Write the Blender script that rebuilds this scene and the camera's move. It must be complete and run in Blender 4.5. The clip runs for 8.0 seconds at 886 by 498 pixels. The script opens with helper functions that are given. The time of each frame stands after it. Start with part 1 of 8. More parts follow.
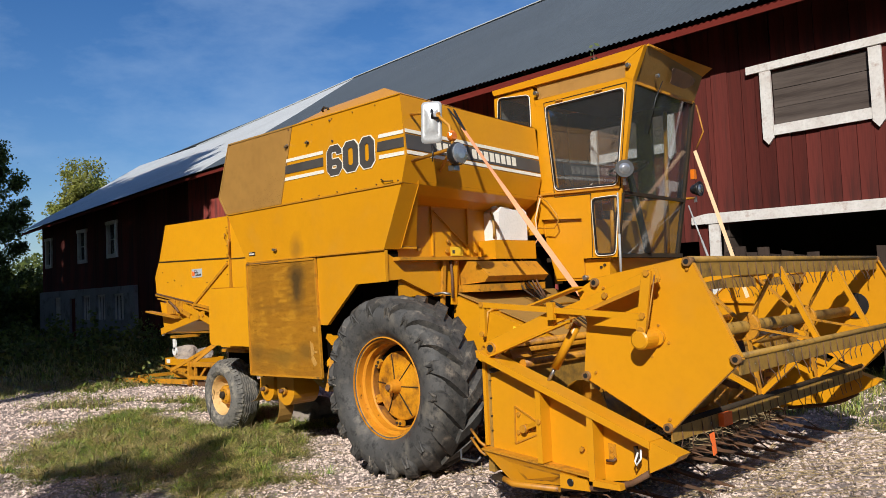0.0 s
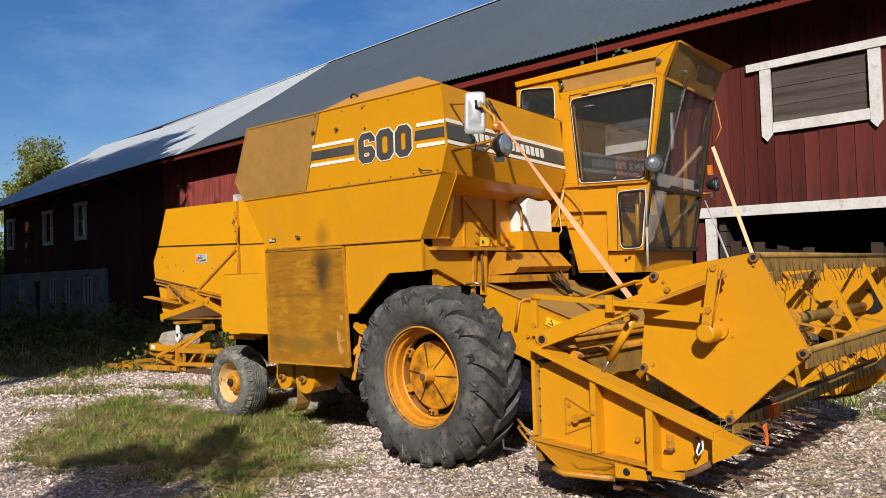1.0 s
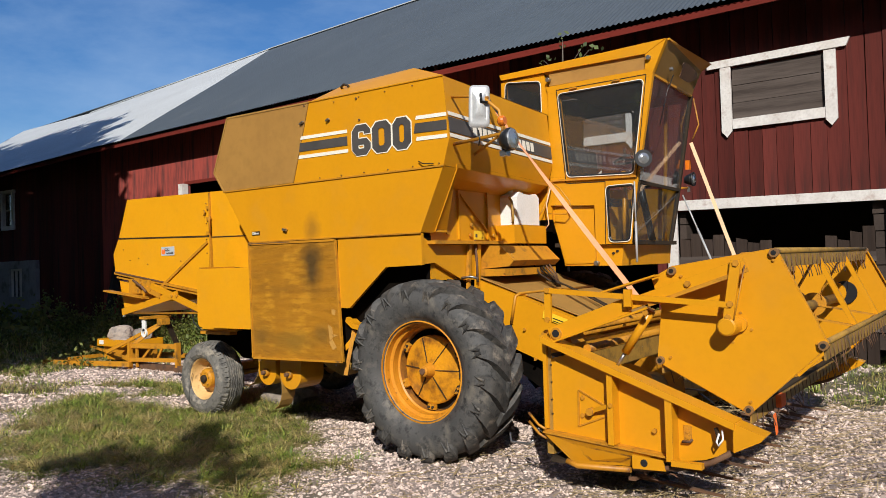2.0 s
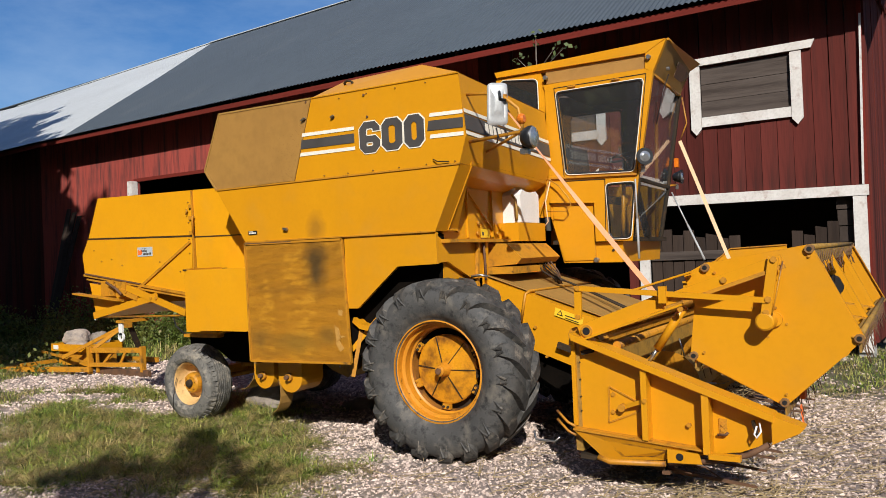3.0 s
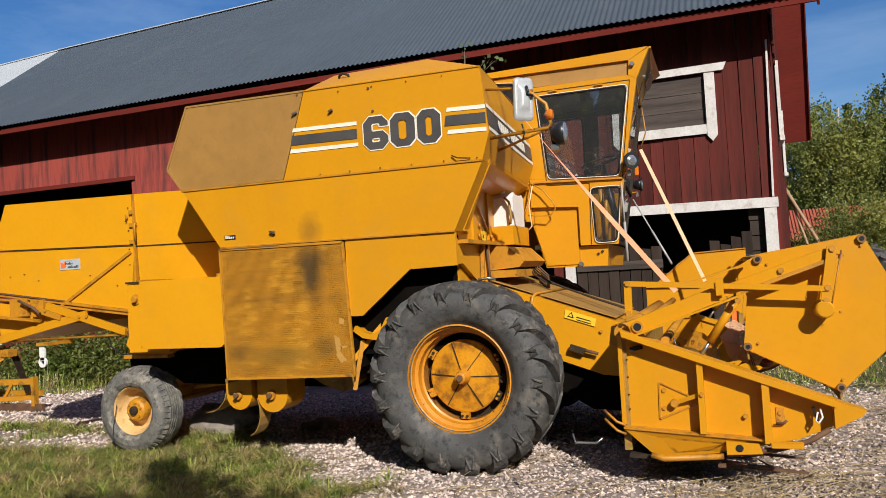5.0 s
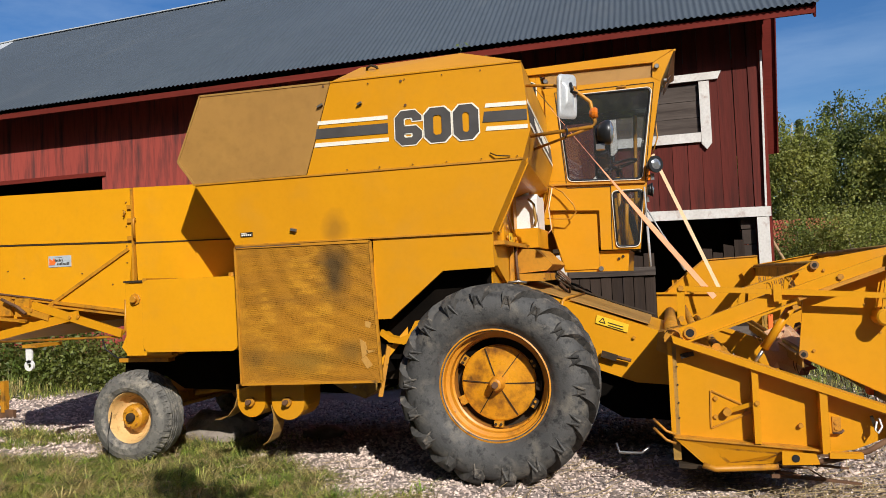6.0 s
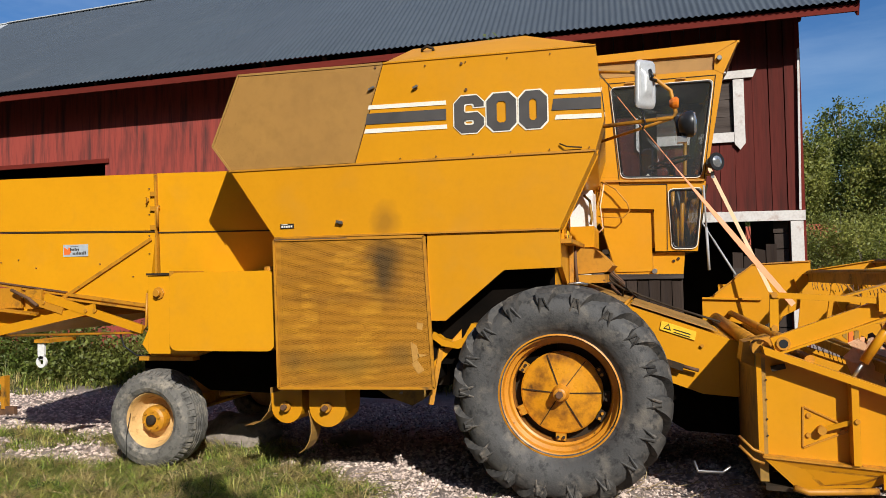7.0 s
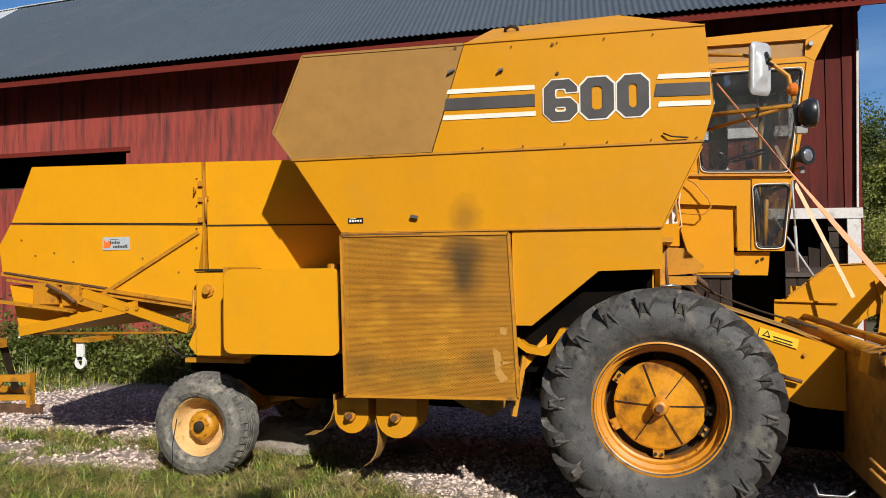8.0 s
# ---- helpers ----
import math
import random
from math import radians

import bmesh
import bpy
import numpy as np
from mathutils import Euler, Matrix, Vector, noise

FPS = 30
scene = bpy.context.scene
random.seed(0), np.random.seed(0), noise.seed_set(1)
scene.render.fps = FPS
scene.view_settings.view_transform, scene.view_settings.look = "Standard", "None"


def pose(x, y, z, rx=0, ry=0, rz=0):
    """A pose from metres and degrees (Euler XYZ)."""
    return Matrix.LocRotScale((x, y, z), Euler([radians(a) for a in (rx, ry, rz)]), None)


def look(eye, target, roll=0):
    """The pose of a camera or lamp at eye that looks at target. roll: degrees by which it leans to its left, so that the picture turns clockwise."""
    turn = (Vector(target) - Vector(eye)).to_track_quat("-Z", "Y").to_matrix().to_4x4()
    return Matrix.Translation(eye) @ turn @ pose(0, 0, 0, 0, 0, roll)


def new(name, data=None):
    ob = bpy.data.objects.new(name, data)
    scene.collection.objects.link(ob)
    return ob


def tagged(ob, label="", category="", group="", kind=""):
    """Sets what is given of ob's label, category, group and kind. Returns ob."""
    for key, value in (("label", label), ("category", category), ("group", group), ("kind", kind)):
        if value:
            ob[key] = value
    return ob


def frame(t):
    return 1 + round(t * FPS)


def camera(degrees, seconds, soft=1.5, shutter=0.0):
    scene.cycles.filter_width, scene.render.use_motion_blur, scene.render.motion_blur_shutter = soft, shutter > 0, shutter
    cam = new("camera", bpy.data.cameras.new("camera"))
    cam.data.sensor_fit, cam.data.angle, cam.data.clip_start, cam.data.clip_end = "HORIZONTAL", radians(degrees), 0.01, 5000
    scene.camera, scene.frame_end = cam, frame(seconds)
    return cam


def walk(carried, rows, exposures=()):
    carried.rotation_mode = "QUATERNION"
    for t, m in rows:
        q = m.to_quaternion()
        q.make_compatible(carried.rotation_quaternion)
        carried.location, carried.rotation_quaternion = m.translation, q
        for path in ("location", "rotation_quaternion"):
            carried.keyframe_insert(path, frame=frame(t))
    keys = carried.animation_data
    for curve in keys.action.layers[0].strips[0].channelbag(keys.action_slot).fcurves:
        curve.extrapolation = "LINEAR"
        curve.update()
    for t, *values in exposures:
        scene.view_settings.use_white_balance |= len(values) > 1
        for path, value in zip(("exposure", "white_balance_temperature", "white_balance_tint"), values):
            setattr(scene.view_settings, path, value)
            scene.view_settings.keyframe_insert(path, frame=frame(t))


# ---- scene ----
cam = camera(59.9, 8.0, 0.8)
METRES, EYE, TILT, LEAN, TURN = 5.495, 1.5, 0.0, 0.0, 45.0
ROWS = [
    (0.0, 0.0, 0.0, 0.0, 0.13, 3.0, 2.53),
    (0.5, -0.0494, 0.0044, -0.0001, -1.01, 2.6, 2.09),
    (1.0, -0.1171, 0.0017, 0.0074, -3.02, 1.99, 1.66),
    (1.5, -0.1667, 0.007, 0.0116, -5.66, 1.52, 1.58),
    (3.0, -0.3378, 0.05, 0.0238, -13.24, 0.67, 2.35),
    (3.5, -0.3893, 0.0726, 0.0115, -15.92, 0.85, 2.59),
    (4.0, -0.4516, 0.1066, 0.0077, -19.0, 1.25, 2.92),
    (4.5, -0.5166, 0.1383, 0.002, -22.21, 1.7, 3.17),
    (6.0, -0.6475, 0.2788, 0.0005, -28.82, 2.34, 2.43),
    (6.5, -0.6782, 0.33, 0.0068, -29.55, 2.33, 1.76),
    (7.0, -0.6913, 0.3964, 0.005, -29.87, 2.17, 1.19),
    (7.5, -0.7107, 0.4575, 0.007, -29.95, 1.91, 0.83),
    (8.0, -0.7387, 0.5199, 0.0158, -29.87, 1.63, 0.6),
]
walk(cam, [(t, pose(4.853, -4.209, EYE, TILT, LEAN, TURN) @ pose(METRES * x, METRES * y, METRES * z, 90 + pitch, roll, yaw)) for t, x, y, z, yaw, pitch, roll in ROWS], [(0.0, 0.13, 6050, 10), (8.0, 0.13, 6050, 10)])

# ---- world and sun ----
SUN = Vector((0.42, -0.63, 0.49)).normalized()          # towards the sun
world = bpy.data.worlds.new("sky")
scene.world = world
world.use_nodes = True
wn, wl = world.node_tree.nodes, world.node_tree.links
sky = wn.new("ShaderNodeTexSky")
sky.sky_type, sky.sun_disc = "NISHITA", False
sky.sun_elevation = math.asin(SUN.z)
sky.sun_rotation = math.atan2(SUN.x, SUN.y)
sky.air_density, sky.dust_density, sky.ozone_density = 1.0, 0.9, 3.0
wn["Background"].inputs["Strength"].default_value = 0.086
tone = wn.new("ShaderNodeHueSaturation")
tone.inputs["Hue"].default_value, tone.inputs["Saturation"].default_value = 0.508, 1.28
wl.new(sky.outputs["Color"], tone.inputs["Color"])
# thin streaks of high cloud
w_co, w_map, w_noise, w_fac, w_mix = (wn.new("ShaderNode" + k) for k in ("TexCoord", "Mapping", "TexNoise", "MapRange", "Mix"))
w_map.inputs["Scale"].default_value, w_map.inputs["Rotation"].default_value = (1.2, 3.0, 7.0), (0.0, 0.25, 0.6)
w_noise.inputs["Scale"].default_value, w_noise.inputs["Detail"].default_value, w_noise.inputs["Roughness"].default_value = 1.6, 7.0, 0.6
for key, v in (("From Min", 0.44), ("From Max", 0.80), ("To Min", 0.0), ("To Max", 0.38)):
    w_fac.inputs[key].default_value = v
w_mix.data_type = "RGBA"
w_mix.inputs[7].default_value = (5.2, 6.6, 8.4, 1)
wl.new(w_co.outputs["Generated"], w_map.inputs["Vector"])
wl.new(w_map.outputs["Vector"], w_noise.inputs["Vector"])
wl.new(w_noise.outputs["Fac"], w_fac.inputs["Value"])
wl.new(w_fac.outputs["Result"], w_mix.inputs[0])
wl.new(tone.outputs["Color"], w_mix.inputs[6])
wl.new(w_mix.outputs[2], wn["Background"].inputs["Color"])
sun_data = bpy.data.lights.new("sun", "SUN")
sun_data.energy, sun_data.angle, sun_data.color = 5.2, radians(0.55), (1.0, 0.93, 0.82)
sun = new("sun", sun_data)
sun.matrix_world = look((8, -20, 25), Vector((8, -20, 25)) - SUN)


# ---- materials ----
def ramp_pair(nt, source, a, b):
    """A 0..1 mask that rises from a to b of the source."""
    m = nt.nodes.new("ShaderNodeMapRange")
    m.inputs["From Min"].default_value, m.inputs["From Max"].default_value = a, b
    nt.links.new(source, m.inputs["Value"])
    return m.outputs["Result"]


def noise_out(nt, coord, scale, detail=4.0, stretch=(1, 1, 1), rough=0.55):
    mp = nt.nodes.new("ShaderNodeMapping")
    mp.inputs["Scale"].default_value = stretch
    nt.links.new(coord, mp.inputs["Vector"])
    n = nt.nodes.new("ShaderNodeTexNoise")
    n.inputs["Scale"].default_value, n.inputs["Detail"].default_value, n.inputs["Roughness"].default_value = scale, detail, rough
    nt.links.new(mp.outputs["Vector"], n.inputs["Vector"])
    return n.outputs["Fac"]


def mixc(nt, fac, a, b):
    m = nt.nodes.new("ShaderNodeMix")
    m.data_type = "RGBA"
    for key, v in ((0, fac), (6, a), (7, b)):
        if hasattr(v, "node"):
            nt.links.new(v, m.inputs[key])
        else:
            m.inputs[key].default_value = v if key == 0 else (*v, 1)
    return m.outputs[2]


def surface(name, c1, c2, scale=2.0, rough=(0.5, 0.6), metal=0.0, grain=60.0, bump=0.15, bump_size=0.004, stretch=(1, 1, 1),
            stain=None, stain_at=(0.62, 0.72), stain_scale=6.0, stain2=None, stain2_at=(0.6, 0.75), stain2_scale=25.0, island=0.0, objects=0.0, spec=0.5, grain_mix=0.5):
    """A material with two scales of colour, up to two kinds of stain, grain and fine relief, in metres."""
    m = bpy.data.materials.new(name)
    m.use_nodes = True
    nt = m.node_tree
    bsdf = nt.nodes["Principled BSDF"]
    tc = nt.nodes.new("ShaderNodeTexCoord").outputs["Object"]
    big = noise_out(nt, tc, scale, 5, stretch)
    fine = noise_out(nt, tc, grain, 3, stretch)
    col = mixc(nt, ramp_pair(nt, big, 0.3, 0.7), c1, c2)
    dark = tuple(0.72 * v for v in c2)
    g = nt.nodes.new("ShaderNodeMath")
    g.operation = "MULTIPLY"
    g.inputs[1].default_value = grain_mix
    nt.links.new(ramp_pair(nt, fine, 0.45, 0.8), g.inputs[0])
    col = mixc(nt, g.outputs[0], col, dark)
    if stain:
        col = mixc(nt, ramp_pair(nt, noise_out(nt, tc, stain_scale, 6, stretch, 0.65), *stain_at), col, stain)
    if stain2:
        col = mixc(nt, ramp_pair(nt, noise_out(nt, tc, stain2_scale, 4, (1, 1, 1), 0.7), *stain2_at), col, stain2)
    for amount, node, out in ((island, "ShaderNodeNewGeometry", "Random Per Island"), (objects, "ShaderNodeObjectInfo", "Random")):
        if amount:
            r = nt.nodes.new(node).outputs[out]
            v = nt.nodes.new("ShaderNodeHueSaturation")
            mr = nt.nodes.new("ShaderNodeMapRange")
            mr.inputs["To Min"].default_value, mr.inputs["To Max"].default_value = 1 - amount, 1 + amount
            nt.links.new(r, mr.inputs["Value"])
            nt.links.new(mr.outputs["Result"], v.inputs["Value"])
            nt.links.new(col, v.inputs["Color"])
            col = v.outputs["Color"]
    nt.links.new(col, bsdf.inputs["Base Color"])
    rr = nt.nodes.new("ShaderNodeMapRange")
    rr.inputs["To Min"].default_value, rr.inputs["To Max"].default_value = rough
    nt.links.new(big, rr.inputs["Value"])
    nt.links.new(rr.outputs["Result"], bsdf.inputs["Roughness"])
    bsdf.inputs["Metallic"].default_value = metal
    bsdf.inputs["Specular IOR Level"].default_value = spec
    if bump:
        b = nt.nodes.new("ShaderNodeBump")
        b.inputs["Strength"].default_value, b.inputs["Distance"].default_value = bump, bump_size
        nt.links.new(fine, b.inputs["Height"])
        nt.links.new(b.outputs["Normal"], bsdf.inputs["Normal"])
    return m


def weathered(material, edge, radius=0.006, at=(0.06, 0.22), dents=0.02, patch=6.0):
    """Chipped and rubbed paint along the folds and cut edges, broken up in patches, and the slow waves of thin sheet metal."""
    nt = material.node_tree
    bsdf = nt.nodes["Principled BSDF"]
    tc = nt.nodes.new("ShaderNodeTexCoord").outputs["Object"]
    bev, geo, dot = nt.nodes.new("ShaderNodeBevel"), nt.nodes.new("ShaderNodeNewGeometry"), nt.nodes.new("ShaderNodeVectorMath")
    bev.samples, dot.operation = 4, "DOT_PRODUCT"
    bev.inputs["Radius"].default_value = radius
    nt.links.new(bev.outputs[0], dot.inputs[0])
    nt.links.new(geo.outputs["True Normal"], dot.inputs[1])
    mask = ramp_pair(nt, dot.outputs["Value"], 1 - at[0], 1 - at[1])
    worn = nt.nodes.new("ShaderNodeMath")
    worn.operation, worn.use_clamp = "MULTIPLY", True
    nt.links.new(mask, worn.inputs[0])
    nt.links.new(ramp_pair(nt, noise_out(nt, tc, patch, 6, rough=0.7), 0.42, 0.62), worn.inputs[1])
    old = bsdf.inputs["Base Color"].links[0].from_socket
    nt.links.new(mixc(nt, worn.outputs[0], old, edge), bsdf.inputs["Base Color"])
    b = nt.nodes.new("ShaderNodeBump")
    b.inputs["Strength"].default_value, b.inputs["Distance"].default_value = 0.6, dents
    nt.links.new(noise_out(nt, tc, 2.3, 2), b.inputs["Height"])
    prev = bsdf.inputs["Normal"].links[0].from_socket
    nt.links.new(prev, b.inputs["Normal"])
    nt.links.new(b.outputs["Normal"], bsdf.inputs["Normal"])


RUST, GRIME = (0.10, 0.035, 0.012), (0.09, 0.055, 0.02)
YELLOW = surface("yellow_paint", (0.63, 0.278, 0.004), (0.57, 0.242, 0.004), 1.1, (0.24, 0.46), grain=25, bump=0.03, bump_size=0.004, spec=0.36, grain_mix=0.14,
                 stain=(0.54, 0.255, 0.02), stain_at=(0.52, 0.9), stain_scale=2.2, stain2=RUST, stain2_at=(0.765, 0.80), stain2_scale=17)
YELLOW_WORN = surface("worn_yellow_paint", (0.54, 0.235, 0.008), (0.45, 0.19, 0.008), 4, (0.42, 0.6), grain=35, bump=0.12,
                      stain=GRIME, stain_at=(0.55, 0.75), stain_scale=7, stain2=RUST, stain2_at=(0.64, 0.72), stain2_scale=22)
YELLOW_OLD = surface("dull_olive_yellow_paint", (0.36, 0.20, 0.03), (0.27, 0.15, 0.025), 5, (0.5, 0.65), grain=40, bump=0.15,
                     stain=GRIME, stain_at=(0.5, 0.72), stain_scale=8, stain2=(0.3, 0.3, 0.28), stain2_at=(0.68, 0.72), stain2_scale=16)
# the machine's yellow, slightly brighter, for the hood, rear body and fuel tank
YELLOW_REAR = surface("brighter_yellow_paint", (0.71, 0.318, 0.004), (0.65, 0.285, 0.004), 0.9, (0.24, 0.44), grain=25, bump=0.03, bump_size=0.004, spec=0.36, grain_mix=0.12,
                      stain=(0.60, 0.28, 0.02), stain_at=(0.52, 0.9), stain_scale=2.6, stain2=RUST, stain2_at=(0.775, 0.81), stain2_scale=15)
weathered(YELLOW_REAR, (0.16, 0.065, 0.014))
weathered(YELLOW, (0.16, 0.065, 0.014))
weathered(YELLOW_WORN, (0.13, 0.05, 0.014), 0.007, patch=9.0)
BROWNED = surface("browned_yellow_paint", (0.36, 0.20, 0.045), (0.31, 0.165, 0.035), 3, (0.5, 0.65), grain=50, bump=0.1)
RIM = surface("rim_yellow_paint", (0.60, 0.25, 0.012), (0.52, 0.2, 0.01), 5, (0.35, 0.5), grain=30, bump=0.15,
              stain=(0.14, 0.055, 0.012), stain_at=(0.56, 0.74), stain_scale=7, stain2=(0.03, 0.015, 0.008), stain2_at=(0.66, 0.72), stain2_scale=15)
BARREL = surface("rusty_rim_barrel", (0.36, 0.14, 0.012), (0.2, 0.075, 0.012), 8, (0.45, 0.65), grain=40, bump=0.3,
                 stain=(0.05, 0.022, 0.01), stain_at=(0.48, 0.7), stain_scale=9)
# near-black colour that stands for shade in recesses and under the machine
SHADE_BLACK = surface("shade_black_metal", (0.004, 0.0035, 0.003), (0.008, 0.006, 0.0045), 6, (0.8, 0.95), grain=40, bump=0.3, spec=0.02)
DISC = surface("wheel_disc_paint", (0.62, 0.265, 0.008), (0.54, 0.215, 0.008), 6, (0.2, 0.4), grain=30, bump=0.12,
               stain=(0.15, 0.055, 0.012), stain_at=(0.46, 0.66), stain_scale=6, stain2=(0.05, 0.024, 0.011), stain2_at=(0.60, 0.74), stain2_scale=9)
TAPE = surface("grubby_tape", (0.50, 0.27, 0.055), (0.44, 0.22, 0.04), 9, (0.6, 0.75), grain=60, bump=0.1)
REAR_RIM = surface("faded_rear_rim_paint", (0.66, 0.43, 0.18), (0.58, 0.35, 0.12), 6, (0.5, 0.65), grain=40, bump=0.1,
                   stain=GRIME, stain_at=(0.58, 0.75), stain_scale=12)
RUBBER = surface("tyre_rubber", (0.045, 0.044, 0.042), (0.088, 0.083, 0.076), 7, (0.62, 0.8), grain=70, bump=0.45, bump_size=0.006,
                 stain=(0.16, 0.14, 0.11), stain_at=(0.5, 0.74), stain_scale=6, stain2=(0.022, 0.021, 0.020), stain2_at=(0.5, 0.66), stain2_scale=14)
LUG_RUBBER = surface("scuffed_lug_rubber", (0.04, 0.038, 0.035), (0.085, 0.076, 0.064), 9, (0.6, 0.8), grain=45, bump=0.5, bump_size=0.006,
                     stain=(0.23, 0.19, 0.145), stain_at=(0.55, 0.72), stain_scale=9, stain2=(0.018, 0.017, 0.016), stain2_at=(0.48, 0.66), stain2_scale=20)
DUSTY_RUBBER = surface("dusty_grey_rubber", (0.10, 0.094, 0.085), (0.17, 0.157, 0.135), 7, (0.7, 0.85), grain=60, bump=0.5, bump_size=0.006,
                       stain=(0.34, 0.295, 0.225), stain_at=(0.52, 0.70), stain_scale=8, stain2=(0.05, 0.047, 0.042), stain2_at=(0.5, 0.68), stain2_scale=18)
BLACK = surface("black_plastic", (0.012, 0.012, 0.013), (0.02, 0.02, 0.02), 8, (0.3, 0.45), bump=0.05)
DARK = surface("dark_greasy_steel", (0.03, 0.024, 0.018), (0.05, 0.034, 0.02), 7, (0.5, 0.75), grain=45, bump=0.3, stain=(0.1, 0.05, 0.02), stain_at=(0.58, 0.7), spec=0.1)
STEEL = surface("bare_steel", (0.42, 0.41, 0.39), (0.3, 0.29, 0.27), 12, (0.3, 0.5), 0.9, bump=0.1, stain=RUST, stain_at=(0.62, 0.75), stain_scale=14)
RUSTY = surface("rusty_steel", (0.11, 0.055, 0.028), (0.17, 0.085, 0.04), 9, (0.7, 0.9), 0.2, grain=70, bump=0.4, stain=(0.05, 0.035, 0.03), stain_at=(0.5, 0.7))
WHITE_PLASTIC = surface("white_plastic", (0.78, 0.77, 0.74), (0.72, 0.71, 0.67), 5, (0.35, 0.5), bump=0.03, stain=(0.5, 0.47, 0.4), stain_at=(0.62, 0.8))
CREAM = surface("cream_decal", (0.83, 0.78, 0.66), (0.78, 0.72, 0.58), 4, (0.4, 0.55), bump=0.02, stain=(0.5, 0.35, 0.15), stain_at=(0.66, 0.8))
CHARCOAL = surface("charcoal_decal", (0.055, 0.05, 0.046), (0.08, 0.072, 0.065), 5, (0.4, 0.6), bump=0.02)
MIRROR_GREY = surface("grey_mirror_housing", (0.40, 0.40, 0.39), (0.34, 0.34, 0.33), 8, (0.3, 0.45), bump=0.05)
SILVER = surface("silver_mirror_back", (0.60, 0.60, 0.58), (0.50, 0.50, 0.49), 8, (0.25, 0.4), 0.3, bump=0.05)
ORANGE_STRAP = surface("orange_webbing", (0.85, 0.32, 0.13), (0.8, 0.36, 0.2), 6, (0.7, 0.85), grain=120, bump=0.3)
PALE_STRAP = surface("pale_webbing", (0.85, 0.56, 0.33), (0.8, 0.5, 0.28), 6, (0.7, 0.85), grain=120, bump=0.3)
ORANGE_RAG = surface("bright_orange_cloth", (0.9, 0.17, 0.02), (0.8, 0.14, 0.02), 8, (0.7, 0.85))
AMBER = surface("amber_lens", (0.75, 0.2, 0.01), (0.6, 0.14, 0.01), 20, (0.15, 0.25), bump=0)
LENS = surface("lamp_lens", (0.5, 0.5, 0.48), (0.4, 0.4, 0.4), 30, (0.08, 0.15), 0.7, bump=0.1)
STICKER_GREY = surface("grey_sticker", (0.46, 0.50, 0.52), (0.40, 0.44, 0.46), 8, (0.35, 0.5), bump=0)
STICKER_YELLOW = surface("warning_sticker", (0.85, 0.55, 0.02), (0.8, 0.5, 0.02), 8, (0.4, 0.5), bump=0)
SEAT = surface("black_vinyl", (0.02, 0.02, 0.022), (0.03, 0.03, 0.03), 8, (0.4, 0.55))
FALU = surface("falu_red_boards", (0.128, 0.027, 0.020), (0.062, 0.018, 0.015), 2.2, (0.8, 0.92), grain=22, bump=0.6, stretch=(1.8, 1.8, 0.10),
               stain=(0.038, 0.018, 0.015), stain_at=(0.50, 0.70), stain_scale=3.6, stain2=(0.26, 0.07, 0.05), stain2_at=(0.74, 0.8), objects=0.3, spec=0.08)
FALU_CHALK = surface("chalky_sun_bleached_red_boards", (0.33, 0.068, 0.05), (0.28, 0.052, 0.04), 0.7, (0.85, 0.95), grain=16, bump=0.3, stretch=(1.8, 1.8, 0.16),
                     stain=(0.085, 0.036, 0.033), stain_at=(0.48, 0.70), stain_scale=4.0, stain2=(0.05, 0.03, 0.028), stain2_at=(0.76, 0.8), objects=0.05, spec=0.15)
FALU_TRIM = surface("falu_red_trim", (0.17, 0.026, 0.018), (0.12, 0.02, 0.014), 1.5, (0.75, 0.9), grain=30, bump=0.4, stretch=(0.15, 1, 1), spec=0.08)
WHITE_TRIM = surface("flaking_white_paint", (0.68, 0.65, 0.6), (0.56, 0.51, 0.46), 3, (0.6, 0.75), grain=30, bump=0.35,
                     stain=(0.42, 0.33, 0.28), stain_at=(0.56, 0.72), stain_scale=8, stain2=(0.16, 0.11, 0.09), stain2_at=(0.72, 0.78), stain2_scale=14)
GREY_WOOD = surface("weathered_grey_wood", (0.06, 0.042, 0.032), (0.032, 0.022, 0.017), 3, (0.8, 0.95), grain=34, bump=0.6, stretch=(1.5, 1.5, 0.1), objects=0.22,
                    stain=(0.04, 0.03, 0.027), stain_at=(0.56, 0.7), stain_scale=5, spec=0.1)
GREY_PLANK = surface("weathered_grey_planks", (0.14, 0.112, 0.095), (0.07, 0.054, 0.045), 5, (0.8, 0.95), grain=34, bump=0.6, stretch=(0.1, 1.5, 1.5), objects=0.2,
                     stain=(0.045, 0.035, 0.03), stain_at=(0.56, 0.7), stain_scale=5, spec=0.1)
TIMBER = surface("dark_log_timber", (0.07, 0.052, 0.042), (0.045, 0.034, 0.028), 2, (0.85, 0.95), grain=30, bump=0.6, spec=0.1)
PLASTER = surface("grey_plaster_and_stone", (0.33, 0.32, 0.31), (0.25, 0.24, 0.23), 1.3, (0.85, 0.95), grain=22, bump=0.5, stain=(0.16, 0.15, 0.14), stain_at=(0.52, 0.66), stain_scale=2.5, spec=0.1)
GREY_ROOF = surface("grey_painted_roofing", (0.078, 0.092, 0.102), (0.064, 0.076, 0.086), 0.35, (0.5, 0.62), grain=7, bump=0.1, stretch=(1, 0.3, 0.3),
                    stain=(0.10, 0.108, 0.11), stain_at=(0.55, 0.8), stain_scale=1.0)
ZINC_ROOF = surface("galvanised_roofing", (0.53, 0.54, 0.53), (0.46, 0.47, 0.46), 0.4, (0.45, 0.6), 0.1, grain=8, bump=0.1, stain=(0.45, 0.44, 0.43), stain_at=(0.58, 0.8), stain_scale=0.8)
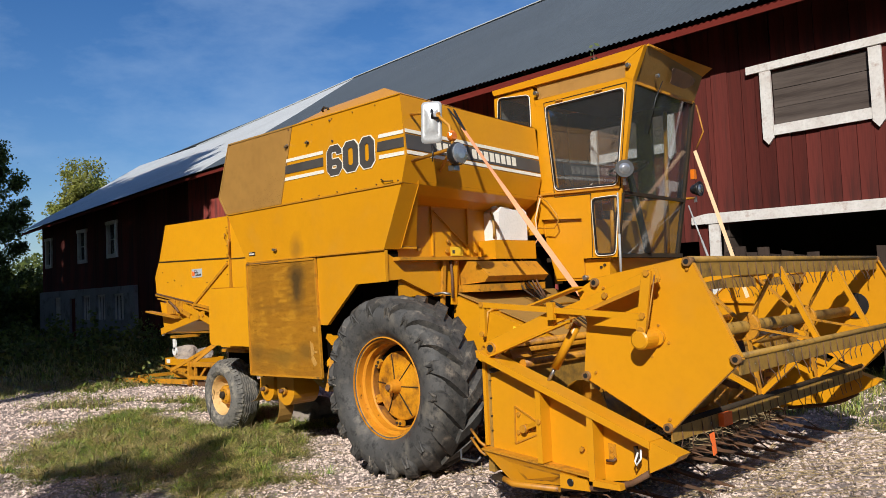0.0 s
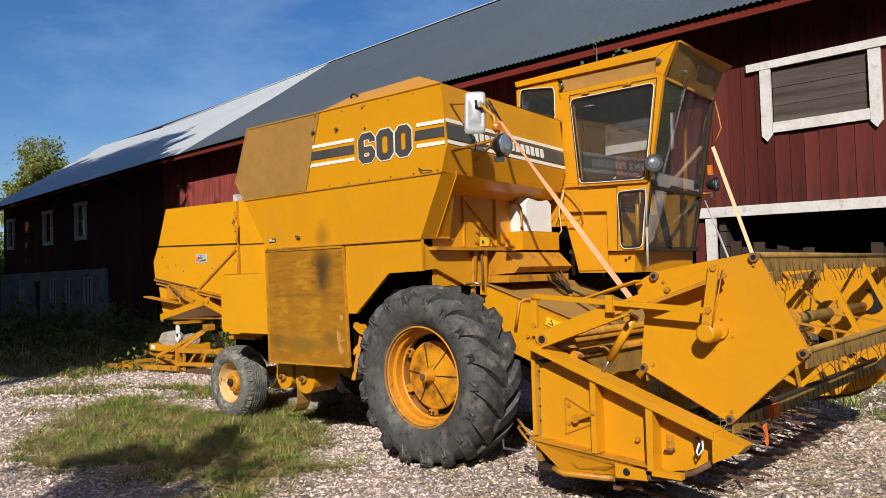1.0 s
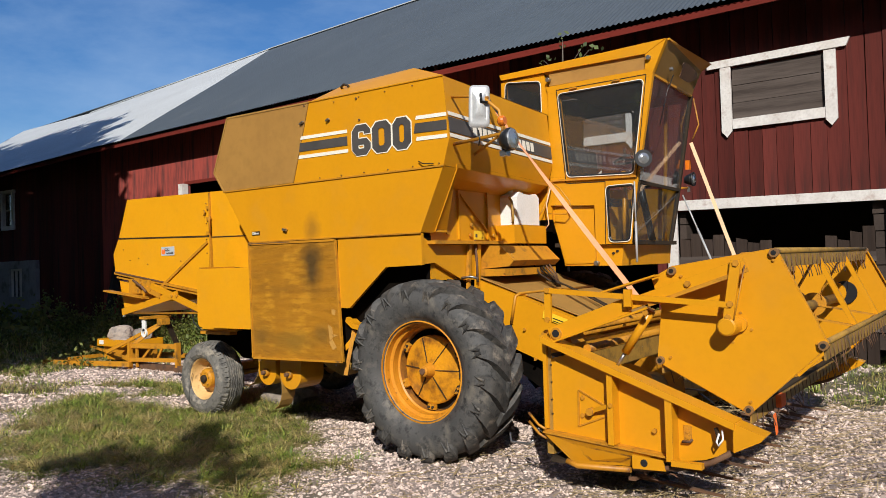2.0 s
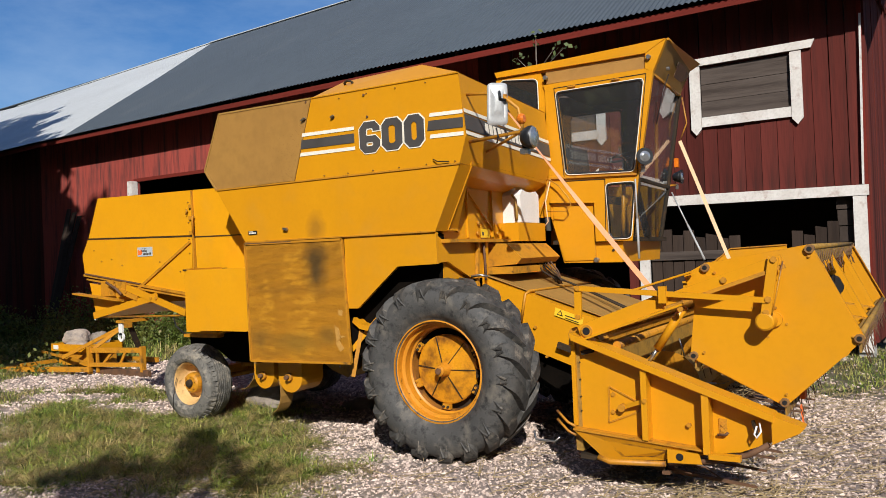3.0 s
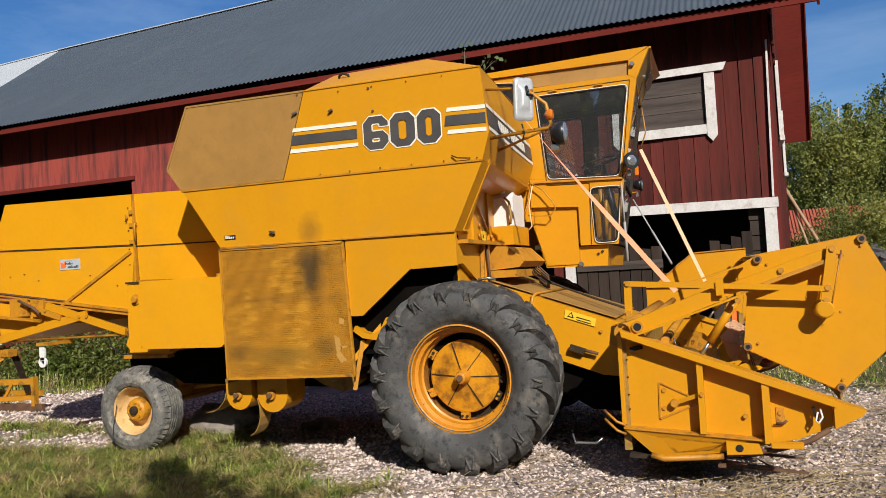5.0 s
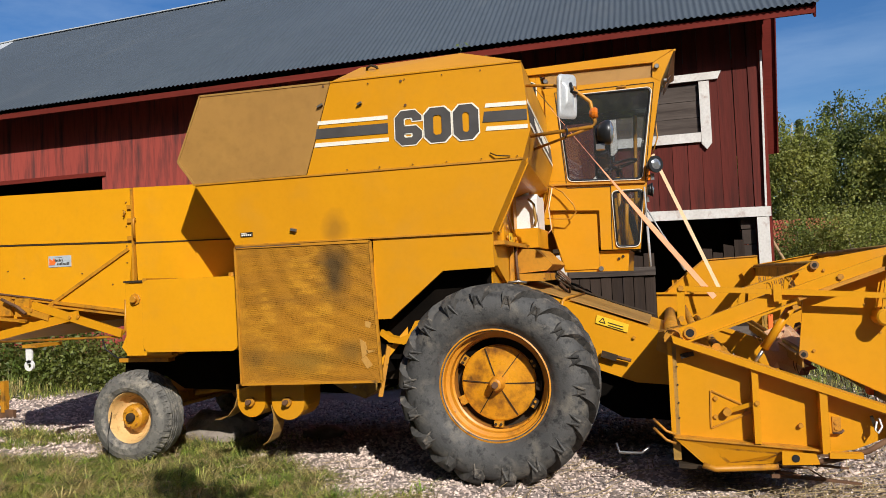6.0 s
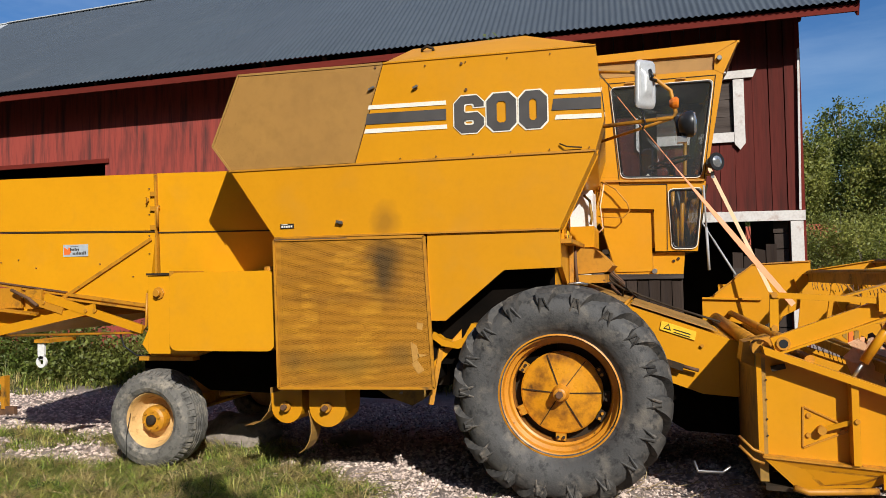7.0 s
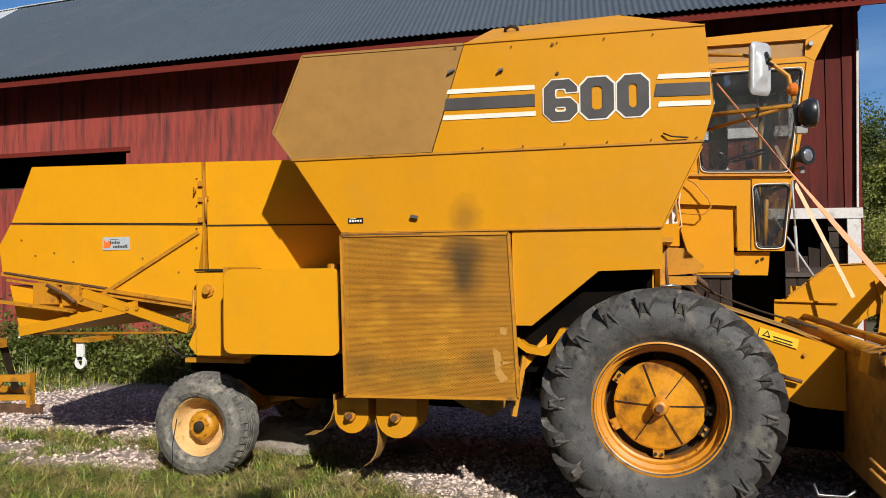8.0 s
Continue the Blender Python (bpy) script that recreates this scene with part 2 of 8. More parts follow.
RED_ROOF = surface("red_roof_sheet", (0.38, 0.09, 0.045), (0.32, 0.07, 0.035), 1, (0.6, 0.75), bump=0.1)
STONE = surface("field_stone", (0.30, 0.25, 0.20), (0.19, 0.155, 0.125), 5, (0.8, 0.95), grain=40, bump=0.5, stain=(0.1, 0.09, 0.08), stain_at=(0.55, 0.7))
BARK = surface("bark", (0.12, 0.09, 0.065), (0.2, 0.17, 0.14), 4, (0.85, 0.95), grain=25, bump=0.6)
BIRCH = surface("birch_bark", (0.5, 0.47, 0.42), (0.3, 0.27, 0.23), 3, (0.8, 0.9), grain=20, bump=0.4, stain=(0.04, 0.035, 0.03), stain_at=(0.6, 0.68), stain_scale=6)
LEAVES_BIRCH = surface("yellowing_birch_leaves", (0.21, 0.245, 0.042), (0.285, 0.275, 0.055), 0.5, (0.5, 0.65), bump=0, island=0.4)
LEAVES_DARK = surface("dark_green_leaves", (0.11, 0.14, 0.028), (0.15, 0.175, 0.035), 0.5, (0.5, 0.65), bump=0, island=0.45)
LEAVES_CONIFER = surface("conifer_green", (0.11, 0.15, 0.05), (0.15, 0.185, 0.06), 0.5, (0.55, 0.7), bump=0, island=0.4)
LEAVES_WEED = surface("weed_leaves", (0.10, 0.15, 0.022), (0.20, 0.20, 0.04), 0.8, (0.5, 0.65), bump=0, island=0.55, stain=(0.22, 0.15, 0.06), stain_at=(0.58, 0.66), stain_scale=2.4)
GRASS = surface("grass_blades", (0.145, 0.265, 0.018), (0.35, 0.335, 0.07), 4.5, (0.45, 0.65), bump=0, island=0.6,
                stain=(0.44, 0.34, 0.13), stain_at=(0.46, 0.60), stain_scale=3.0, stain2=(0.05, 0.10, 0.012), stain2_at=(0.53, 0.62), stain2_scale=8)
DRY_GRASS = surface("dry_grass_blades", (0.40, 0.31, 0.15), (0.26, 0.19, 0.09), 4, (0.6, 0.8), bump=0, island=0.5, spec=0.2)
STRAW = surface("dry_straw", (0.42, 0.32, 0.17), (0.3, 0.22, 0.11), 3, (0.7, 0.85), bump=0, island=0.35, spec=0.1)
GRAVEL = surface("crushed_pinkish_gravel", (0.65, 0.515, 0.435), (0.46, 0.365, 0.31), 3, (0.8, 0.95), grain=90, bump=0.3, island=0.5, spec=0.1)


def leafy(material, amount=0.35):
    """Lets some light through the leaves."""
    nt = material.node_tree
    bsdf = nt.nodes["Principled BSDF"]
    tl, mx = nt.nodes.new("ShaderNodeBsdfTranslucent"), nt.nodes.new("ShaderNodeMixShader")
    nt.links.new(bsdf.inputs["Base Color"].links[0].from_socket, tl.inputs["Color"])
    mx.inputs[0].default_value = amount
    nt.links.new(bsdf.outputs[0], mx.inputs[1])
    nt.links.new(tl.outputs[0], mx.inputs[2])
    nt.links.new(mx.outputs[0], nt.nodes["Material Output"].inputs["Surface"])


for m in (LEAVES_BIRCH, LEAVES_DARK, LEAVES_CONIFER, LEAVES_WEED):
    leafy(m, 0.45)
leafy(GRASS, 0.2)
leafy(DRY_GRASS, 0.15)


def glass(name, tint, rough=0.03, coat=0.12):
    m = bpy.data.materials.new(name)
    m.use_nodes = True
    nt = m.node_tree
    nt.nodes.remove(nt.nodes["Principled BSDF"])
    tr, gl, mx, fr = (nt.nodes.new("ShaderNode" + k) for k in ("BsdfTransparent", "BsdfGlossy", "MixShader", "LayerWeight"))
    tc = nt.nodes.new("ShaderNodeTexCoord").outputs["Object"]
    dirt = ramp_pair(nt, noise_out(nt, tc, 28, 6, (1, 1, 0.5)), 0.25, 0.85)
    nt.links.new(mixc(nt, dirt, tint, tuple(0.93 * v for v in tint)), tr.inputs["Color"])
    gl.inputs["Roughness"].default_value = rough
    fr.inputs["Blend"].default_value = 0.5
    pw, ma = nt.nodes.new("ShaderNodeMath"), nt.nodes.new("ShaderNodeMath")
    pw.operation, ma.operation = "POWER", "MULTIPLY_ADD"
    pw.inputs[1].default_value, ma.inputs[1].default_value, ma.inputs[2].default_value = 4.0, 0.7, 0.085
    nt.links.new(fr.outputs["Facing"], pw.inputs[0])
    nt.links.new(pw.outputs[0], ma.inputs[0])
    nt.links.new(ma.outputs[0], mx.inputs[0])
    nt.links.new(tr.outputs[0], mx.inputs[1])
    nt.links.new(gl.outputs[0], mx.inputs[2])
    df, mx2 = nt.nodes.new("ShaderNodeBsdfDiffuse"), nt.nodes.new("ShaderNodeMixShader")
    df.inputs["Color"].default_value = (0.42, 0.42, 0.42, 1)
    k = nt.nodes.new("ShaderNodeMath")
    k.operation = "MULTIPLY"
    k.inputs[1].default_value = coat
    nt.links.new(ramp_pair(nt, noise_out(nt, tc, 40, 6, (1, 1, 0.35)), -1.0, 1.0), k.inputs[0])
    nt.links.new(k.outputs[0], mx2.inputs[0])
    nt.links.new(mx.outputs[0], mx2.inputs[1])
    nt.links.new(df.outputs[0], mx2.inputs[2])
    nt.links.new(mx2.outputs[0], nt.nodes["Material Output"].inputs["Surface"])
    return m


CAB_LINING = surface("dusty_grey_cab_lining", (0.20, 0.185, 0.155), (0.14, 0.13, 0.11), 5, (0.8, 0.95), grain=40, bump=0.2, stain=(0.08, 0.072, 0.06), stain_at=(0.55, 0.72), stain_scale=6)
CAB_GLASS = glass("tinted_cab_glass", (0.94, 0.955, 0.96), 0.012, 0.04)
DUSTY_GLASS = glass("dusty_windscreen_glass", (0.88, 0.91, 0.92), 0.02, 0.06)
PANE = glass("window_pane", (0.5, 0.52, 0.52))


def perforated(name, pitch, hole, c1, c2, stain, relief=0.25):
    """Sheet metal with round holes in staggered rows: the holes are clear."""
    m = surface(name, c1, c2, 3.5, (0.42, 0.6), grain=10, bump=relief, bump_size=0.012, stretch=(0.45, 1, 2.2) if relief > 0.1 else (1, 1, 1), stain=stain, stain_at=(0.5, 0.85), stain_scale=2.0)
    nt = m.node_tree
    tc = nt.nodes.new("ShaderNodeTexCoord").outputs["Object"]
    sep = nt.nodes.new("ShaderNodeSeparateXYZ")
    nt.links.new(tc, sep.inputs[0])

    def op(kind, a, b=None):
        n = nt.nodes.new("ShaderNodeMath")
        n.operation = kind
        for i, v in enumerate((a, b)):
            if v is None:
                continue
            if hasattr(v, "node"):
                nt.links.new(v, n.inputs[i])
            else:
                n.inputs[i].default_value = v
        return n.outputs[0]

    def cell(shift):
        u = op("SUBTRACT", op("FRACT", op("ADD", op("DIVIDE", sep.outputs["X"], pitch), 100 + shift)), 0.5)
        v = op("SUBTRACT", op("FRACT", op("ADD", op("DIVIDE", sep.outputs["Z"], pitch * 1.732), 100 + shift)), 0.5)
        v = op("MULTIPLY", v, 1.732)
        return op("LESS_THAN", op("ADD", op("MULTIPLY", u, u), op("MULTIPLY", v, v)), hole * hole)
    holes = op("MAXIMUM", cell(0.0), cell(0.5))
    tr, mx = nt.nodes.new("ShaderNodeBsdfTransparent"), nt.nodes.new("ShaderNodeMixShader")
    nt.links.new(holes, mx.inputs[0])
    nt.links.new(nt.nodes["Principled BSDF"].outputs[0], mx.inputs[1])
    nt.links.new(tr.outputs[0], mx.inputs[2])
    nt.links.new(mx.outputs[0], nt.nodes["Material Output"].inputs["Surface"])
    return m


SCREEN = perforated("perforated_guard_sheet", 0.0095, 0.25, (0.47, 0.205, 0.009), (0.39, 0.165, 0.009), (0.24, 0.11, 0.012))
SCREEN_BROWN = perforated("brown_perforated_sheet", 0.006, 0.2, (0.42, 0.222, 0.052), (0.385, 0.20, 0.046), (0.33, 0.17, 0.04), 0.06)


def dark_smear(material, centre, radii, colour):
    """A dark smear of its own shape, at a place on the machine's side."""
    nt = material.node_tree
    bsdf = nt.nodes["Principled BSDF"]
    old = bsdf.inputs["Base Color"].links[0].from_socket
    tc = nt.nodes.new("ShaderNodeTexCoord").outputs["Object"]
    mp = nt.nodes.new("ShaderNodeMapping")
    mp.vector_type = "POINT"
    mp.inputs["Scale"].default_value = [1 / r for r in radii]
    mp.inputs["Location"].default_value = [-c / r for c, r in zip(centre, radii)]
    nt.links.new(tc, mp.inputs["Vector"])
    ln = nt.nodes.new("ShaderNodeVectorMath")
    ln.operation = "LENGTH"
    nt.links.new(mp.outputs["Vector"], ln.inputs[0])
    ad = nt.nodes.new("ShaderNodeMath")
    ad.operation = "MULTIPLY_ADD"
    ad.inputs[1].default_value = 1.1
    nt.links.new(noise_out(nt, tc, 7, 4), ad.inputs[0])
    nt.links.new(ln.outputs["Value"], ad.inputs[2])
    nt.links.new(mixc(nt, ramp_pair(nt, ad.outputs[0], 1.75, 0.75), old, colour), bsdf.inputs["Base Color"])


nt = SCREEN.node_tree
old_col = nt.nodes["Principled BSDF"].inputs["Base Color"].links[0].from_socket
s_co = nt.nodes.new("ShaderNodeTexCoord").outputs["Object"]
# pale horizontal streaks painted in for light reflected off the rippled sheet
sheen_streaks = nt.nodes.new("ShaderNodeMath")
sheen_streaks.operation = "MULTIPLY"
nt.links.new(ramp_pair(nt, noise_out(nt, s_co, 3.4, 4, (1.6, 1, 6.0)), 0.46, 0.62), sheen_streaks.inputs[0])
nt.links.new(ramp_pair(nt, noise_out(nt, s_co, 1.5, 2, (2.6, 1, 0.7)), 0.42, 0.60), sheen_streaks.inputs[1])
nt.links.new(mixc(nt, sheen_streaks.outputs[0], old_col, (0.54, 0.25, 0.014)), nt.nodes["Principled BSDF"].inputs["Base Color"])
dark_smear(SCREEN, (-1.24, -0.08, 1.62), (0.14, 0.4, 0.27), (0.10, 0.055, 0.014))
dark_smear(SCREEN, (-1.95, -0.08, 0.95), (0.16, 0.4, 0.12), (0.24, 0.115, 0.014))
dark_smear(SCREEN, (-1.12, -0.08, 0.98), (0.14, 0.4, 0.10), (0.26, 0.125, 0.014))
dark_smear(SCREEN, (-1.5, -0.08, 0.92), (0.30, 0.4, 0.10), (0.30, 0.15, 0.014))
dark_smear(YELLOW, (-1.22, -0.08, 1.95), (0.11, 0.06, 0.14), (0.38, 0.17, 0.012))


# ---- mesh helpers ----
def finish(bm, name, material):
    bmesh.ops.recalc_face_normals(bm, faces=bm.faces)
    me = bpy.data.meshes.new(name)
    bm.to_mesh(me)
    bm.free()
    me.materials.append(material)
    return me


def part(name, bm, material, parent, label="", smooth=False):
    """Links a bmesh, in world metres, as one mesh object under a thing or a part."""
    me = finish(bm, name, material)
    if smooth:
        me.shade_smooth()
        me.set_sharp_from_angle(angle=radians(40))
    ob = new(name, me)
    if parent is not None:
        ob.parent = parent
        ob.matrix_parent_inverse = Matrix.Translation(-Vector(ROOTS.get(parent.name, (0, 0, 0))))
    return tagged(ob, label)


ROOTS = {}


def thing(name, at, label, category, group="", kind=""):
    """An Empty at the thing's base, to hold its parts."""
    ob = new(name)
    ob.empty_display_size = 0.2
    ob.location = at
    ROOTS[ob.name] = at
    return tagged(ob, label, category, group, kind)


def solid(name, bm, material, label, category, group="", kind="", smooth=False):
    return tagged(part(name, bm, material, None, label, smooth), label, category, group, kind)


def bevelled(bm, width, seg=1):
    if width:
        edges = [e for e in bm.edges if len(e.link_faces) == 2 and e.calc_face_angle(0) > 0.5]
        bmesh.ops.bevel(bm, geom=edges, offset=width, segments=seg, profile=0.6, affect="EDGES", clamp_overlap=True)
    return bm


def add_prism(bm, base, off):
    """A closed solid: the polygon base (3D points) swept by the vector off."""
    a = [bm.verts.new(p) for p in base]
    b = [bm.verts.new(Vector(p) + Vector(off)) for p in base]
    n = len(a)
    bm.faces.new(a)
    bm.faces.new(b[::-1])
    for i in range(n):
        bm.faces.new((a[i], b[i], b[(i + 1) % n], a[(i + 1) % n]))
    return bm


def prism(xz, y0, y1, bevel=0.006):
    return bevelled(add_prism(bmesh.new(), [(x, y0, z) for x, z in xz], (0, y1 - y0, 0)), bevel)


def prism_x(yz, x0, x1, bevel=0.006):
    return bevelled(add_prism(bmesh.new(), [(x0, y, z) for y, z in yz], (x1 - x0, 0, 0)), bevel)


def box(x0, x1, y0, y1, z0, z1, bevel=0.006, seg=1):
    return bevelled(add_prism(bmesh.new(), [(x0, y0, z0), (x1, y0, z0), (x1, y0, z1), (x0, y0, z1)], (0, y1 - y0, 0)), bevel, seg)


def slab(pts, thick, bevel=0.0):
    """A sheet of the given thickness whose front face is the planar polygon pts."""
    p = [Vector(q) for q in pts]
    n = (p[1] - p[0]).cross(p[2] - p[0]).normalized()
    return bevelled(add_prism(bmesh.new(), p, n * thick), bevel)


def add_beam(bm, p0, p1, w, h, up=(0, 0, 1)):
    """A rectangular bar from p0 to p1: w across, h in the direction nearest to up."""
    a, b = Vector(p0), Vector(p1)
    d = (b - a).normalized()
    side = d.cross(Vector(up))
    if side.length < 1e-4:
        side = d.cross(Vector((1, 0, 0)))
    side.normalize()
    u = side.cross(d)
    q = [a + side * sx * w / 2 + u * sz * h / 2 for sx, sz in ((-1, -1), (1, -1), (1, 1), (-1, 1))]
    return add_prism(bm, q, b - a)


def beam(p0, p1, w, h, up=(0, 0, 1), bevel=0.004):
    return bevelled(add_beam(bmesh.new(), p0, p1, w, h, up), bevel)


def add_tube(bm, pts, r, seg=8, r_end=None):
    """A round tube along pts, tapering to r_end."""
    pts = [Vector(p) for p in pts]
    rings = []
    ref = None
    for i, p in enumerate(pts):
        d = (pts[min(i + 1, len(pts) - 1)] - pts[max(i - 1, 0)]).normalized()
        if ref is None:
            ref = d.orthogonal().normalized()
        ref = (ref - d * ref.dot(d))
        ref = ref.normalized() if ref.length > 1e-5 else d.orthogonal().normalized()
        v = d.cross(ref)
        rad = r if r_end is None else r + (r_end - r) * i / (len(pts) - 1)
        rings.append([bm.verts.new(p + (ref * math.cos(a) + v * math.sin(a)) * rad) for a in (2 * math.pi * k / seg for k in range(seg))])
    for r0, r1 in zip(rings, rings[1:]):
        for k in range(seg):
            bm.faces.new((r0[k], r0[(k + 1) % seg], r1[(k + 1) % seg], r1[k])).smooth = True
    bm.faces.new(rings[0][::-1])
    bm.faces.new(rings[-1])
    return bm


def tube(pts, r, seg=8, r_end=None):
    return add_tube(bmesh.new(), pts, r, seg, r_end)


def add_lathe(bm, profile, centre, seg=32, axis="y"):
    """Turns a profile of (radius, along) about an axis through centre; an open profile stays open."""
    c = Vector(centre)
    rings = []
    for rad, along in profile:
        ring = []
        for k in range(seg):
            a = 2 * math.pi * k / seg
            u, v = rad * math.cos(a), rad * math.sin(a)
            ring.append(bm.verts.new(c + (Vector((u, along, v)) if axis == "y" else Vector((along, u, v)) if axis == "x" else Vector((u, v, along)))))
        rings.append(ring)
    for r0, r1 in zip(rings, rings[1:]):
        for k in range(seg):
            bm.faces.new((r0[k], r0[(k + 1) % seg], r1[(k + 1) % seg], r1[k]))
    return rings


def lathe(profile, centre, seg=32, axis="y", closed=True):
    bm = bmesh.new()
    rings = add_lathe(bm, profile, centre, seg, axis)
    if closed:
        bm.faces.new(rings[0])
        bm.faces.new(rings[-1][::-1])
    return bm


def disc(centre, r, depth, seg=20, axis="y", bevel=0.003):
    return lathe([(r - bevel, 0), (r, bevel), (r, depth - bevel), (r - bevel, depth)], centre, seg, axis)


def rounded(xz, r=0.05, n=4):
    """Rounds the corners of a polygon."""
    out = []
    k = len(xz)
    for i in range(k):
        p0, p, p1 = (Vector(xz[(i + j) % k]) for j in (-1, 0, 1))
        a, b = p + (p0 - p).normalized() * r, p + (p1 - p).normalized() * r
        for j in range(n + 1):
            t = j / n
            q = a * (1 - t) ** 2 + p * 2 * t * (1 - t) + b * t ** 2
            out.append((q.x, q.y))
    return out


def raw(name, verts, faces, material, smooth=False):
    """A mesh object from arrays of points and faces."""
    me = bpy.data.meshes.new(name)
    me.from_pydata(verts if isinstance(verts, list) else verts.tolist(), [], faces if isinstance(faces, list) else faces.tolist())
    me.materials.append(material)
    if smooth:
        me.shade_smooth()
    return new(name, me)


# ---- ground ----
rng = np.random.default_rng(7)


def ground_z(x, y):
    """The yard is almost level, with soft humps; it dips a little behind the machine."""
    return (-0.03 + 0.02 * np.sin(0.9 * x + 1.0) * np.cos(0.7 * y) + 0.012 * np.sin(2.3 * x) * np.sin(2.9 * y + 0.4)
            - 0.05 / (1 + np.exp(-np.clip(y - 2.0, -20, 20) * 2)) * (x < 30) + 0.05 * np.clip(y - 4.2, 0, 2.2) * np.exp(-np.clip(y - 7, 0, 40)))


def grassy(x, y):
    """How far the ground is overgrown, 0 to 1."""
    def blob(cx, cy, rx, ry, turn=0.0):
        c, s = math.cos(turn), math.sin(turn)
        u, v = (x - cx) * c + (y - cy) * s, -(x - cx) * s + (y - cy) * c
        return np.clip(1.35 - np.sqrt((u / rx) ** 2 + (v / ry) ** 2), 0, 1)
    g = np.maximum.reduce([
        blob(-3.2, -0.5, 2.7, 1.36, -0.24), 0.85 * blob(-6.6, 0.7, 1.9, 0.8, 0.5), blob(-9.0, -3.6, 3.4, 1.3, 0.2), blob(-3.7, 1.3, 1.3, 0.7),
        np.clip((y - 4.55 + 0.04 * (x + 5)) * 1.2, 0, 1) * (x < 1.5), blob(3.6, 5.4, 2.3, 1.3, -0.3), blob(7, 7, 6, 3),
        np.clip((np.hypot(x + 2, y + 2) - 16) / 6, 0, 1), np.clip((-x - 8.5 + 0.3 * y) / 2.5, 0, 0.75)])
    bare = np.maximum.reduce([blob(-4.75, 0.62, 0.62, 0.34, 0.5), blob(-6.1, 0.75, 0.9, 0.34, 0.2), 0.8 * blob(-2.1, 0.7, 0.4, 0.22, 0.2)])
    g = g * (1 - 0.86 * np.clip(1.4 * bare, 0, 1))
    wob = 0.22 * np.sin(2.1 * x + 0.6 * y) * np.sin(1.7 * y + 1.1) + 0.16 * np.sin(5.3 * x + 1.3) * np.sin(4.7 * y) + 0.1 * np.sin(11 * x + 3 * y) * np.sin(9 * y - 4 * x)
    return np.clip(g + wob * (g > 0.02), 0, 1)


def spread(lo, hi, step, far):
    mid = np.arange(lo, hi + 1e-6, step)
    out, d, v = [], step, hi
    while v < far:
        d *= 1.22
        v += d
        out.append(v)
    low, d, v = [], step, lo
    while v > -far:
        d *= 1.22
        v -= d
        low.append(v)
    return np.concatenate([low[::-1], mid, out])


gx, gy = spread(-13, 5, 0.11, 1500), spread(-5, 7, 0.11, 1500)
GX, GY = np.meshgrid(gx, gy, indexing="ij")
GZ = ground_z(GX, GY) + rng.normal(0, 0.004, GX.shape)
nx, ny = GX.shape
idx = np.arange(nx * ny).reshape(nx, ny)
quads = np.stack([idx[:-1, :-1], idx[1:, :-1], idx[1:, 1:], idx[:-1, 1:]], -1).reshape(-1, 4)
GROUND_MAT = surface("gravel_yard", (0.38, 0.305, 0.26), (0.25, 0.20, 0.17), 2.5, (0.85, 0.95), grain=55, bump=0.8, bump_size=0.02,
                     stain=(0.14, 0.11, 0.085), stain_at=(0.5, 0.75), stain_scale=1.4)
nt = GROUND_MAT.node_tree
attr = nt.nodes.new("ShaderNodeAttribute")
attr.attribute_name = "overgrown"
bs = nt.nodes["Principled BSDF"]
col_in = bs.inputs["Base Color"].links[0].from_socket
gcoord = nt.nodes.new("ShaderNodeTexCoord").outputs["Object"]
turf = mixc(nt, ramp_pair(nt, noise_out(nt, gcoord, 9, 5), 0.35, 0.65), (0.055, 0.06, 0.02), (0.13, 0.10, 0.05))
nt.links.new(mixc(nt, ramp_pair(nt, attr.outputs["Fac"], 0.15, 0.6), col_in, turf), bs.inputs["Base Color"])
ground = raw("ground", np.stack([GX, GY, GZ], -1).reshape(-1, 3), quads, GROUND_MAT, True)
layer = ground.data.attributes.new("overgrown", "FLOAT", "POINT")
layer.data.foreach_set("value", grassy(GX, GY).reshape(-1).astype(np.float32))
tagged(ground, "pale crushed gravel yard with patches of turf", "ground", kind="structure")

# ---- barn ----
WALL_Y, EAVE_Y, RIDGE_Y, RIDGE_Z, NEAR_X, FAR_X = 6.75, 6.0, 16.85, 11.0, 2.8, -30.0
barn = thing("barn", (-13, 12, 0), "large red timber barn with a corrugated metal roof", "barn")


def gable_x(y):
    """The near gable is not square to the front: its x at a depth."""
    return 2.8 + 0.085 * (y - 6.75)


def eave_z(x):
    return 5.16 - 0.012 * max(0.0, -5 - x) - 0.014 * max(0.0, -16 - x)


def spans(lo, hi, cuts):
    """What is left of lo..hi once the cuts are taken out."""
    out, z = [], lo
    for a, b in sorted(cuts):
        if a > z:
            out.append((z, min(a, hi)))
        z = max(z, b)
    if z < hi:
        out.append((z, hi))
    return [(a, b) for a, b in out if b - a > 0.02]


DOORWAY = (-0.36, 2.58, -0.3, 2.27)
NEAR_WINDOW = (0.62, 1.88, 3.58, 4.36)
MID_WINDOW = (-2.30, -1.04, 3.60, 4.36)
SIDE_OPENING = (-3.3, -0.62, -0.3, 2.05)
SLOT = (-12.75, -9.1, 3.2, 3.79)
FAR_WINDOWS = [(-22.95, -22.25, 3.25, 4.32), (-25.75, -25.1, 3.2, 4.25), (-29.4, -28.85, 3.2, 4.2)]
OPENINGS = [DOORWAY, SIDE_OPENING, NEAR_WINDOW, MID_WINDOW, SLOT, *FAR_WINDOWS]
front_wall = part("front_wall", box(-30, 2.74, 6.79, 6.83, 4.55, 4.7, 0), FALU_TRIM, barn, "red board wall")
edges = [NEAR_X - 0.02]
rb = random.Random(3)
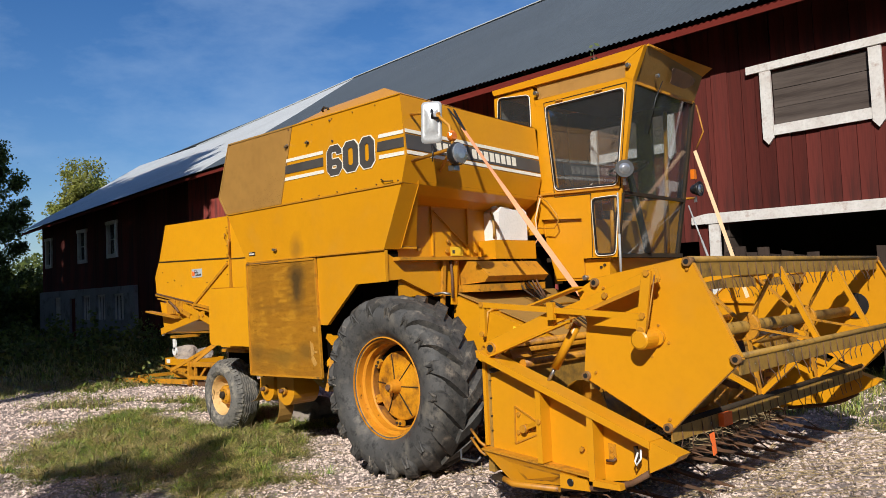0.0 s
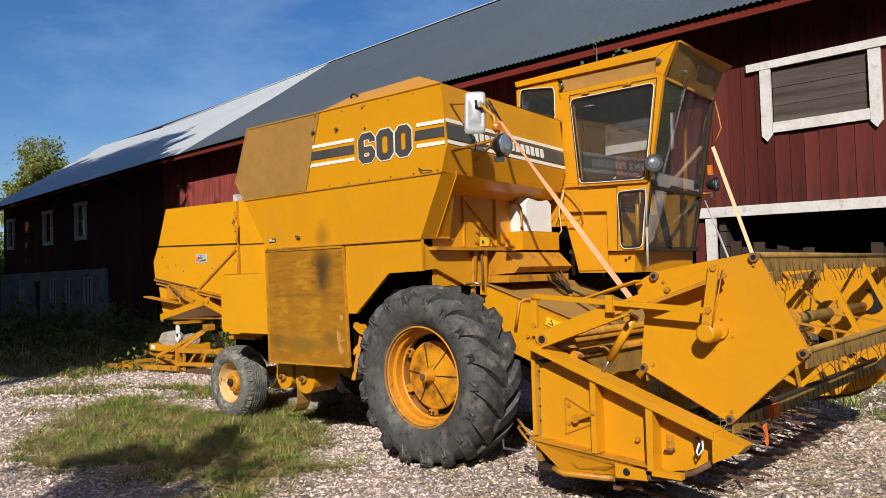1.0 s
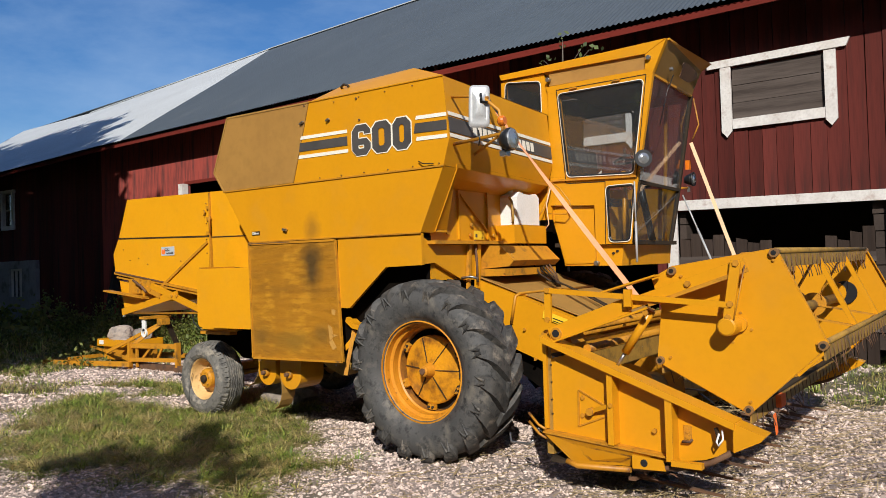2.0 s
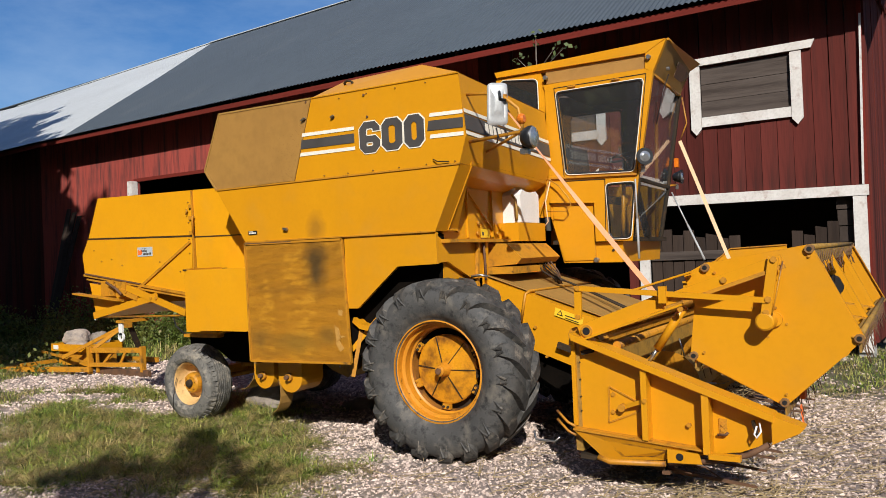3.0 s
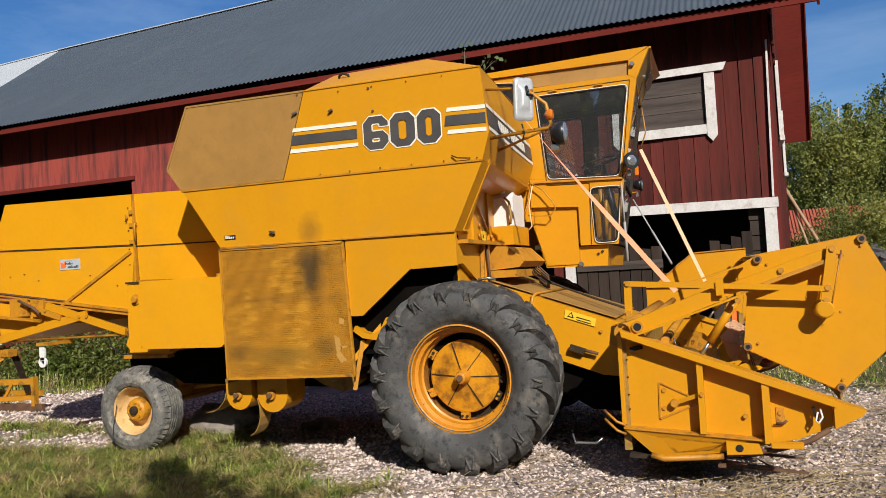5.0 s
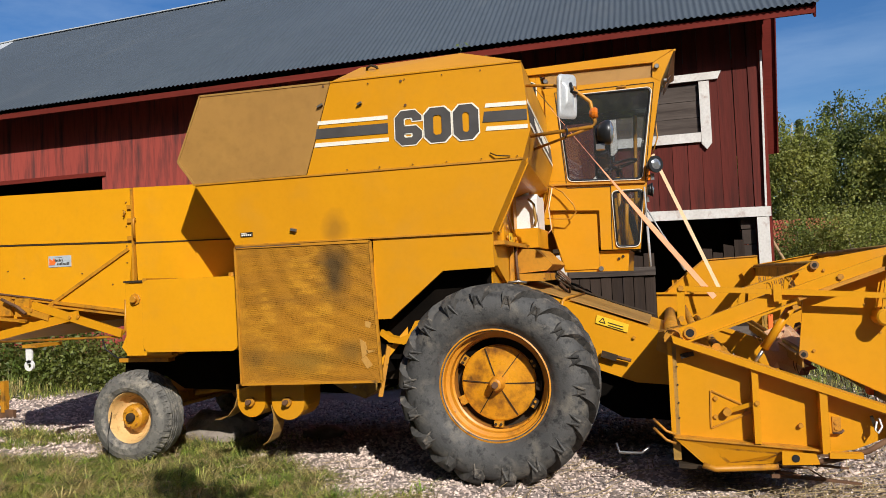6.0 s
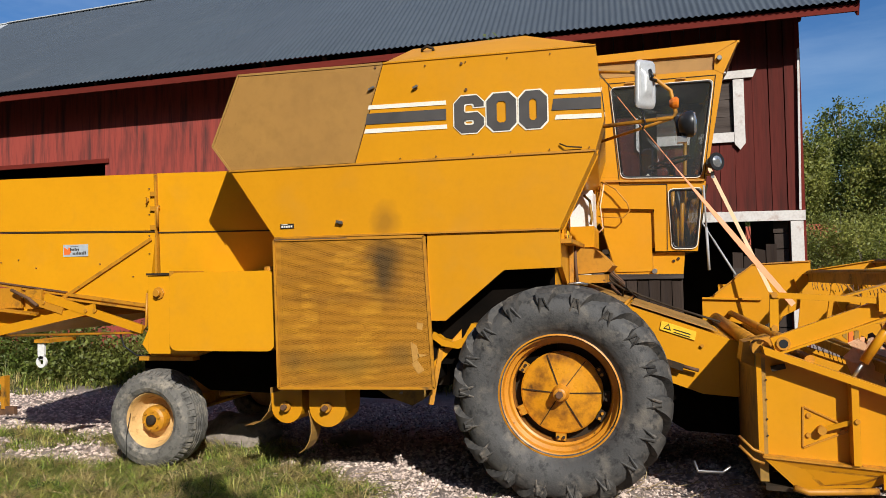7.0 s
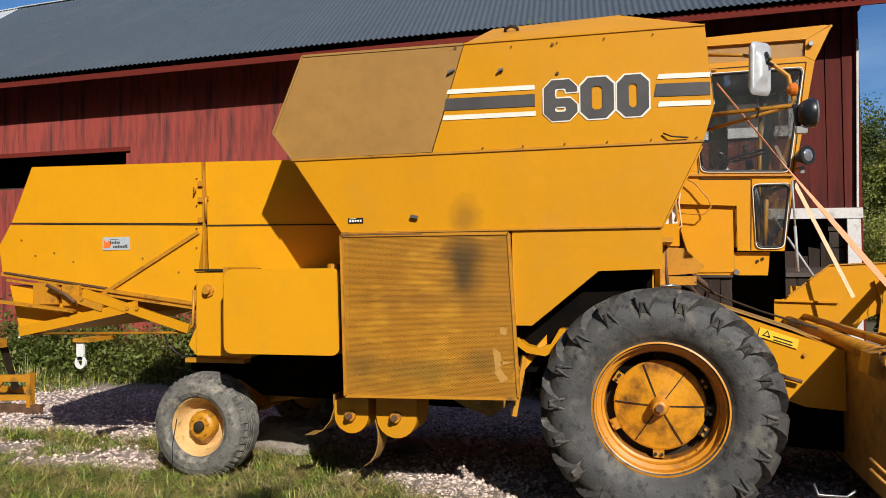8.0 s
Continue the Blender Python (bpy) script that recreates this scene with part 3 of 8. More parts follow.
marks = sorted({round(v, 3) for o in OPENINGS for v in o[:2]} | {-20.6, FAR_X}, reverse=True)
for m in marks:
    while edges[-1] - m > (0.30 if edges[-1] > -3.2 else 1.7):
        edges.append(edges[-1] - (rb.uniform(0.19, 0.25) if edges[-1] > -3.2 else rb.uniform(1.1, 1.5)))
    edges.append(m)
for x1, x0 in zip(edges, edges[1:]):
    if x1 - x0 < 0.02:
        continue
    mid = (x0 + x1) / 2
    base = 2.1 if mid < -20.6 else 0.22
    top = eave_z(mid) + 0.28
    for za, zb in spans(base, top, [o[2:] for o in OPENINGS if o[0] - 0.01 < mid < o[1] + 0.01]):
        proud = rb.choice((0.0, 0.0, 0.012, 0.018)) if mid > -3.2 else rb.choice((0.0, 0.004))
        w = x1 - x0 - (0.007 if mid > -3.2 else 0.002)
        bm = box(-w / 2, w / 2, -0.026, 0.0, 0, zb - za, 0.003 if mid > -8 else 0)
        # boards beyond -16.2 take the darker red to deepen the shade on that end
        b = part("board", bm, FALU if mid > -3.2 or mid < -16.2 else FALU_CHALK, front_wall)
        b.location = (mid, WALL_Y + 0.02 - proud, za)
        b.rotation_euler = (0, radians(rb.uniform(-0.15, 0.15)) if mid > -3.2 else 0.0, 0)

part("corner_board", box(2.745, 2.80, 6.69, 6.78, 0.2, 5.3, 0.005), FALU_TRIM, barn)
part("corner_board", beam((2.735, 6.672, 2.41), (2.785, 6.672, 4.75), 0.028, 0.022, (0, 1, 0), 0.003), WHITE_TRIM, barn, "white corner batten with flaking paint")

# gable wall at the near end, boarded; the upper boards lap over the lower ones and end raggedly
gable = part("gable_wall", slab([(gable_x(6.8) - 0.06, 6.8, 0.2), (gable_x(26.9) - 0.06, 26.9, 0.2), (gable_x(26.9) - 0.06, 26.9, 6.0), (gable_x(16.85) - 0.06, 16.85, 10.9), (gable_x(6.8) - 0.06, 6.8, 5.2)], 0.02), FALU_TRIM, barn, "weathered red gable wall")
y = 6.8
while y < 26.8:
    w = rb.uniform(0.15, 0.22)
    t = 1 - abs(y + w / 2 - RIDGE_Y) / (RIDGE_Y - EAVE_Y)
    top = 5.15 + t * 5.7
    for z0, z1, out in ((0.22, min(top, 5.45), 0.0), (5.30 + rb.uniform(-0.12, 0.08), top, 0.05)):
        if z1 - z0 < 0.1:
            continue
        b = part("board", box(-0.015, 0.015, 0, w - 0.006, 0, z1 - z0, 0.003 if y < 14 else 0), FALU, gable)
        b.location = (gable_x(y) + 0.0 + out + rb.choice((0, 0.008)), y, z0)
        b.rotation_euler = (0, 0, -math.atan(0.085))
    y += w
for y0, z0, z1 in ((10.4, 3.85, 5.3), (16.0, 3.7, 5.3)):
    g = gable_x(y0 + 0.5)
    gw = part("gable_window", box(g - 0.02, g + 0.03, y0 + 0.12, y0 + 0.78, z0 + 0.02, z1, 0.004), GREY_WOOD, barn, "narrow boarded gable window with white jambs")
    for yj in (y0, y0 + 0.78):
        part("window_frame", box(g + 0.01, g + 0.07, yj, yj + 0.12, z0, z1, 0.005), WHITE_TRIM, gw, "white jamb, paint peeling")
    part("window_sill", box(g + 0.01, g + 0.10, y0 - 0.04, y0 + 0.94, z0 - 0.1, z0 - 0.01, 0.005), WHITE_TRIM, gw)
part("far_gable_wall", slab([(-30, 6.8, -0.2), (-43, 16.9, -0.2), (-43, 16.9, 10.1), (-30, 6.8, 4.5)], 0.05), FALU_TRIM, barn)
part("far_gable_wall", slab([(-43, 16.9, -0.2), (-43.2, 27, -0.2), (-43.2, 27, 4.6), (-43, 16.9, 10.1)], 0.05), FALU_TRIM, barn)
part("back_wall", box(-43, 4.2, 26.9, 27.0, 0, 5.1, 0), FALU_TRIM, barn)
part("barn_floor", box(-30, 2.7, 6.85, 26.9, -0.1, -0.04, 0), TIMBER, barn)
part("inner_partition", box(-30, 2.7, 13.0, 13.1, -0.04, 6.0, 0), TIMBER, barn, "dark plank partition inside")


def ridge_z(x):
    return 10.93 + 0.03 * (x + 21.2) if x > -21.2 else max(10.28, 10.93 + 0.045 * (x + 21.2))


def roof_sheet(name, eave, ridge, material, label):
    """Corrugated sheets from the eave to the ridge; eave and ridge give the x of both ends."""
    bm = bmesh.new()
    n = int((eave[1] - eave[0]) / 0.09 * 6)
    rows = []
    for i in range(n + 1):
        u = i / n
        xe, xr = eave[0] + (eave[1] - eave[0]) * u, ridge[0] + (ridge[1] - ridge[0]) * u
        wave = 0.012 * math.cos(2 * math.pi * xe / 0.09)
        row = []
        for k in range(5):
            v = k / 4
            ez, rz_ = eave_z(xe), ridge_z(xr)
            sag = -0.10 * math.sin(math.pi * v) * (0.4 + 0.6 * u)
            lap = 0.012 if k in (1, 3) else 0.0
            row.append(bm.verts.new((xe + (xr - xe) * v, EAVE_Y + (RIDGE_Y - EAVE_Y) * v, ez + (rz_ - ez) * v + wave + sag + lap)))
        rows.append(row)
    for a, b in zip(rows, rows[1:]):
        for k in range(4):
            bm.faces.new((a[k], b[k], b[k + 1], a[k + 1])).smooth = True
    return part(name, bm, material, barn, label)


roof = roof_sheet("roof", (-14.6, 3.5), (-21.2, gable_x(RIDGE_Y) + 0.72), GREY_ROOF, "dark grey corrugated metal roof")
roof_sheet("roof", (-30.5, -14.6), (-43.3, -21.2), ZINC_ROOF, "bright galvanised corrugated roof")
RX = gable_x(RIDGE_Y) + 0.72
part("roof_slope", slab([(RX, RIDGE_Y, ridge_z(RX) - 0.05), (gable_x(27.7) + 1.0, 27.7, 6.1), (-44, 27.7, 4.6), (-43, RIDGE_Y, 10.2)], 0.05), GREY_ROOF, barn, "far slope of the roof")
part("ridge_cap", beam((RX, RIDGE_Y, ridge_z(RX)), (-21.2, RIDGE_Y, 10.93), 0.26, 0.03), ZINC_ROOF, barn, "pale metal ridge capping")
part("ridge_cap", beam((-21.2, RIDGE_Y, 10.93), (-35.6, RIDGE_Y, 10.28), 0.2, 0.03), ZINC_ROOF, barn, "pale metal ridge capping")
# fascia, soffit boards, rafters
for a, b in ((3.45, -16.0), (-16.0, -30.4)):
    part("fascia", beam((a, EAVE_Y + 0.09, eave_z(a) - 0.075), (b, EAVE_Y + 0.09, eave_z(b) - 0.075), 0.03, 0.10), FALU_TRIM, barn, "red fascia board under the eave")
    part("soffit", slab([(a, EAVE_Y + 0.11, eave_z(a) - 0.04), (b, EAVE_Y + 0.11, eave_z(b) - 0.04), (b, WALL_Y + 0.3, eave_z(b) + 0.42), (a, WALL_Y + 0.3, eave_z(a) + 0.42)], 0.02), TIMBER, barn, "dark soffit boards")
for ya, za, xa, yb, zb, xb in ((EAVE_Y + 0.1, 5.05, 3.445, RIDGE_Y, 11.45, 4.37), (19.0, 4.85, 4.615, RIDGE_Y, 11.45, 4.56)):
    part("verge_soffit", slab([(xa, ya, za), (xa - 1.0, ya, za), (xb - 0.75, yb, zb), (xb, yb, zb)], 0.02), FALU_TRIM, barn, "red boards under the verge")
    part("verge_board", beam((xa + 0.01, ya, za + 0.03), (xb + 0.01, yb, zb + 0.03), 0.03, 0.2), FALU_TRIM, barn, "red verge board")
x = 3.3
while x > -30:
    part("rafter", beam((x, EAVE_Y + 0.14, eave_z(x) - 0.05), (x, WALL_Y + 0.1, eave_z(x) + 0.25), 0.08, 0.13), TIMBER, barn)
    x -= 1.1

# doorway: white lintel and posts, log ends, old grey door planks
part("lintel", prism([(-0.68, 2.30), (2.80, 2.255), (2.80, 2.40), (-0.45, 2.45), (-0.68, 2.41)], 6.66, 6.72, 0.006), WHITE_TRIM, barn, "white-painted door lintel, flaking along its edge")
part("door_post", box(-0.42, -0.26, 6.675, 6.72, 0.1, 2.3, 0.006), WHITE_TRIM, barn, "white-painted door post")
part("door_post", box(2.60, 2.77, 6.67, 6.72, 0.1, 2.26, 0.006), WHITE_TRIM, barn, "white-painted door post, paint worn to the wood")
for k in range(9):
    z = 0.25 + k * 0.23
    part("log_end", box(2.40 + rb.uniform(-0.03, 0.02), 2.585, 6.8, 7.2, z, z + 0.215, 0.03), TIMBER, barn)
    part("log_end", box(-0.26, -0.14 + rb.uniform(-0.03, 0.02), 6.8, 7.2, z, z + 0.215, 0.03), TIMBER, barn)
for x0, x1, tops in ((-0.24, 1.1, (1.86, 1.93, 1.84, 1.9, 1.80, 1.84, 1.77, 1.79)), (1.80, 2.42, (1.82, 1.76, 1.87, 1.93))):
    leaf = thing("old_door_leaf", ((x0 + x1) / 2, 6.78, 0), "weathered grey plank door with a ragged top in the doorway", "door", "barn door leaves")
    w = (x1 - x0) / len(tops)
    for k, t in enumerate(tops):
        part("plank", prism([(x0 + k * w, 0.06), (x0 + (k + 1) * w - 0.012, 0.06), (x0 + (k + 1) * w - 0.012, t - rb.uniform(0, 0.05)), (x0 + k * w, t)], 6.74 + rb.uniform(-0.01, 0.01), 6.77, 0.004), GREY_WOOD, leaf)
    for z in (0.5, 1.45):
        part("ledge", box(x0, x1, 6.70, 6.735, z, z + 0.13, 0.005), GREY_PLANK, leaf)


def board_window(p):
    """The boarded window in its wide white frame."""
    x0, x1, z0, z1 = p
    w = part("window", box(x0 - 0.01, x1 + 0.01, 6.80, 6.83, z0 - 0.01, z1 + 0.01, 0), TIMBER, barn, "window closed with weathered grey boards in a white frame")
    h = (z1 - z0) / 3
    for k in range(3):
        part("plank", box(x0 + 0.004, x1 - 0.004, 6.745 + 0.006 * (k % 2), 6.775, z0 + k * h + 0.003, z0 + (k + 1) * h - 0.004, 0.004), GREY_PLANK, w)
    part("frame", prism([(x0 - 0.34, z1 + 0.02), (x1 + 0.28, z1 + 0.035), (x1 + 0.33, z1 + 0.15), (x0 - 0.34, z1 + 0.13)], 6.675, 6.72, 0.006), WHITE_TRIM, w, "white head board with flared ends")
    part("frame", box(x0 + 0.005, x1 - 0.005, 6.68, 6.72, z0 - 0.13, z0 + 0.015, 0.005), WHITE_TRIM, w)
    for a, b in ((x0 - 0.15, x0), (x1, x1 + 0.15)):
        part("frame", prism([(a, z1 + 0.015), (a, z0 - 0.16), ((a + b) / 2, z0 - 0.25), (b, z0 - 0.16), (b, z1 + 0.015)], 6.675, 6.72, 0.006), WHITE_TRIM, w)


def small_window(p):
    x0, x1, z0, z1 = p
    w = part("window", box(x0, x1, 6.80, 6.81, z0, z1, 0), PANE, barn, "narrow window in a white frame")
    for a in ((x0 - 0.1, x0 + 0.03), (x1 - 0.03, x1 + 0.1)):
        part("frame", box(*a, 6.68, 6.79, z0 - 0.12, z1 + 0.1, 0.005), WHITE_TRIM, w)
    part("frame", box(x0 - 0.16, x1 + 0.16, 6.67, 6.79, z1, z1 + 0.12, 0.005), WHITE_TRIM, w)
    part("frame", box(x0 + 0.03, x1 - 0.03, 6.69, 6.79, z0 - 0.12, z0 + 0.02, 0.005), WHITE_TRIM, w)
    part("glazing_bar", box(x0 + 0.03, x1 - 0.03, 6.76, 6.79, (z0 + z1) / 2 - 0.02, (z0 + z1) / 2 + 0.02, 0), WHITE_TRIM, w)


board_window(NEAR_WINDOW)
board_window(MID_WINDOW)
for p in FAR_WINDOWS:
    small_window(p)
part("slot_lintel", box(-12.9, -9.0, 6.70, 6.725, 3.79, 3.87, 0.004), FALU_TRIM, barn)
part("slot_bracket", box(-12.95, -12.78, 6.55, 6.72, 3.35, 3.80, 0.01), WHITE_TRIM, barn, "white-painted bracket beside the opening")
part("inside_beam", box(-12.9, -9.0, 7.3, 7.5, 3.1, 3.3, 0), TIMBER, barn)

# stone ground floor at the far end, pierced by windows and a door
stone_wall = part("stone_wall", box(-30.02, -20.6, 6.80, 6.86, -0.2, 2.1, 0), TIMBER, barn, "dim inside lining of the far end")
cells = [-30.05, -28.3, -27.6, -26.6, -26.0, -25.3, -24.5, -23.9, -23.1, -22.4, -21.5, -20.6]
for k, (a, b) in enumerate(zip(cells, cells[1:])):
    if k % 2:
        z0, z1 = (0.0, 1.78) if k == 3 else (0.95, 1.85)
        part("masonry", box(a, b, 6.62, 6.79, z1, 2.1, 0), PLASTER, stone_wall, "grey plastered masonry")
        if k == 3:
            part("stable_door", box(a + 0.02, b - 0.02, 6.70, 6.75, 0, 1.76, 0.01), FALU_TRIM, stone_wall, "dark red stable door")
        else:
            part("masonry", box(a, b, 6.62, 6.79, -0.2, z0, 0), PLASTER, stone_wall, "grey plastered masonry")
            w = part("stable_window", box(a, b, 6.745, 6.755, z0, z1, 0), PANE, stone_wall, "small-paned stable window in a white frame")
            for n in range(4):
                xx = a + (b - a - 0.06) * n / 3
                part("mullion", box(xx, xx + 0.06, 6.69, 6.74, z0, z1, 0), WHITE_TRIM, stone_wall)
            part("mullion", box(a, b, 6.68, 6.69, z1 - 0.07, z1 + 0.03, 0), WHITE_TRIM, stone_wall)
    else:
        part("masonry", box(a, b, 6.62, 6.79, -0.2, 2.1, 0), PLASTER, stone_wall, "grey plastered masonry")
part("plinth", box(-20.6, -3.3, 6.70, 6.80, -0.2, 0.24, 0.01), PLASTER, barn, "low stone plinth")
part("plinth", box(2.58, 2.80, 6.72, 6.82, -0.2, 0.24, 0.01), PLASTER, barn, "low stone plinth")

# poles and boards leaning on the barn
for k, (p0, p1, r) in enumerate((((6.2, 24.4, 0), (4.3, 24.8, 4.0), 0.06), ((5.4, 24.6, 0), (4.4, 24.9, 3.9), 0.05), ((5.7, 24.0, 0.9), (4.6, 25.2, 1.6), 0.04))):
    solid("pole", tube([p0, p1], r, 8), surface("pale_pole_%s" % "abc"[k], (0.4, 0.26, 0.14), (0.33, 0.2, 0.1), 3, (0.7, 0.85)) if k == 0 else bpy.data.materials["pale_pole_a"], "pale wooden pole leaning on the barn gable", "pole", "leaning poles")
for k in range(3):
    xk = -15.5 + 0.22 * k
    solid("grey_board", beam((xk, 5.9 - 0.1 * k, 0), (xk + 0.05, 6.62, 3.3 - 0.1 * k), 0.17, 0.03, (0, 1, 0)), GREY_WOOD, "tall weathered grey board leaning on the barn wall", "board", "leaning boards")

# ---- combine harvester ----
combine = thing("combine_harvester", (-1.2, 1.5, 0), "old yellow combine harvester parked on gravel beside a red barn", "combine harvester")


def cpart(name, bm, material=None, label="", parent=None, smooth=False):
    return part(name, bm, material or YELLOW, parent or combine, label, smooth)


def bolts(parent, pts, r=0.014, out=(0, -1, 0), material=None):
    """Small hexagonal bolt heads, one object each."""
    o = Vector(out)
    for p in pts:
        cpart("bolt", tube([Vector(p) + o * -0.004, Vector(p) + o * 0.012], r, 6), material or YELLOW_WORN, "", parent)


# --- grain tank ---
Y0 = -0.08
SKEW = Vector((-0.105, 1.88, -0.045))       # how the front face runs from the near side to the far side
tank = cpart("grain_tank", bevelled(add_prism(bmesh.new(), [(x, Y0, z) for x, z in ((-1.45, 2.385), (-1.22, 3.105), (0.31, 3.09), (0.355, 2.585), (0.29, 2.375))], SKEW), 0.008), None, "yellow sheet-steel grain tank")
cpart("tank_rear", prism([(-2.48, 2.385), (-1.452, 2.385), (-1.222, 3.105), (-2.40, 3.12), (-2.63, 2.585)], Y0 + 0.04, 2.95, 0.004), DARK, "", tank)
cpart("screen", prism([(-2.48, 2.39), (-1.455, 2.39), (-1.225, 3.105), (-2.40, 3.12), (-2.63, 2.585)], Y0 - 0.004, Y0 + 0.004, 0), SCREEN_BROWN, "brown perforated sheet over the tank's rear part", tank)
for a, b in (((-2.48, 2.39), (-2.63, 2.585)), ((-2.63, 2.585), (-2.40, 3.12)), ((-2.40, 3.12), (-1.225, 3.105))):
    cpart("edge_strip", beam((a[0], Y0, a[1]), (b[0], Y0, b[1]), 0.02, 0.016), BROWNED, "", tank)
cpart("tank_back", box(-2.4, -0.40, 1.80, 2.95, 1.5, 3.08, 0.01), None, "", tank)
# sloping lid
lid = bmesh.new()
a = [lid.verts.new(p) for p in ((-1.215, Y0, 3.11), (0.31, Y0, 3.095), (0.207, 1.8, 3.05), (-1.31, 1.8, 3.065))]
b = [lid.verts.new(p) for p in ((-1.08, 0.22, 3.285), (-0.22, 0.22, 3.30), (-0.31, 1.6, 3.26), (-1.17, 1.6, 3.245))]
lid.faces.new(a)
lid.faces.new(b)
for i in range(4):
    lid.faces.new((a[i], a[(i + 1) % 4], b[(i + 1) % 4], b[i]))
cpart("lid", bevelled(lid, 0.004), None, "sloping tank lid", tank)
cpart("lid_handle", tube([(-0.98, 0.12, 3.2), (-0.97, 0.09, 3.235), (-0.93, 0.08, 3.25), (-0.89, 0.09, 3.235), (-0.88, 0.12, 3.2)], 0.011), DARK, "", tank)
cpart("seam", beam((-2.49, Y0 - 0.002, 2.383), (0.292, Y0 - 0.002, 2.373), 0.012, 0.014), YELLOW_WORN, "folded seam", tank)
cpart("seam", beam((-1.22, Y0 - 0.002, 3.107), (0.31, Y0 - 0.002, 3.092), 0.012, 0.01), None, "", tank)
bolts(tank, [(-0.97, Y0, 2.9), (-1.31, Y0, 2.92), (-0.63, Y0, 3.05), (-0.6, Y0, 2.86), (-1.28, Y0, 3.08)], 0.010, material=RUSTY)
bolts(tank, [(-1.1 + 0.27 * k, Y0, 2.40 - 0.001 * k) for k in range(6)] + [(-0.9 + 0.3 * k, Y0, 3.06) for k in range(4)], 0.005, material=RUSTY)
cpart("clip", beam((-1.33, Y0 - 0.02, 2.915), (-1.285, Y0 - 0.02, 2.935), 0.02, 0.014), STEEL, "", tank)
cpart("clip", beam((-0.99, Y0 - 0.02, 2.9), (-0.955, Y0 - 0.02, 2.915), 0.02, 0.014), STEEL, "", tank)
cpart("wire_hook", tube([(0.05, Y0 - 0.015, 2.43), (0.1, Y0 - 0.03, 2.405), (0.2, Y0 - 0.015, 2.395)], 0.005, 6), DARK, "", tank)

# striped decals and the number, thin sheets on the tank side
DY = Y0 - 0.005


def decal(name, xz, material, y=DY, label=""):
    return cpart(name, prism(xz, y, y + 0.003, 0), material, label, tank)


for xa, xb, ya, yb in ((-1.345, -0.75, -1.375, -0.745), (0.02, 0.335, 0.02, 0.337)):
    decal("stripe", [(xa, 2.775), (xb, 2.765), (xb, 2.795), (xa + 0.01, 2.805)], CREAM, label="cream stripe")
    decal("stripe", [(xa - 0.02, 2.665), (xb, 2.655), (xb, 2.735), (xa - 0.005, 2.745)], CHARCOAL, label="charcoal stripe")
    decal("stripe", [(ya, 2.60), (yb, 2.592), (yb, 2.622), (ya + 0.01, 2.632)], CREAM, label="cream stripe")


def octagon(x0, x1, z0, z1, c):
    return [(x0 + c, z0), (x1 - c, z0), (x1, z0 + c), (x1, z1 - c), (x1 - c, z1), (x0 + c, z1), (x0, z1 - c), (x0, z0 + c)]


def zero(x0, x1, z0, z1, y, material, grow=0.0, stroke=0.072):
    """A block numeral 0 with cut corners, as a ring."""
    out = octagon(x0 - grow, x1 + grow, z0 - grow, z1 + grow, 0.05)
    inn = octagon(x0 + stroke - grow, x1 - stroke + grow, z0 + stroke * 0.8 - grow, z1 - stroke * 0.8 + grow, 0.016)
    return numeral(out + out[:1], inn + inn[:1], y, material, "charcoal block numeral 0 edged in cream" if not grow else "")


def numeral(out, inn, y, material, label):
    """A stroke between an outer and an inner line, as one thin sheet."""
    bm = bmesh.new()
    for i in range(len(out) - 1):
        add_prism(bm, [(px, y, pz) for px, pz in (out[i], out[i + 1], inn[i + 1], inn[i])], (0, 0.002, 0))
    bmesh.ops.remove_doubles(bm, verts=bm.verts, dist=1e-5)
    return cpart("numeral", bm, material, label, tank)


def six(x0, x1, z0, z1, y, material, g=0.0, s=0.072):
    """A block numeral 6 with cut corners: one stroke from the hook round to the middle bar."""
    c, s8, e, zm = 0.05, s * 0.8, 0.01, z0 + (z1 - z0) * 0.545
    out = [(x1 + g, z1 - 0.083 - g), (x1 + g, z1 - c), (x1 - c, z1 + g), (x0 + c, z1 + g), (x0 - g, z1 - c), (x0 - g, z0 + c), (x0 + c, z0 - g), (x1 - c, z0 - g), (x1 + g, z0 + c), (x1 + g, zm - 0.045), (x1 - 0.045, zm + g), (x0 + s, zm + g)]
    r, l, t, b, m = x1 - s - g, x0 + s + g, z1 - s8 - g, z0 + s8 + g, zm - s * 0.75 - g
    inn = [(r, z1 - 0.083 - g), (r, t - e), (r - e, t), (l + e, t), (l, t - e), (l, b + e), (l + e, b), (r - e, b), (r, b + e), (r, m - e), (r - e, m), (x0 + s, m)]
    return numeral(out, inn, y, material, "charcoal block numeral 6 edged in cream" if not g else "")


for k, (xa, xb) in enumerate(((-0.69, -0.475), (-0.455, -0.245), (-0.225, -0.03))):
    for y, mt, g in ((DY, CREAM, 0.009), (DY - 0.002, CHARCOAL, 0.0)):
        (six if k == 0 else zero)(xa, xb, 2.55, 2.815, y, mt, g)
# small maker's plate, lettering as bars
cpart("badge", box(-2.06, -1.95, Y0 - 0.006, Y0 - 0.002, 1.925, 1.96, 0.001), BLACK, "small black maker's plate", tank)
for k in range(5):
    cpart("lettering", box(-2.05 + k * 0.019, -2.037 + k * 0.019, Y0 - 0.008, Y0 - 0.006, 1.931, 1.946, 0), CREAM, "", tank)
cpart("lettering", box(-2.05, -2.0, Y0 - 0.008, Y0 - 0.006, 1.951, 1.956, 0), CREAM, "", tank)

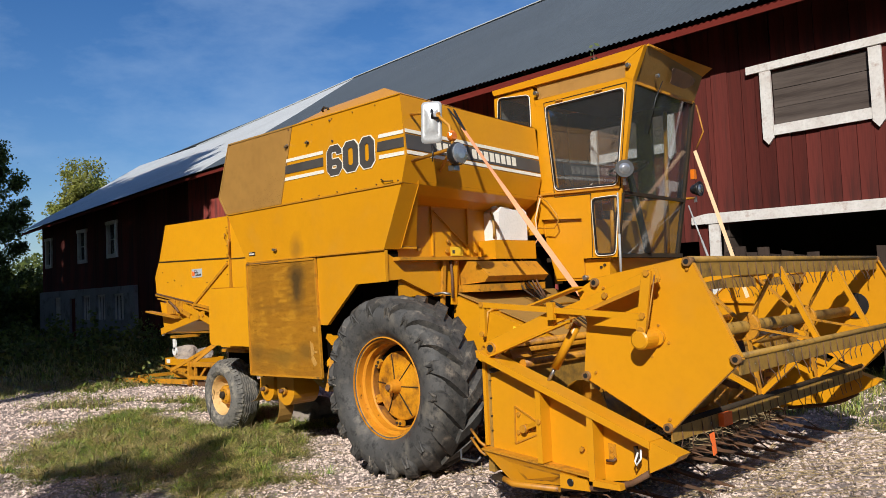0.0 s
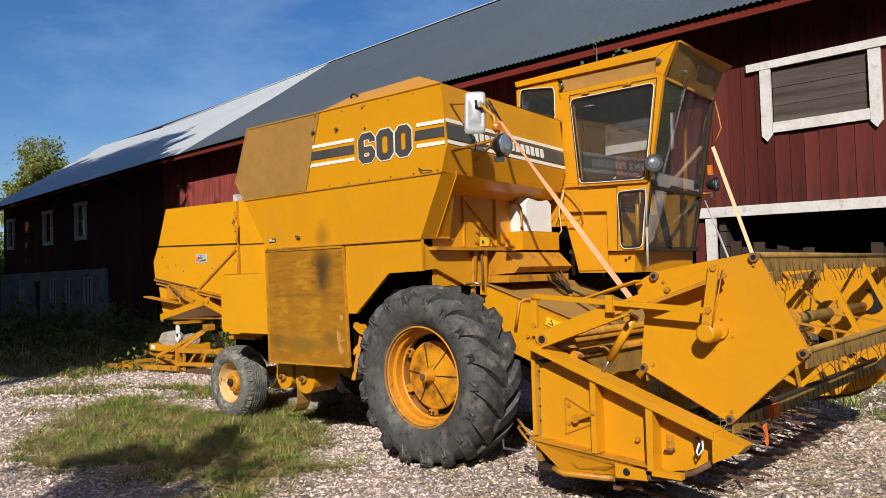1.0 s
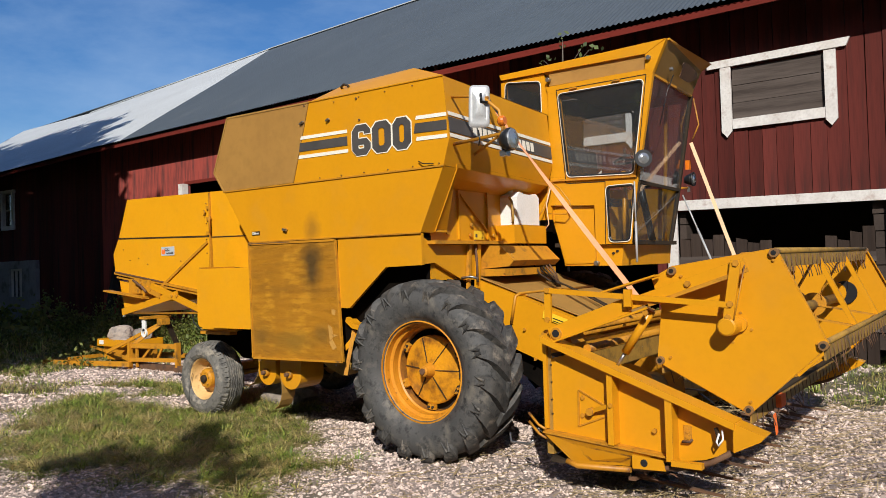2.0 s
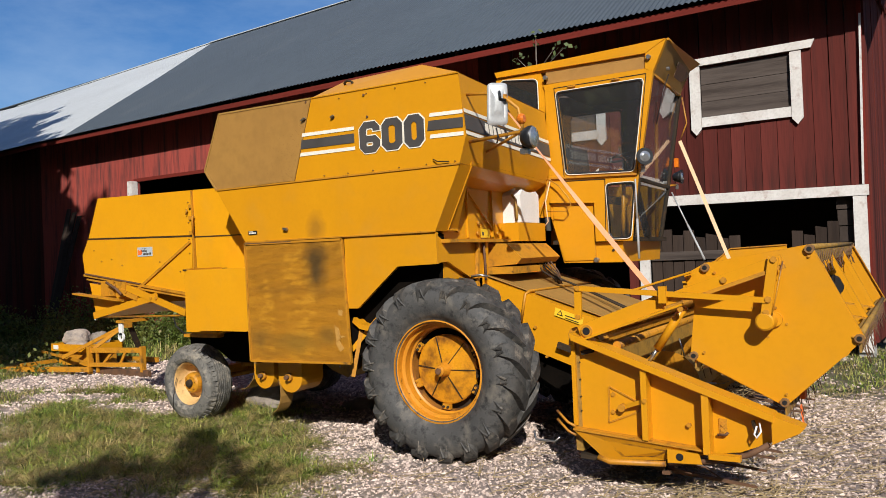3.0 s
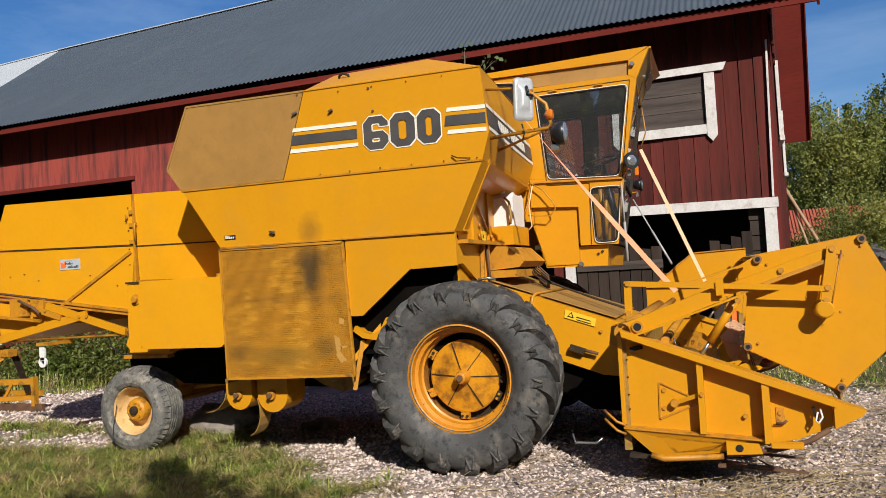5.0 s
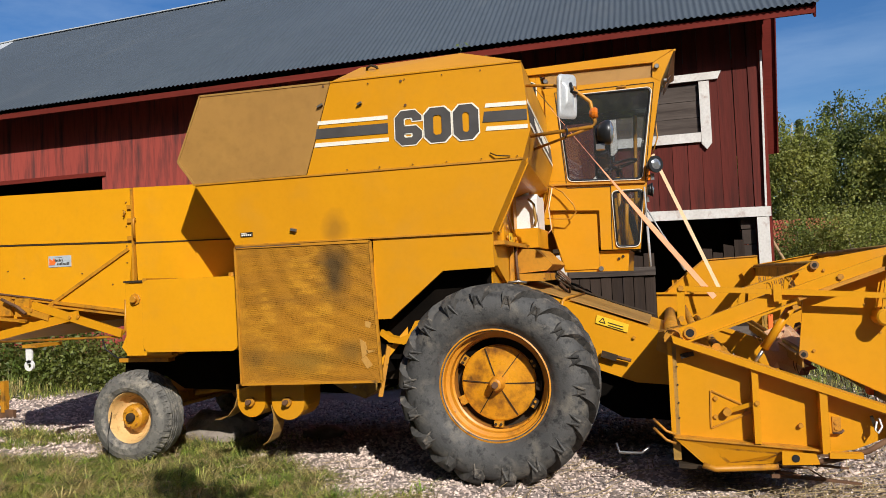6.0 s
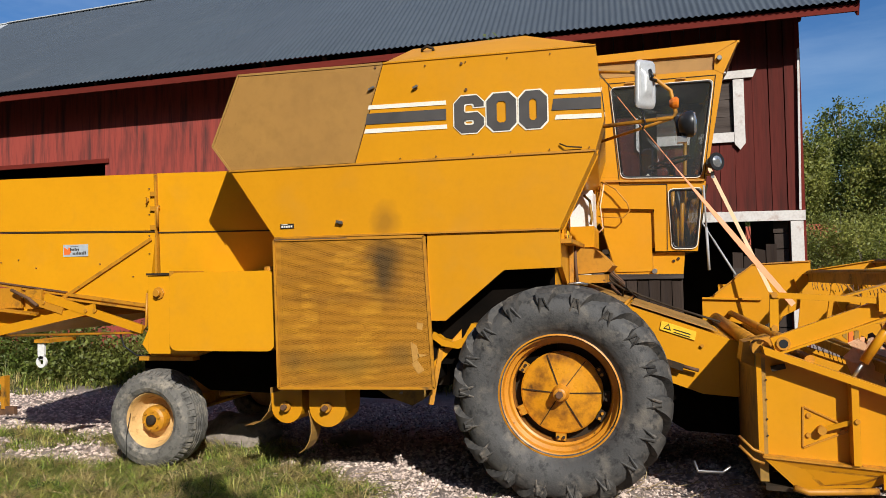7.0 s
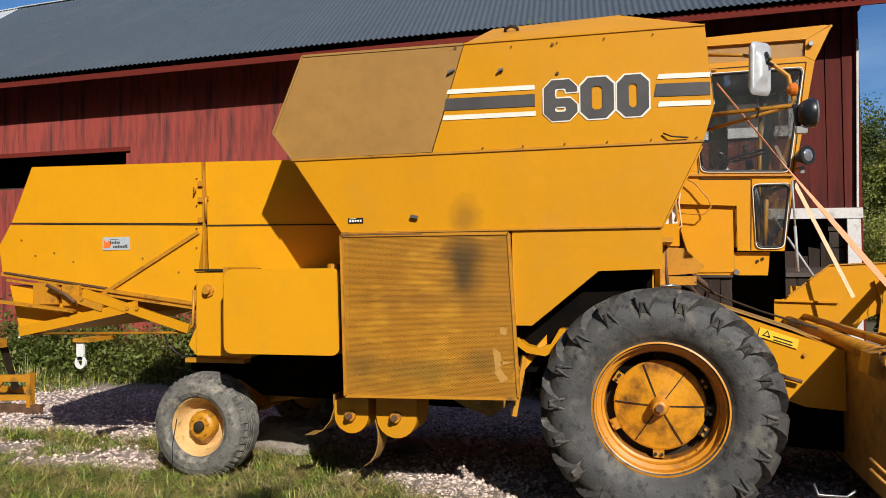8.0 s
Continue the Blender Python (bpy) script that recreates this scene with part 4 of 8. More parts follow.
# stripes round the front of the tank, the maker's name as plain bars
def front(y, z, off):
    """A point on the leaning, skewed front face, or that far off it."""
    f = (y - Y0) / SKEW.y
    return (0.31 + (3.09 - z) * (0.045 / 0.505) + off + SKEW.x * f, y, z + SKEW.z * f)


def front_band(y0, y1, z0, z1, material, off, label=""):
    pts = [front(y0, z0, off), front(y1, z0, off), front(y1, z1, off), front(y0, z1, off)]
    return cpart("front_stripe", slab(pts, 0.003), material, label, tank)


front_band(Y0 + 0.01, 1.79, 2.775, 2.805, CREAM, 0.004, "cream stripe")
front_band(Y0 + 0.01, 1.79, 2.64, 2.762, CHARCOAL, 0.004, "charcoal band with a cream block name")
front_band(Y0 + 0.01, 1.79, 2.598, 2.628, CREAM, 0.004, "cream stripe")
yy = 0.29
for word in (5, 8):
    for k in range(word):
        cpart("lettering", slab([front(yy, 2.66, 0.009), front(yy + 0.058, 2.66, 0.009), front(yy + 0.058, 2.743, 0.009), front(yy, 2.743, 0.009)], 0.003), CREAM, "", tank)
        yy += 0.083
    yy += 0.05

# --- side skirt below the tank, underside and inner walls ---
skirt = cpart("side_skirt", prism([(-2.478, 2.38), (0.288, 2.37), (0.035, 1.852), (-2.115, 1.862)], Y0 + 0.002, 0.10, 0.006), None, "yellow side panel under the tank")
cpart("underside", bevelled(add_prism(bmesh.new(), [(x, 0.10, z) for x, z in ((0.29, 2.372), (0.30, 2.40), (-0.05, 2.30), (-0.05, 2.235), (0.06, 2.262), (0.18, 2.306))], SKEW * 0.895), 0.003), None, "sloping underside of the tank", skirt)
cpart("corner_plate", slab([(0.29, 0.10, 2.37), (0.04, 0.10, 1.86), (0.02, 0.30, 1.86), (0.0, 0.30, 2.22)], 0.01), None, "", skirt)
inner = cpart("inner_wall", box(-2.0, -0.02, 0.12, 1.80, 1.45, 2.37, 0.01), None, "inner side wall")
for y in (0.52, 0.98):
    cpart("rib", box(-0.02, 0.0, y, y + 0.014, 1.8, 2.24, 0.003), None, "", inner)
cpart("brace", beam((-0.008, 0.56, 2.2), (-0.008, 0.98, 1.88), 0.012, 0.016), None, "", inner)
cpart("ledge", box(-0.02, 0.10, 0.03, 1.15, 1.755, 1.785, 0.004), YELLOW_WORN, "dusty ledge", inner)
bolts(inner, [(-0.01, 0.35, 1.86), (-0.01, 0.7, 1.84), (-0.01, 0.72, 1.93), (-0.01, 1.08, 1.84)], 0.02, (1, 0, 0))
cpart("sticker", box(0.0, 0.004, 0.74, 0.90, 1.80, 1.88, 0), STICKER_YELLOW, "small yellow warning sticker", inner)
cpart("sticker_print", box(0.004, 0.006, 0.76, 0.79, 1.82, 1.85, 0), CHARCOAL, "", inner)

# lower side panels
cpart("lower_panel", prism([(-0.915, 1.85), (0.035, 1.845), (0.035, 1.585), (-0.36, 1.575), (-0.79, 1.225), (-0.91, 1.225)], Y0 + 0.01, Y0 + 0.04, 0.006), None, "yellow panel cut away round the front wheel")
# wheel well and inner skirt are blackened to look deeply shaded
cpart("wheel_well", box(-0.92, -0.03, 0.11, 0.70, 0.9, 1.84, 0.01), SHADE_BLACK, "wheel well, blackened for its shade")
cpart("inner_skirt", box(-0.9, 0.0, 0.0, 0.105, 1.62, 1.83, 0.004), SHADE_BLACK)
cpart("front_plate", prism_x([(Y0 + 0.012, 1.59), (Y0 + 0.012, 1.835), (0.10, 1.755), (0.82, 1.75), (0.82, 1.44), (0.52, 1.44), (0.12, 1.60)], -0.015, 0.02, 0.005), None, "yellow plate above the wheel")
cpart("seam", beam((-2.11, Y0 - 0.002, 1.857), (0.036, Y0 - 0.002, 1.849), 0.014, 0.012), YELLOW_WORN, "folded seam")
bolts(combine, [(-1.58, Y0, 1.955)], 0.022)
cpart("latch", beam((-1.6, Y0 - 0.02, 1.96), (-1.55, Y0 - 0.02, 1.95), 0.02, 0.02), STEEL)

# perforated guard door
guard = cpart("guard_door", prism([(-2.11, 1.835), (-0.94, 1.825), (-0.885, 0.755), (-2.085, 0.735)], Y0 - 0.002, Y0 + 0.002, 0), SCREEN, "hanging perforated guard door, stained and dusty")
frame_pts = [(-2.115, 1.84), (-0.935, 1.83), (-0.88, 0.75), (-2.09, 0.73)]
for a, b in zip(frame_pts, frame_pts[1:] + frame_pts[:1]):
    cpart("door_frame", beam((a[0], Y0, a[1]), (b[0], Y0, b[1]), 0.022, 0.02), YELLOW_WORN, "", guard)
cpart("hinge_strip", beam((-2.11, Y0 - 0.008, 1.842), (-0.935, Y0 - 0.006, 1.834), 0.008, 0.008), RUSTY, "", guard)
for pts in ([(-1.05, 1.077), (-1.002, 1.05), (-0.985, 0.967), (-1.034, 0.93)], [(-1.044, 0.92), (-1.004, 0.948), (-0.948, 0.875), (-0.997, 0.847)], [(-1.0, 1.216), (-0.951, 1.206), (-0.961, 1.16), (-1.0, 1.17)], [(-1.0, 0.99), (-0.92, 0.985), (-0.99, 0.965)]):
    cpart("torn_tape", prism(pts, Y0 - 0.0045, Y0 - 0.003, 0), TAPE, "scrap of pale torn tape", guard)
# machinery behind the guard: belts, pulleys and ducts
# added near-black sheet; with the darkened parts it makes the holes look shaded
cpart("guard_lining", box(-2.075, -0.93, Y0 + 0.03, Y0 + 0.04, 0.76, 1.82, 0), SHADE_BLACK, "added black sheet that makes the guard's holes look shaded", guard)
drive = cpart("drive_housing", box(-2.06, -0.86, 0.28, 0.42, 0.72, 1.84, 0.01), DARK, "housing behind the guard, darkened to hide sun spots")
for x, z, r in ((-1.75, 1.45, 0.2), (-1.2, 1.1, 0.26), (-1.05, 1.6, 0.12), (-1.8, 0.95, 0.14)):
    cpart("pulley", lathe([(r * 0.3, -0.03), (r * 0.85, -0.02), (r, -0.05), (r, 0.0), (r * 0.3, 0.0)], (x, 0.22, z), 24), SHADE_BLACK, "", drive)
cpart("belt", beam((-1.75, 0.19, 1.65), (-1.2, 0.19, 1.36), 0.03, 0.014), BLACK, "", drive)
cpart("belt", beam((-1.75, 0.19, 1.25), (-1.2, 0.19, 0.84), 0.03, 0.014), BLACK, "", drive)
cpart("duct", box(-1.0, -0.88, 0.05, 0.3, 0.8, 1.8, 0.01), SHADE_BLACK, "", drive)

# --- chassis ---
# body, beams and pan under the machine are blackened to imitate shade
cpart("chassis", box(-3.3, -0.1, 0.66, 2.4, 0.72, 1.9, 0.02), SHADE_BLACK, "chassis and threshing body, blackened for the shade underneath")
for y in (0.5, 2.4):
    cpart("chassis_beam", box(-3.75, 0.3, y + 0.1, y + 0.2, 0.72, 0.9, 0.01), SHADE_BLACK, "", combine)
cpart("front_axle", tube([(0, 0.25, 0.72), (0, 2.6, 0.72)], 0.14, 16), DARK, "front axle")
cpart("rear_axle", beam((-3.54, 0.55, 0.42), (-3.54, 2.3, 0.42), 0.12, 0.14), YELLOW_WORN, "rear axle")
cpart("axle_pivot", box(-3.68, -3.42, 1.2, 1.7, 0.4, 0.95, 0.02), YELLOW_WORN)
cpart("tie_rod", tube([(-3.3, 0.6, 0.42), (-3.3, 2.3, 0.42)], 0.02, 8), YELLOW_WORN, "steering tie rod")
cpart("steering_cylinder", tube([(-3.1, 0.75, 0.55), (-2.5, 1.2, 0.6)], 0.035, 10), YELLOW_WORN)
cpart("sieve_pan", prism([(-3.3, 0.72), (-1.0, 0.72), (-1.2, 0.55), (-3.1, 0.6)], 0.6, 2.4, 0.01), SHADE_BLACK, "", combine)
# auger boots hanging below the guard
def add_strip(xz, y0, y1, thick):
    """A sheet bent along xz, of even thickness."""
    return add_prism(bmesh.new(), [(x, y0, z) for x, z in xz] + [(x + thick, y0, z) for x, z in xz[::-1]], (0, y1 - y0, 0))


for x, z, r, top, flap in ((-2.13, 0.56, 0.13, 0.66, [(-2.275, 0.70), (-2.27, 0.60), (-2.30, 0.51), (-2.36, 0.44), (-2.43, 0.405), (-2.50, 0.40)]), (-1.79, 0.56, 0.15, 0.72, [(-1.955, 0.53), (-1.935, 0.44), (-1.935, 0.36), (-1.955, 0.29), (-1.99, 0.235), (-2.04, 0.20)])):
    boot = cpart("auger_boot", prism([(x - r, top), *[(x + r * math.cos(a), z + r * math.sin(a)) for a in (math.pi + math.pi * k / 12 for k in range(13))], (x + r, 0.72)], 0.12, 0.42, 0.012), None, "rounded yellow auger end")
    cpart("bearing", disc((x, 0.085, z), 0.04, 0.036), YELLOW_WORN, "", boot)
    cpart("shaft_nut", tube([(x, 0.05, z), (x, 0.1, z)], 0.022, 6), RUSTY, "", boot)
    cpart("flap", add_strip(flap, 0.13, 0.30, 0.007), BROWNED, "bent sheet flap", boot)
cpart("elevator_foot", prism([(-1.5, 0.76), (-1.05, 0.76), (-1.0, 0.66), (-1.12, 0.58), (-1.3, 0.64)], 0.16, 0.4, 0.01), YELLOW_OLD, "slotted elevator foot")
cpart("stay", beam((-0.95, 0.02, 0.85), (-0.66, 0.15, 1.20), 0.025, 0.04), None, "bent stay behind the wheel")
cpart("stay", beam((-0.93, 0.0, 0.62), (-0.86, 0.05, 1.02), 0.02, 0.035), YELLOW_WORN)
cpart("curved_guide", prism([(-0.9, 1.14), (-0.84, 1.09), (-0.76, 1.07), (-0.68, 1.10), (-0.62, 1.2), (-0.58, 1.2), (-0.62, 1.06), (-0.72, 1.02), (-0.84, 1.04), (-0.92, 1.1)], 0.0, 0.2, 0.004))

# --- fuel tank and rear body ---
fuel = cpart("fuel_tank", bevelled(add_prism(bmesh.new(), [(x, 0.0, z) for x, z in rounded([(-3.085, 0.995), (-2.165, 0.995), (-2.165, 1.615), (-3.085, 1.615)], 0.075, 6)], (0, 0.62, 0)), 0.03, 3), YELLOW_REAR, "rounded yellow fuel tank", smooth=True)
# near-black filler makes the slit beside the tank read as shade
cpart("tank_back_plate", box(-2.16, -2.09, 0.30, 0.5, 0.98, 1.85, 0), SHADE_BLACK, "", fuel)
cpart("filler_cap", disc((-2.26, 0.12, 1.612), 0.045, 0.035, 16, "z"), YELLOW_WORN, "", fuel)
side_plate = cpart("side_plate", box(-3.57, -3.09, 0.40, 0.60, 0.93, 1.60, 0.006), YELLOW_REAR, "flat panel beside the fuel tank")
# dark strip drawn as the shadow line above the plate
cpart("plate_rim", box(-3.58, -3.09, 0.385, 0.60, 1.603, 1.622, 0.003), DARK, "", side_plate)
cpart("knob_plate", disc((-3.46, 0.385, 1.45), 0.055, 0.015, 8), YELLOW_WORN, "", side_plate)
cpart("knob", disc((-3.46, 0.35, 1.45), 0.032, 0.04, 14), YELLOW_WORN, "", side_plate)
cpart("tank_gap", box(-3.125, -3.085, 0.06, 0.5, 1.0, 1.63, 0.004), YELLOW_WORN, "flange beside the tank", fuel)
# dark strip imitates the shadow line along the tank's lower edge
cpart("tank_strap", box(-3.10, -2.12, 0.3, 0.36, 0.975, 0.99, 0), DARK, "", fuel)
HY = 0.58
cpart("straw_hood", prism([(-3.62, 1.985), (-5.58, 2.04), (-5.70, 1.85), (-5.66, 1.60), (-3.70, 1.30)], HY, 2.45, 0.01), YELLOW_REAR, "yellow sheet-steel straw hood")
cpart("hood_top", prism([(-3.62, 2.005), (-5.565, 2.06), (-5.35, 2.55), (-3.64, 2.515)], HY + 0.002, 2.45, 0.03), YELLOW_REAR, "upper part of the straw hood")
cpart("rear_body", prism([(-3.60, 2.515), (-2.0, 2.47), (-2.0, 0.95), (-3.40, 0.95), (-3.56, 1.3)], HY, 2.45, 0.012), YELLOW_REAR, "yellow side wall of the rear body")
cpart("body_seam", box(-3.615, -3.595, HY - 0.02, HY + 0.02, 0.95, 2.5, 0.004), YELLOW_WORN, "raised vertical joint")
cpart("body_seam", beam((-3.6, HY - 0.003, 1.985), (-2.05, HY - 0.003, 1.955), 0.008, 0.011), DARK, "dark joint")
cpart("body_seam", beam((-3.62, HY - 0.003, 1.995), (-5.57, HY - 0.003, 2.05), 0.008, 0.012), DARK, "dark joint")
cpart("body_seam", beam((-3.6, HY - 0.004, 1.60), (-3.1, HY - 0.004, 1.61), 0.02, 0.018), YELLOW_WORN)
cpart("latch_rod", tube([(-3.57, HY - 0.04, 2.03), (-3.57, HY - 0.045, 2.2), (-3.56, HY - 0.03, 2.22)], 0.012, 8), YELLOW_WORN, "door latch rod")
for z in (2.33, 2.2, 2.03, 1.42, 1.3, 1.12):
    cpart("hinge", box(-3.66, -3.60, HY - 0.022, HY + 0.01, z - 0.02, z + 0.02, 0.004), YELLOW_WORN, "hinge")
cpart("cross_stay", beam((-3.66, HY - 0.012, 1.93), (-4.75, HY - 0.012, 1.33), 0.016, 0.03), YELLOW_WORN, "diagonal flat stay")
cpart("lower_rail", beam((-5.66, HY - 0.012, 1.60), (-3.68, HY - 0.012, 1.335), 0.02, 0.03), YELLOW_WORN, "rail along the hood")
cpart("lower_rail", beam((-5.6, HY - 0.012, 1.545), (-3.70, HY - 0.012, 1.30), 0.02, 0.02), YELLOW_WORN)
# spreader door under the hood
chute = cpart("spreader_door", prism([(-5.60, 1.50), (-4.72, 1.38), (-4.72, 1.22), (-5.44, 1.06), (-5.50, 1.14)], HY + 0.02, 2.4, 0.008), YELLOW_REAR, "yellow spreader under the hood")
cpart("arm", beam((-5.42, HY - 0.05, 1.09), (-4.22, HY - 0.05, 1.32), 0.03, 0.085), None, "", chute)
cpart("arm", beam((-4.75, HY - 0.055, 1.43), (-3.72, HY - 0.055, 1.13), 0.03, 0.075), None, "", chute)
cpart("arm", beam((-5.75, HY - 0.08, 1.37), (-4.85, HY - 0.08, 1.28), 0.10, 0.02), YELLOW_WORN, "", chute)
cpart("arm", beam((-4.9, HY - 0.06, 1.4), (-4.55, HY - 0.06, 1.3), 0.03, 0.06), YELLOW_WORN, "", chute)
cpart("spring_rod", tube([(-5.1, HY - 0.09, 1.5), (-4.9, HY - 0.1, 1.42), (-4.8, HY - 0.1, 1.35)], 0.016, 8), RUSTY, "", chute)
cpart("bracket", box(-5.3, -5.05, HY - 0.03, HY, 1.33, 1.52, 0.006), YELLOW_WORN, "", chute)
cpart("bracket", box(-4.98, -4.80, HY - 0.05, HY, 1.32, 1.5, 0.01), YELLOW_WORN, "", chute)
bolts(chute, [(-5.0, HY - 0.05, 1.46), (-4.92, HY - 0.05, 1.40), (-4.75, HY - 0.075, 1.38), (-4.3, HY - 0.07, 1.30), (-4.2, HY - 0.075, 1.3)], 0.018)
cpart("reflector", prism([(-5.47, 1.03), (-5.41, 1.03), (-5.44, 1.10)], HY - 0.02, HY - 0.01, 0), WHITE_PLASTIC, "white triangular reflector", chute)
cpart("bottom_rod", tube([(-5.35, HY - 0.03, 1.07), (-3.76, HY - 0.03, 1.10), (-3.70, HY - 0.03, 1.16), (-3.69, HY - 0.03, 1.45)], 0.012, 8), YELLOW_WORN, "bent operating rod")
plate = cpart("pedestal", prism([(-3.60, 1.25), (-3.05, 1.25), (-3.05, 0.95), (-3.22, 0.885), (-3.62, 0.885), (-3.72, 1.0)], HY - 0.06, HY + 0.3, 0.008), YELLOW_REAR, "frame plate above the rear axle")
cpart("rib", beam((-3.50, HY - 0.07, 0.95), (-3.22, HY - 0.07, 1.06), 0.02, 0.03), YELLOW_WORN, "", plate)
bolts(plate, [(-3.52, HY - 0.0, 1.5), (-3.48, HY - 0.0, 1.53)], 0.035)
cpart("foot_plate", box(-3.74, -3.2, HY - 0.08, HY + 0.4, 0.86, 0.895, 0.005), YELLOW_WORN, "", combine)
cpart("hanging_cable", tube([(-3.98, HY - 0.02, 1.10), (-3.93, HY - 0.03, 0.98), (-3.80, HY - 0.03, 0.90), (-3.68, HY - 0.02, 0.89), (-3.58, HY - 0.01, 0.93)], 0.008, 6), BLACK, "thin black cable sagging under the hood")
bolts(combine, [(-3.68, HY, z) for z in (1.45, 1.80, 1.96, 2.15, 2.38)] + [(-4.9, HY, 1.70), (-5.1, HY, 1.78), (-5.3, HY, 1.76), (-5.45, HY, 1.90), (-4.2, HY, 1.72), (-3.85, HY, 1.60)], 0.0055, material=RUSTY)
cpart("latch_pin", tube([(-3.70, HY - 0.02, 2.24), (-3.675, HY - 0.03, 2.29), (-3.70, HY - 0.02, 2.30)], 0.008, 6), YELLOW_WORN)
cpart("hood_lip", beam((-5.62, HY - 0.02, 1.615), (-4.55, HY - 0.02, 1.47), 0.03, 0.012), RUSTY, "rusty folded lip")
# dealer's sticker: grey label with an orange mark, lettering as bars
sticker = cpart("dealer_sticker", box(-4.60, -4.33, HY - 0.005, HY - 0.001, 1.795, 1.905, 0.0), STICKER_GREY, "pale grey dealer's sticker with an orange mark")
cpart("orange_mark", prism([(-4.59, 1.815), (-4.53, 1.815), (-4.51, 1.84), (-4.535, 1.885), (-4.55, 1.86), (-4.59, 1.885)], HY - 0.007, HY - 0.005, 0), ORANGE_RAG, "", sticker)
for xa, xb, za, zb in [(-4.525 + 0.017 * k, -4.513 + 0.017 * k, 1.848, 1.868 + 0.008 * (k in (0, 3))) for k in range(6)] + [(-4.495 + 0.0165 * k, -4.483 + 0.0165 * k, 1.812, 1.832 + 0.008 * (k in (3, 7, 8))) for k in range(9)] + [(-4.52, -4.44, 1.885, 1.889)]:
    cpart("lettering", box(xa, xb, HY - 0.007, HY - 0.005, za, zb, 0), CHARCOAL, "", sticker)
# white chain hook hanging below the hood
hook = cpart("hanging_hook", prism([(-4.64, 1.03), (-4.57, 1.03), (-4.57, 0.93), (-4.585, 0.88), (-4.63, 0.88), (-4.64, 0.93)], 0.31, 0.33, 0.004), WHITE_PLASTIC, "white-painted hook hanging from a bracket")
cpart("eye", lathe([(0.025, -0.01), (0.052, -0.01), (0.052, 0.012), (0.025, 0.012), (0.025, -0.01)], (-4.605, 0.32, 0.86), 20, closed=False), WHITE_PLASTIC, "", hook)
cpart("bracket", box(-4.66, -4.50, 0.29, 0.62, 1.03, 1.06, 0.006), YELLOW_WORN, "", hook)


# --- wheels ---
# one lug from the middle of the tread over the shoulder: outer point and root as (across, radius), turn, half width
LUG = (((0.25, 0.748), (0.25, 0.69), 0.00, 0.066), ((0.15, 0.752), (0.15, 0.69), 0.12, 0.068), ((0.07, 0.748), (0.08, 0.68), 0.22, 0.072), ((0.022, 0.732), (0.06, 0.66), 0.275, 0.074),
       ((-0.006, 0.698), (0.05, 0.64), 0.305, 0.066), ((-0.020, 0.655), (0.04, 0.62), 0.32, 0.052), ((-0.014, 0.612), (0.03, 0.60), 0.325, 0.036))


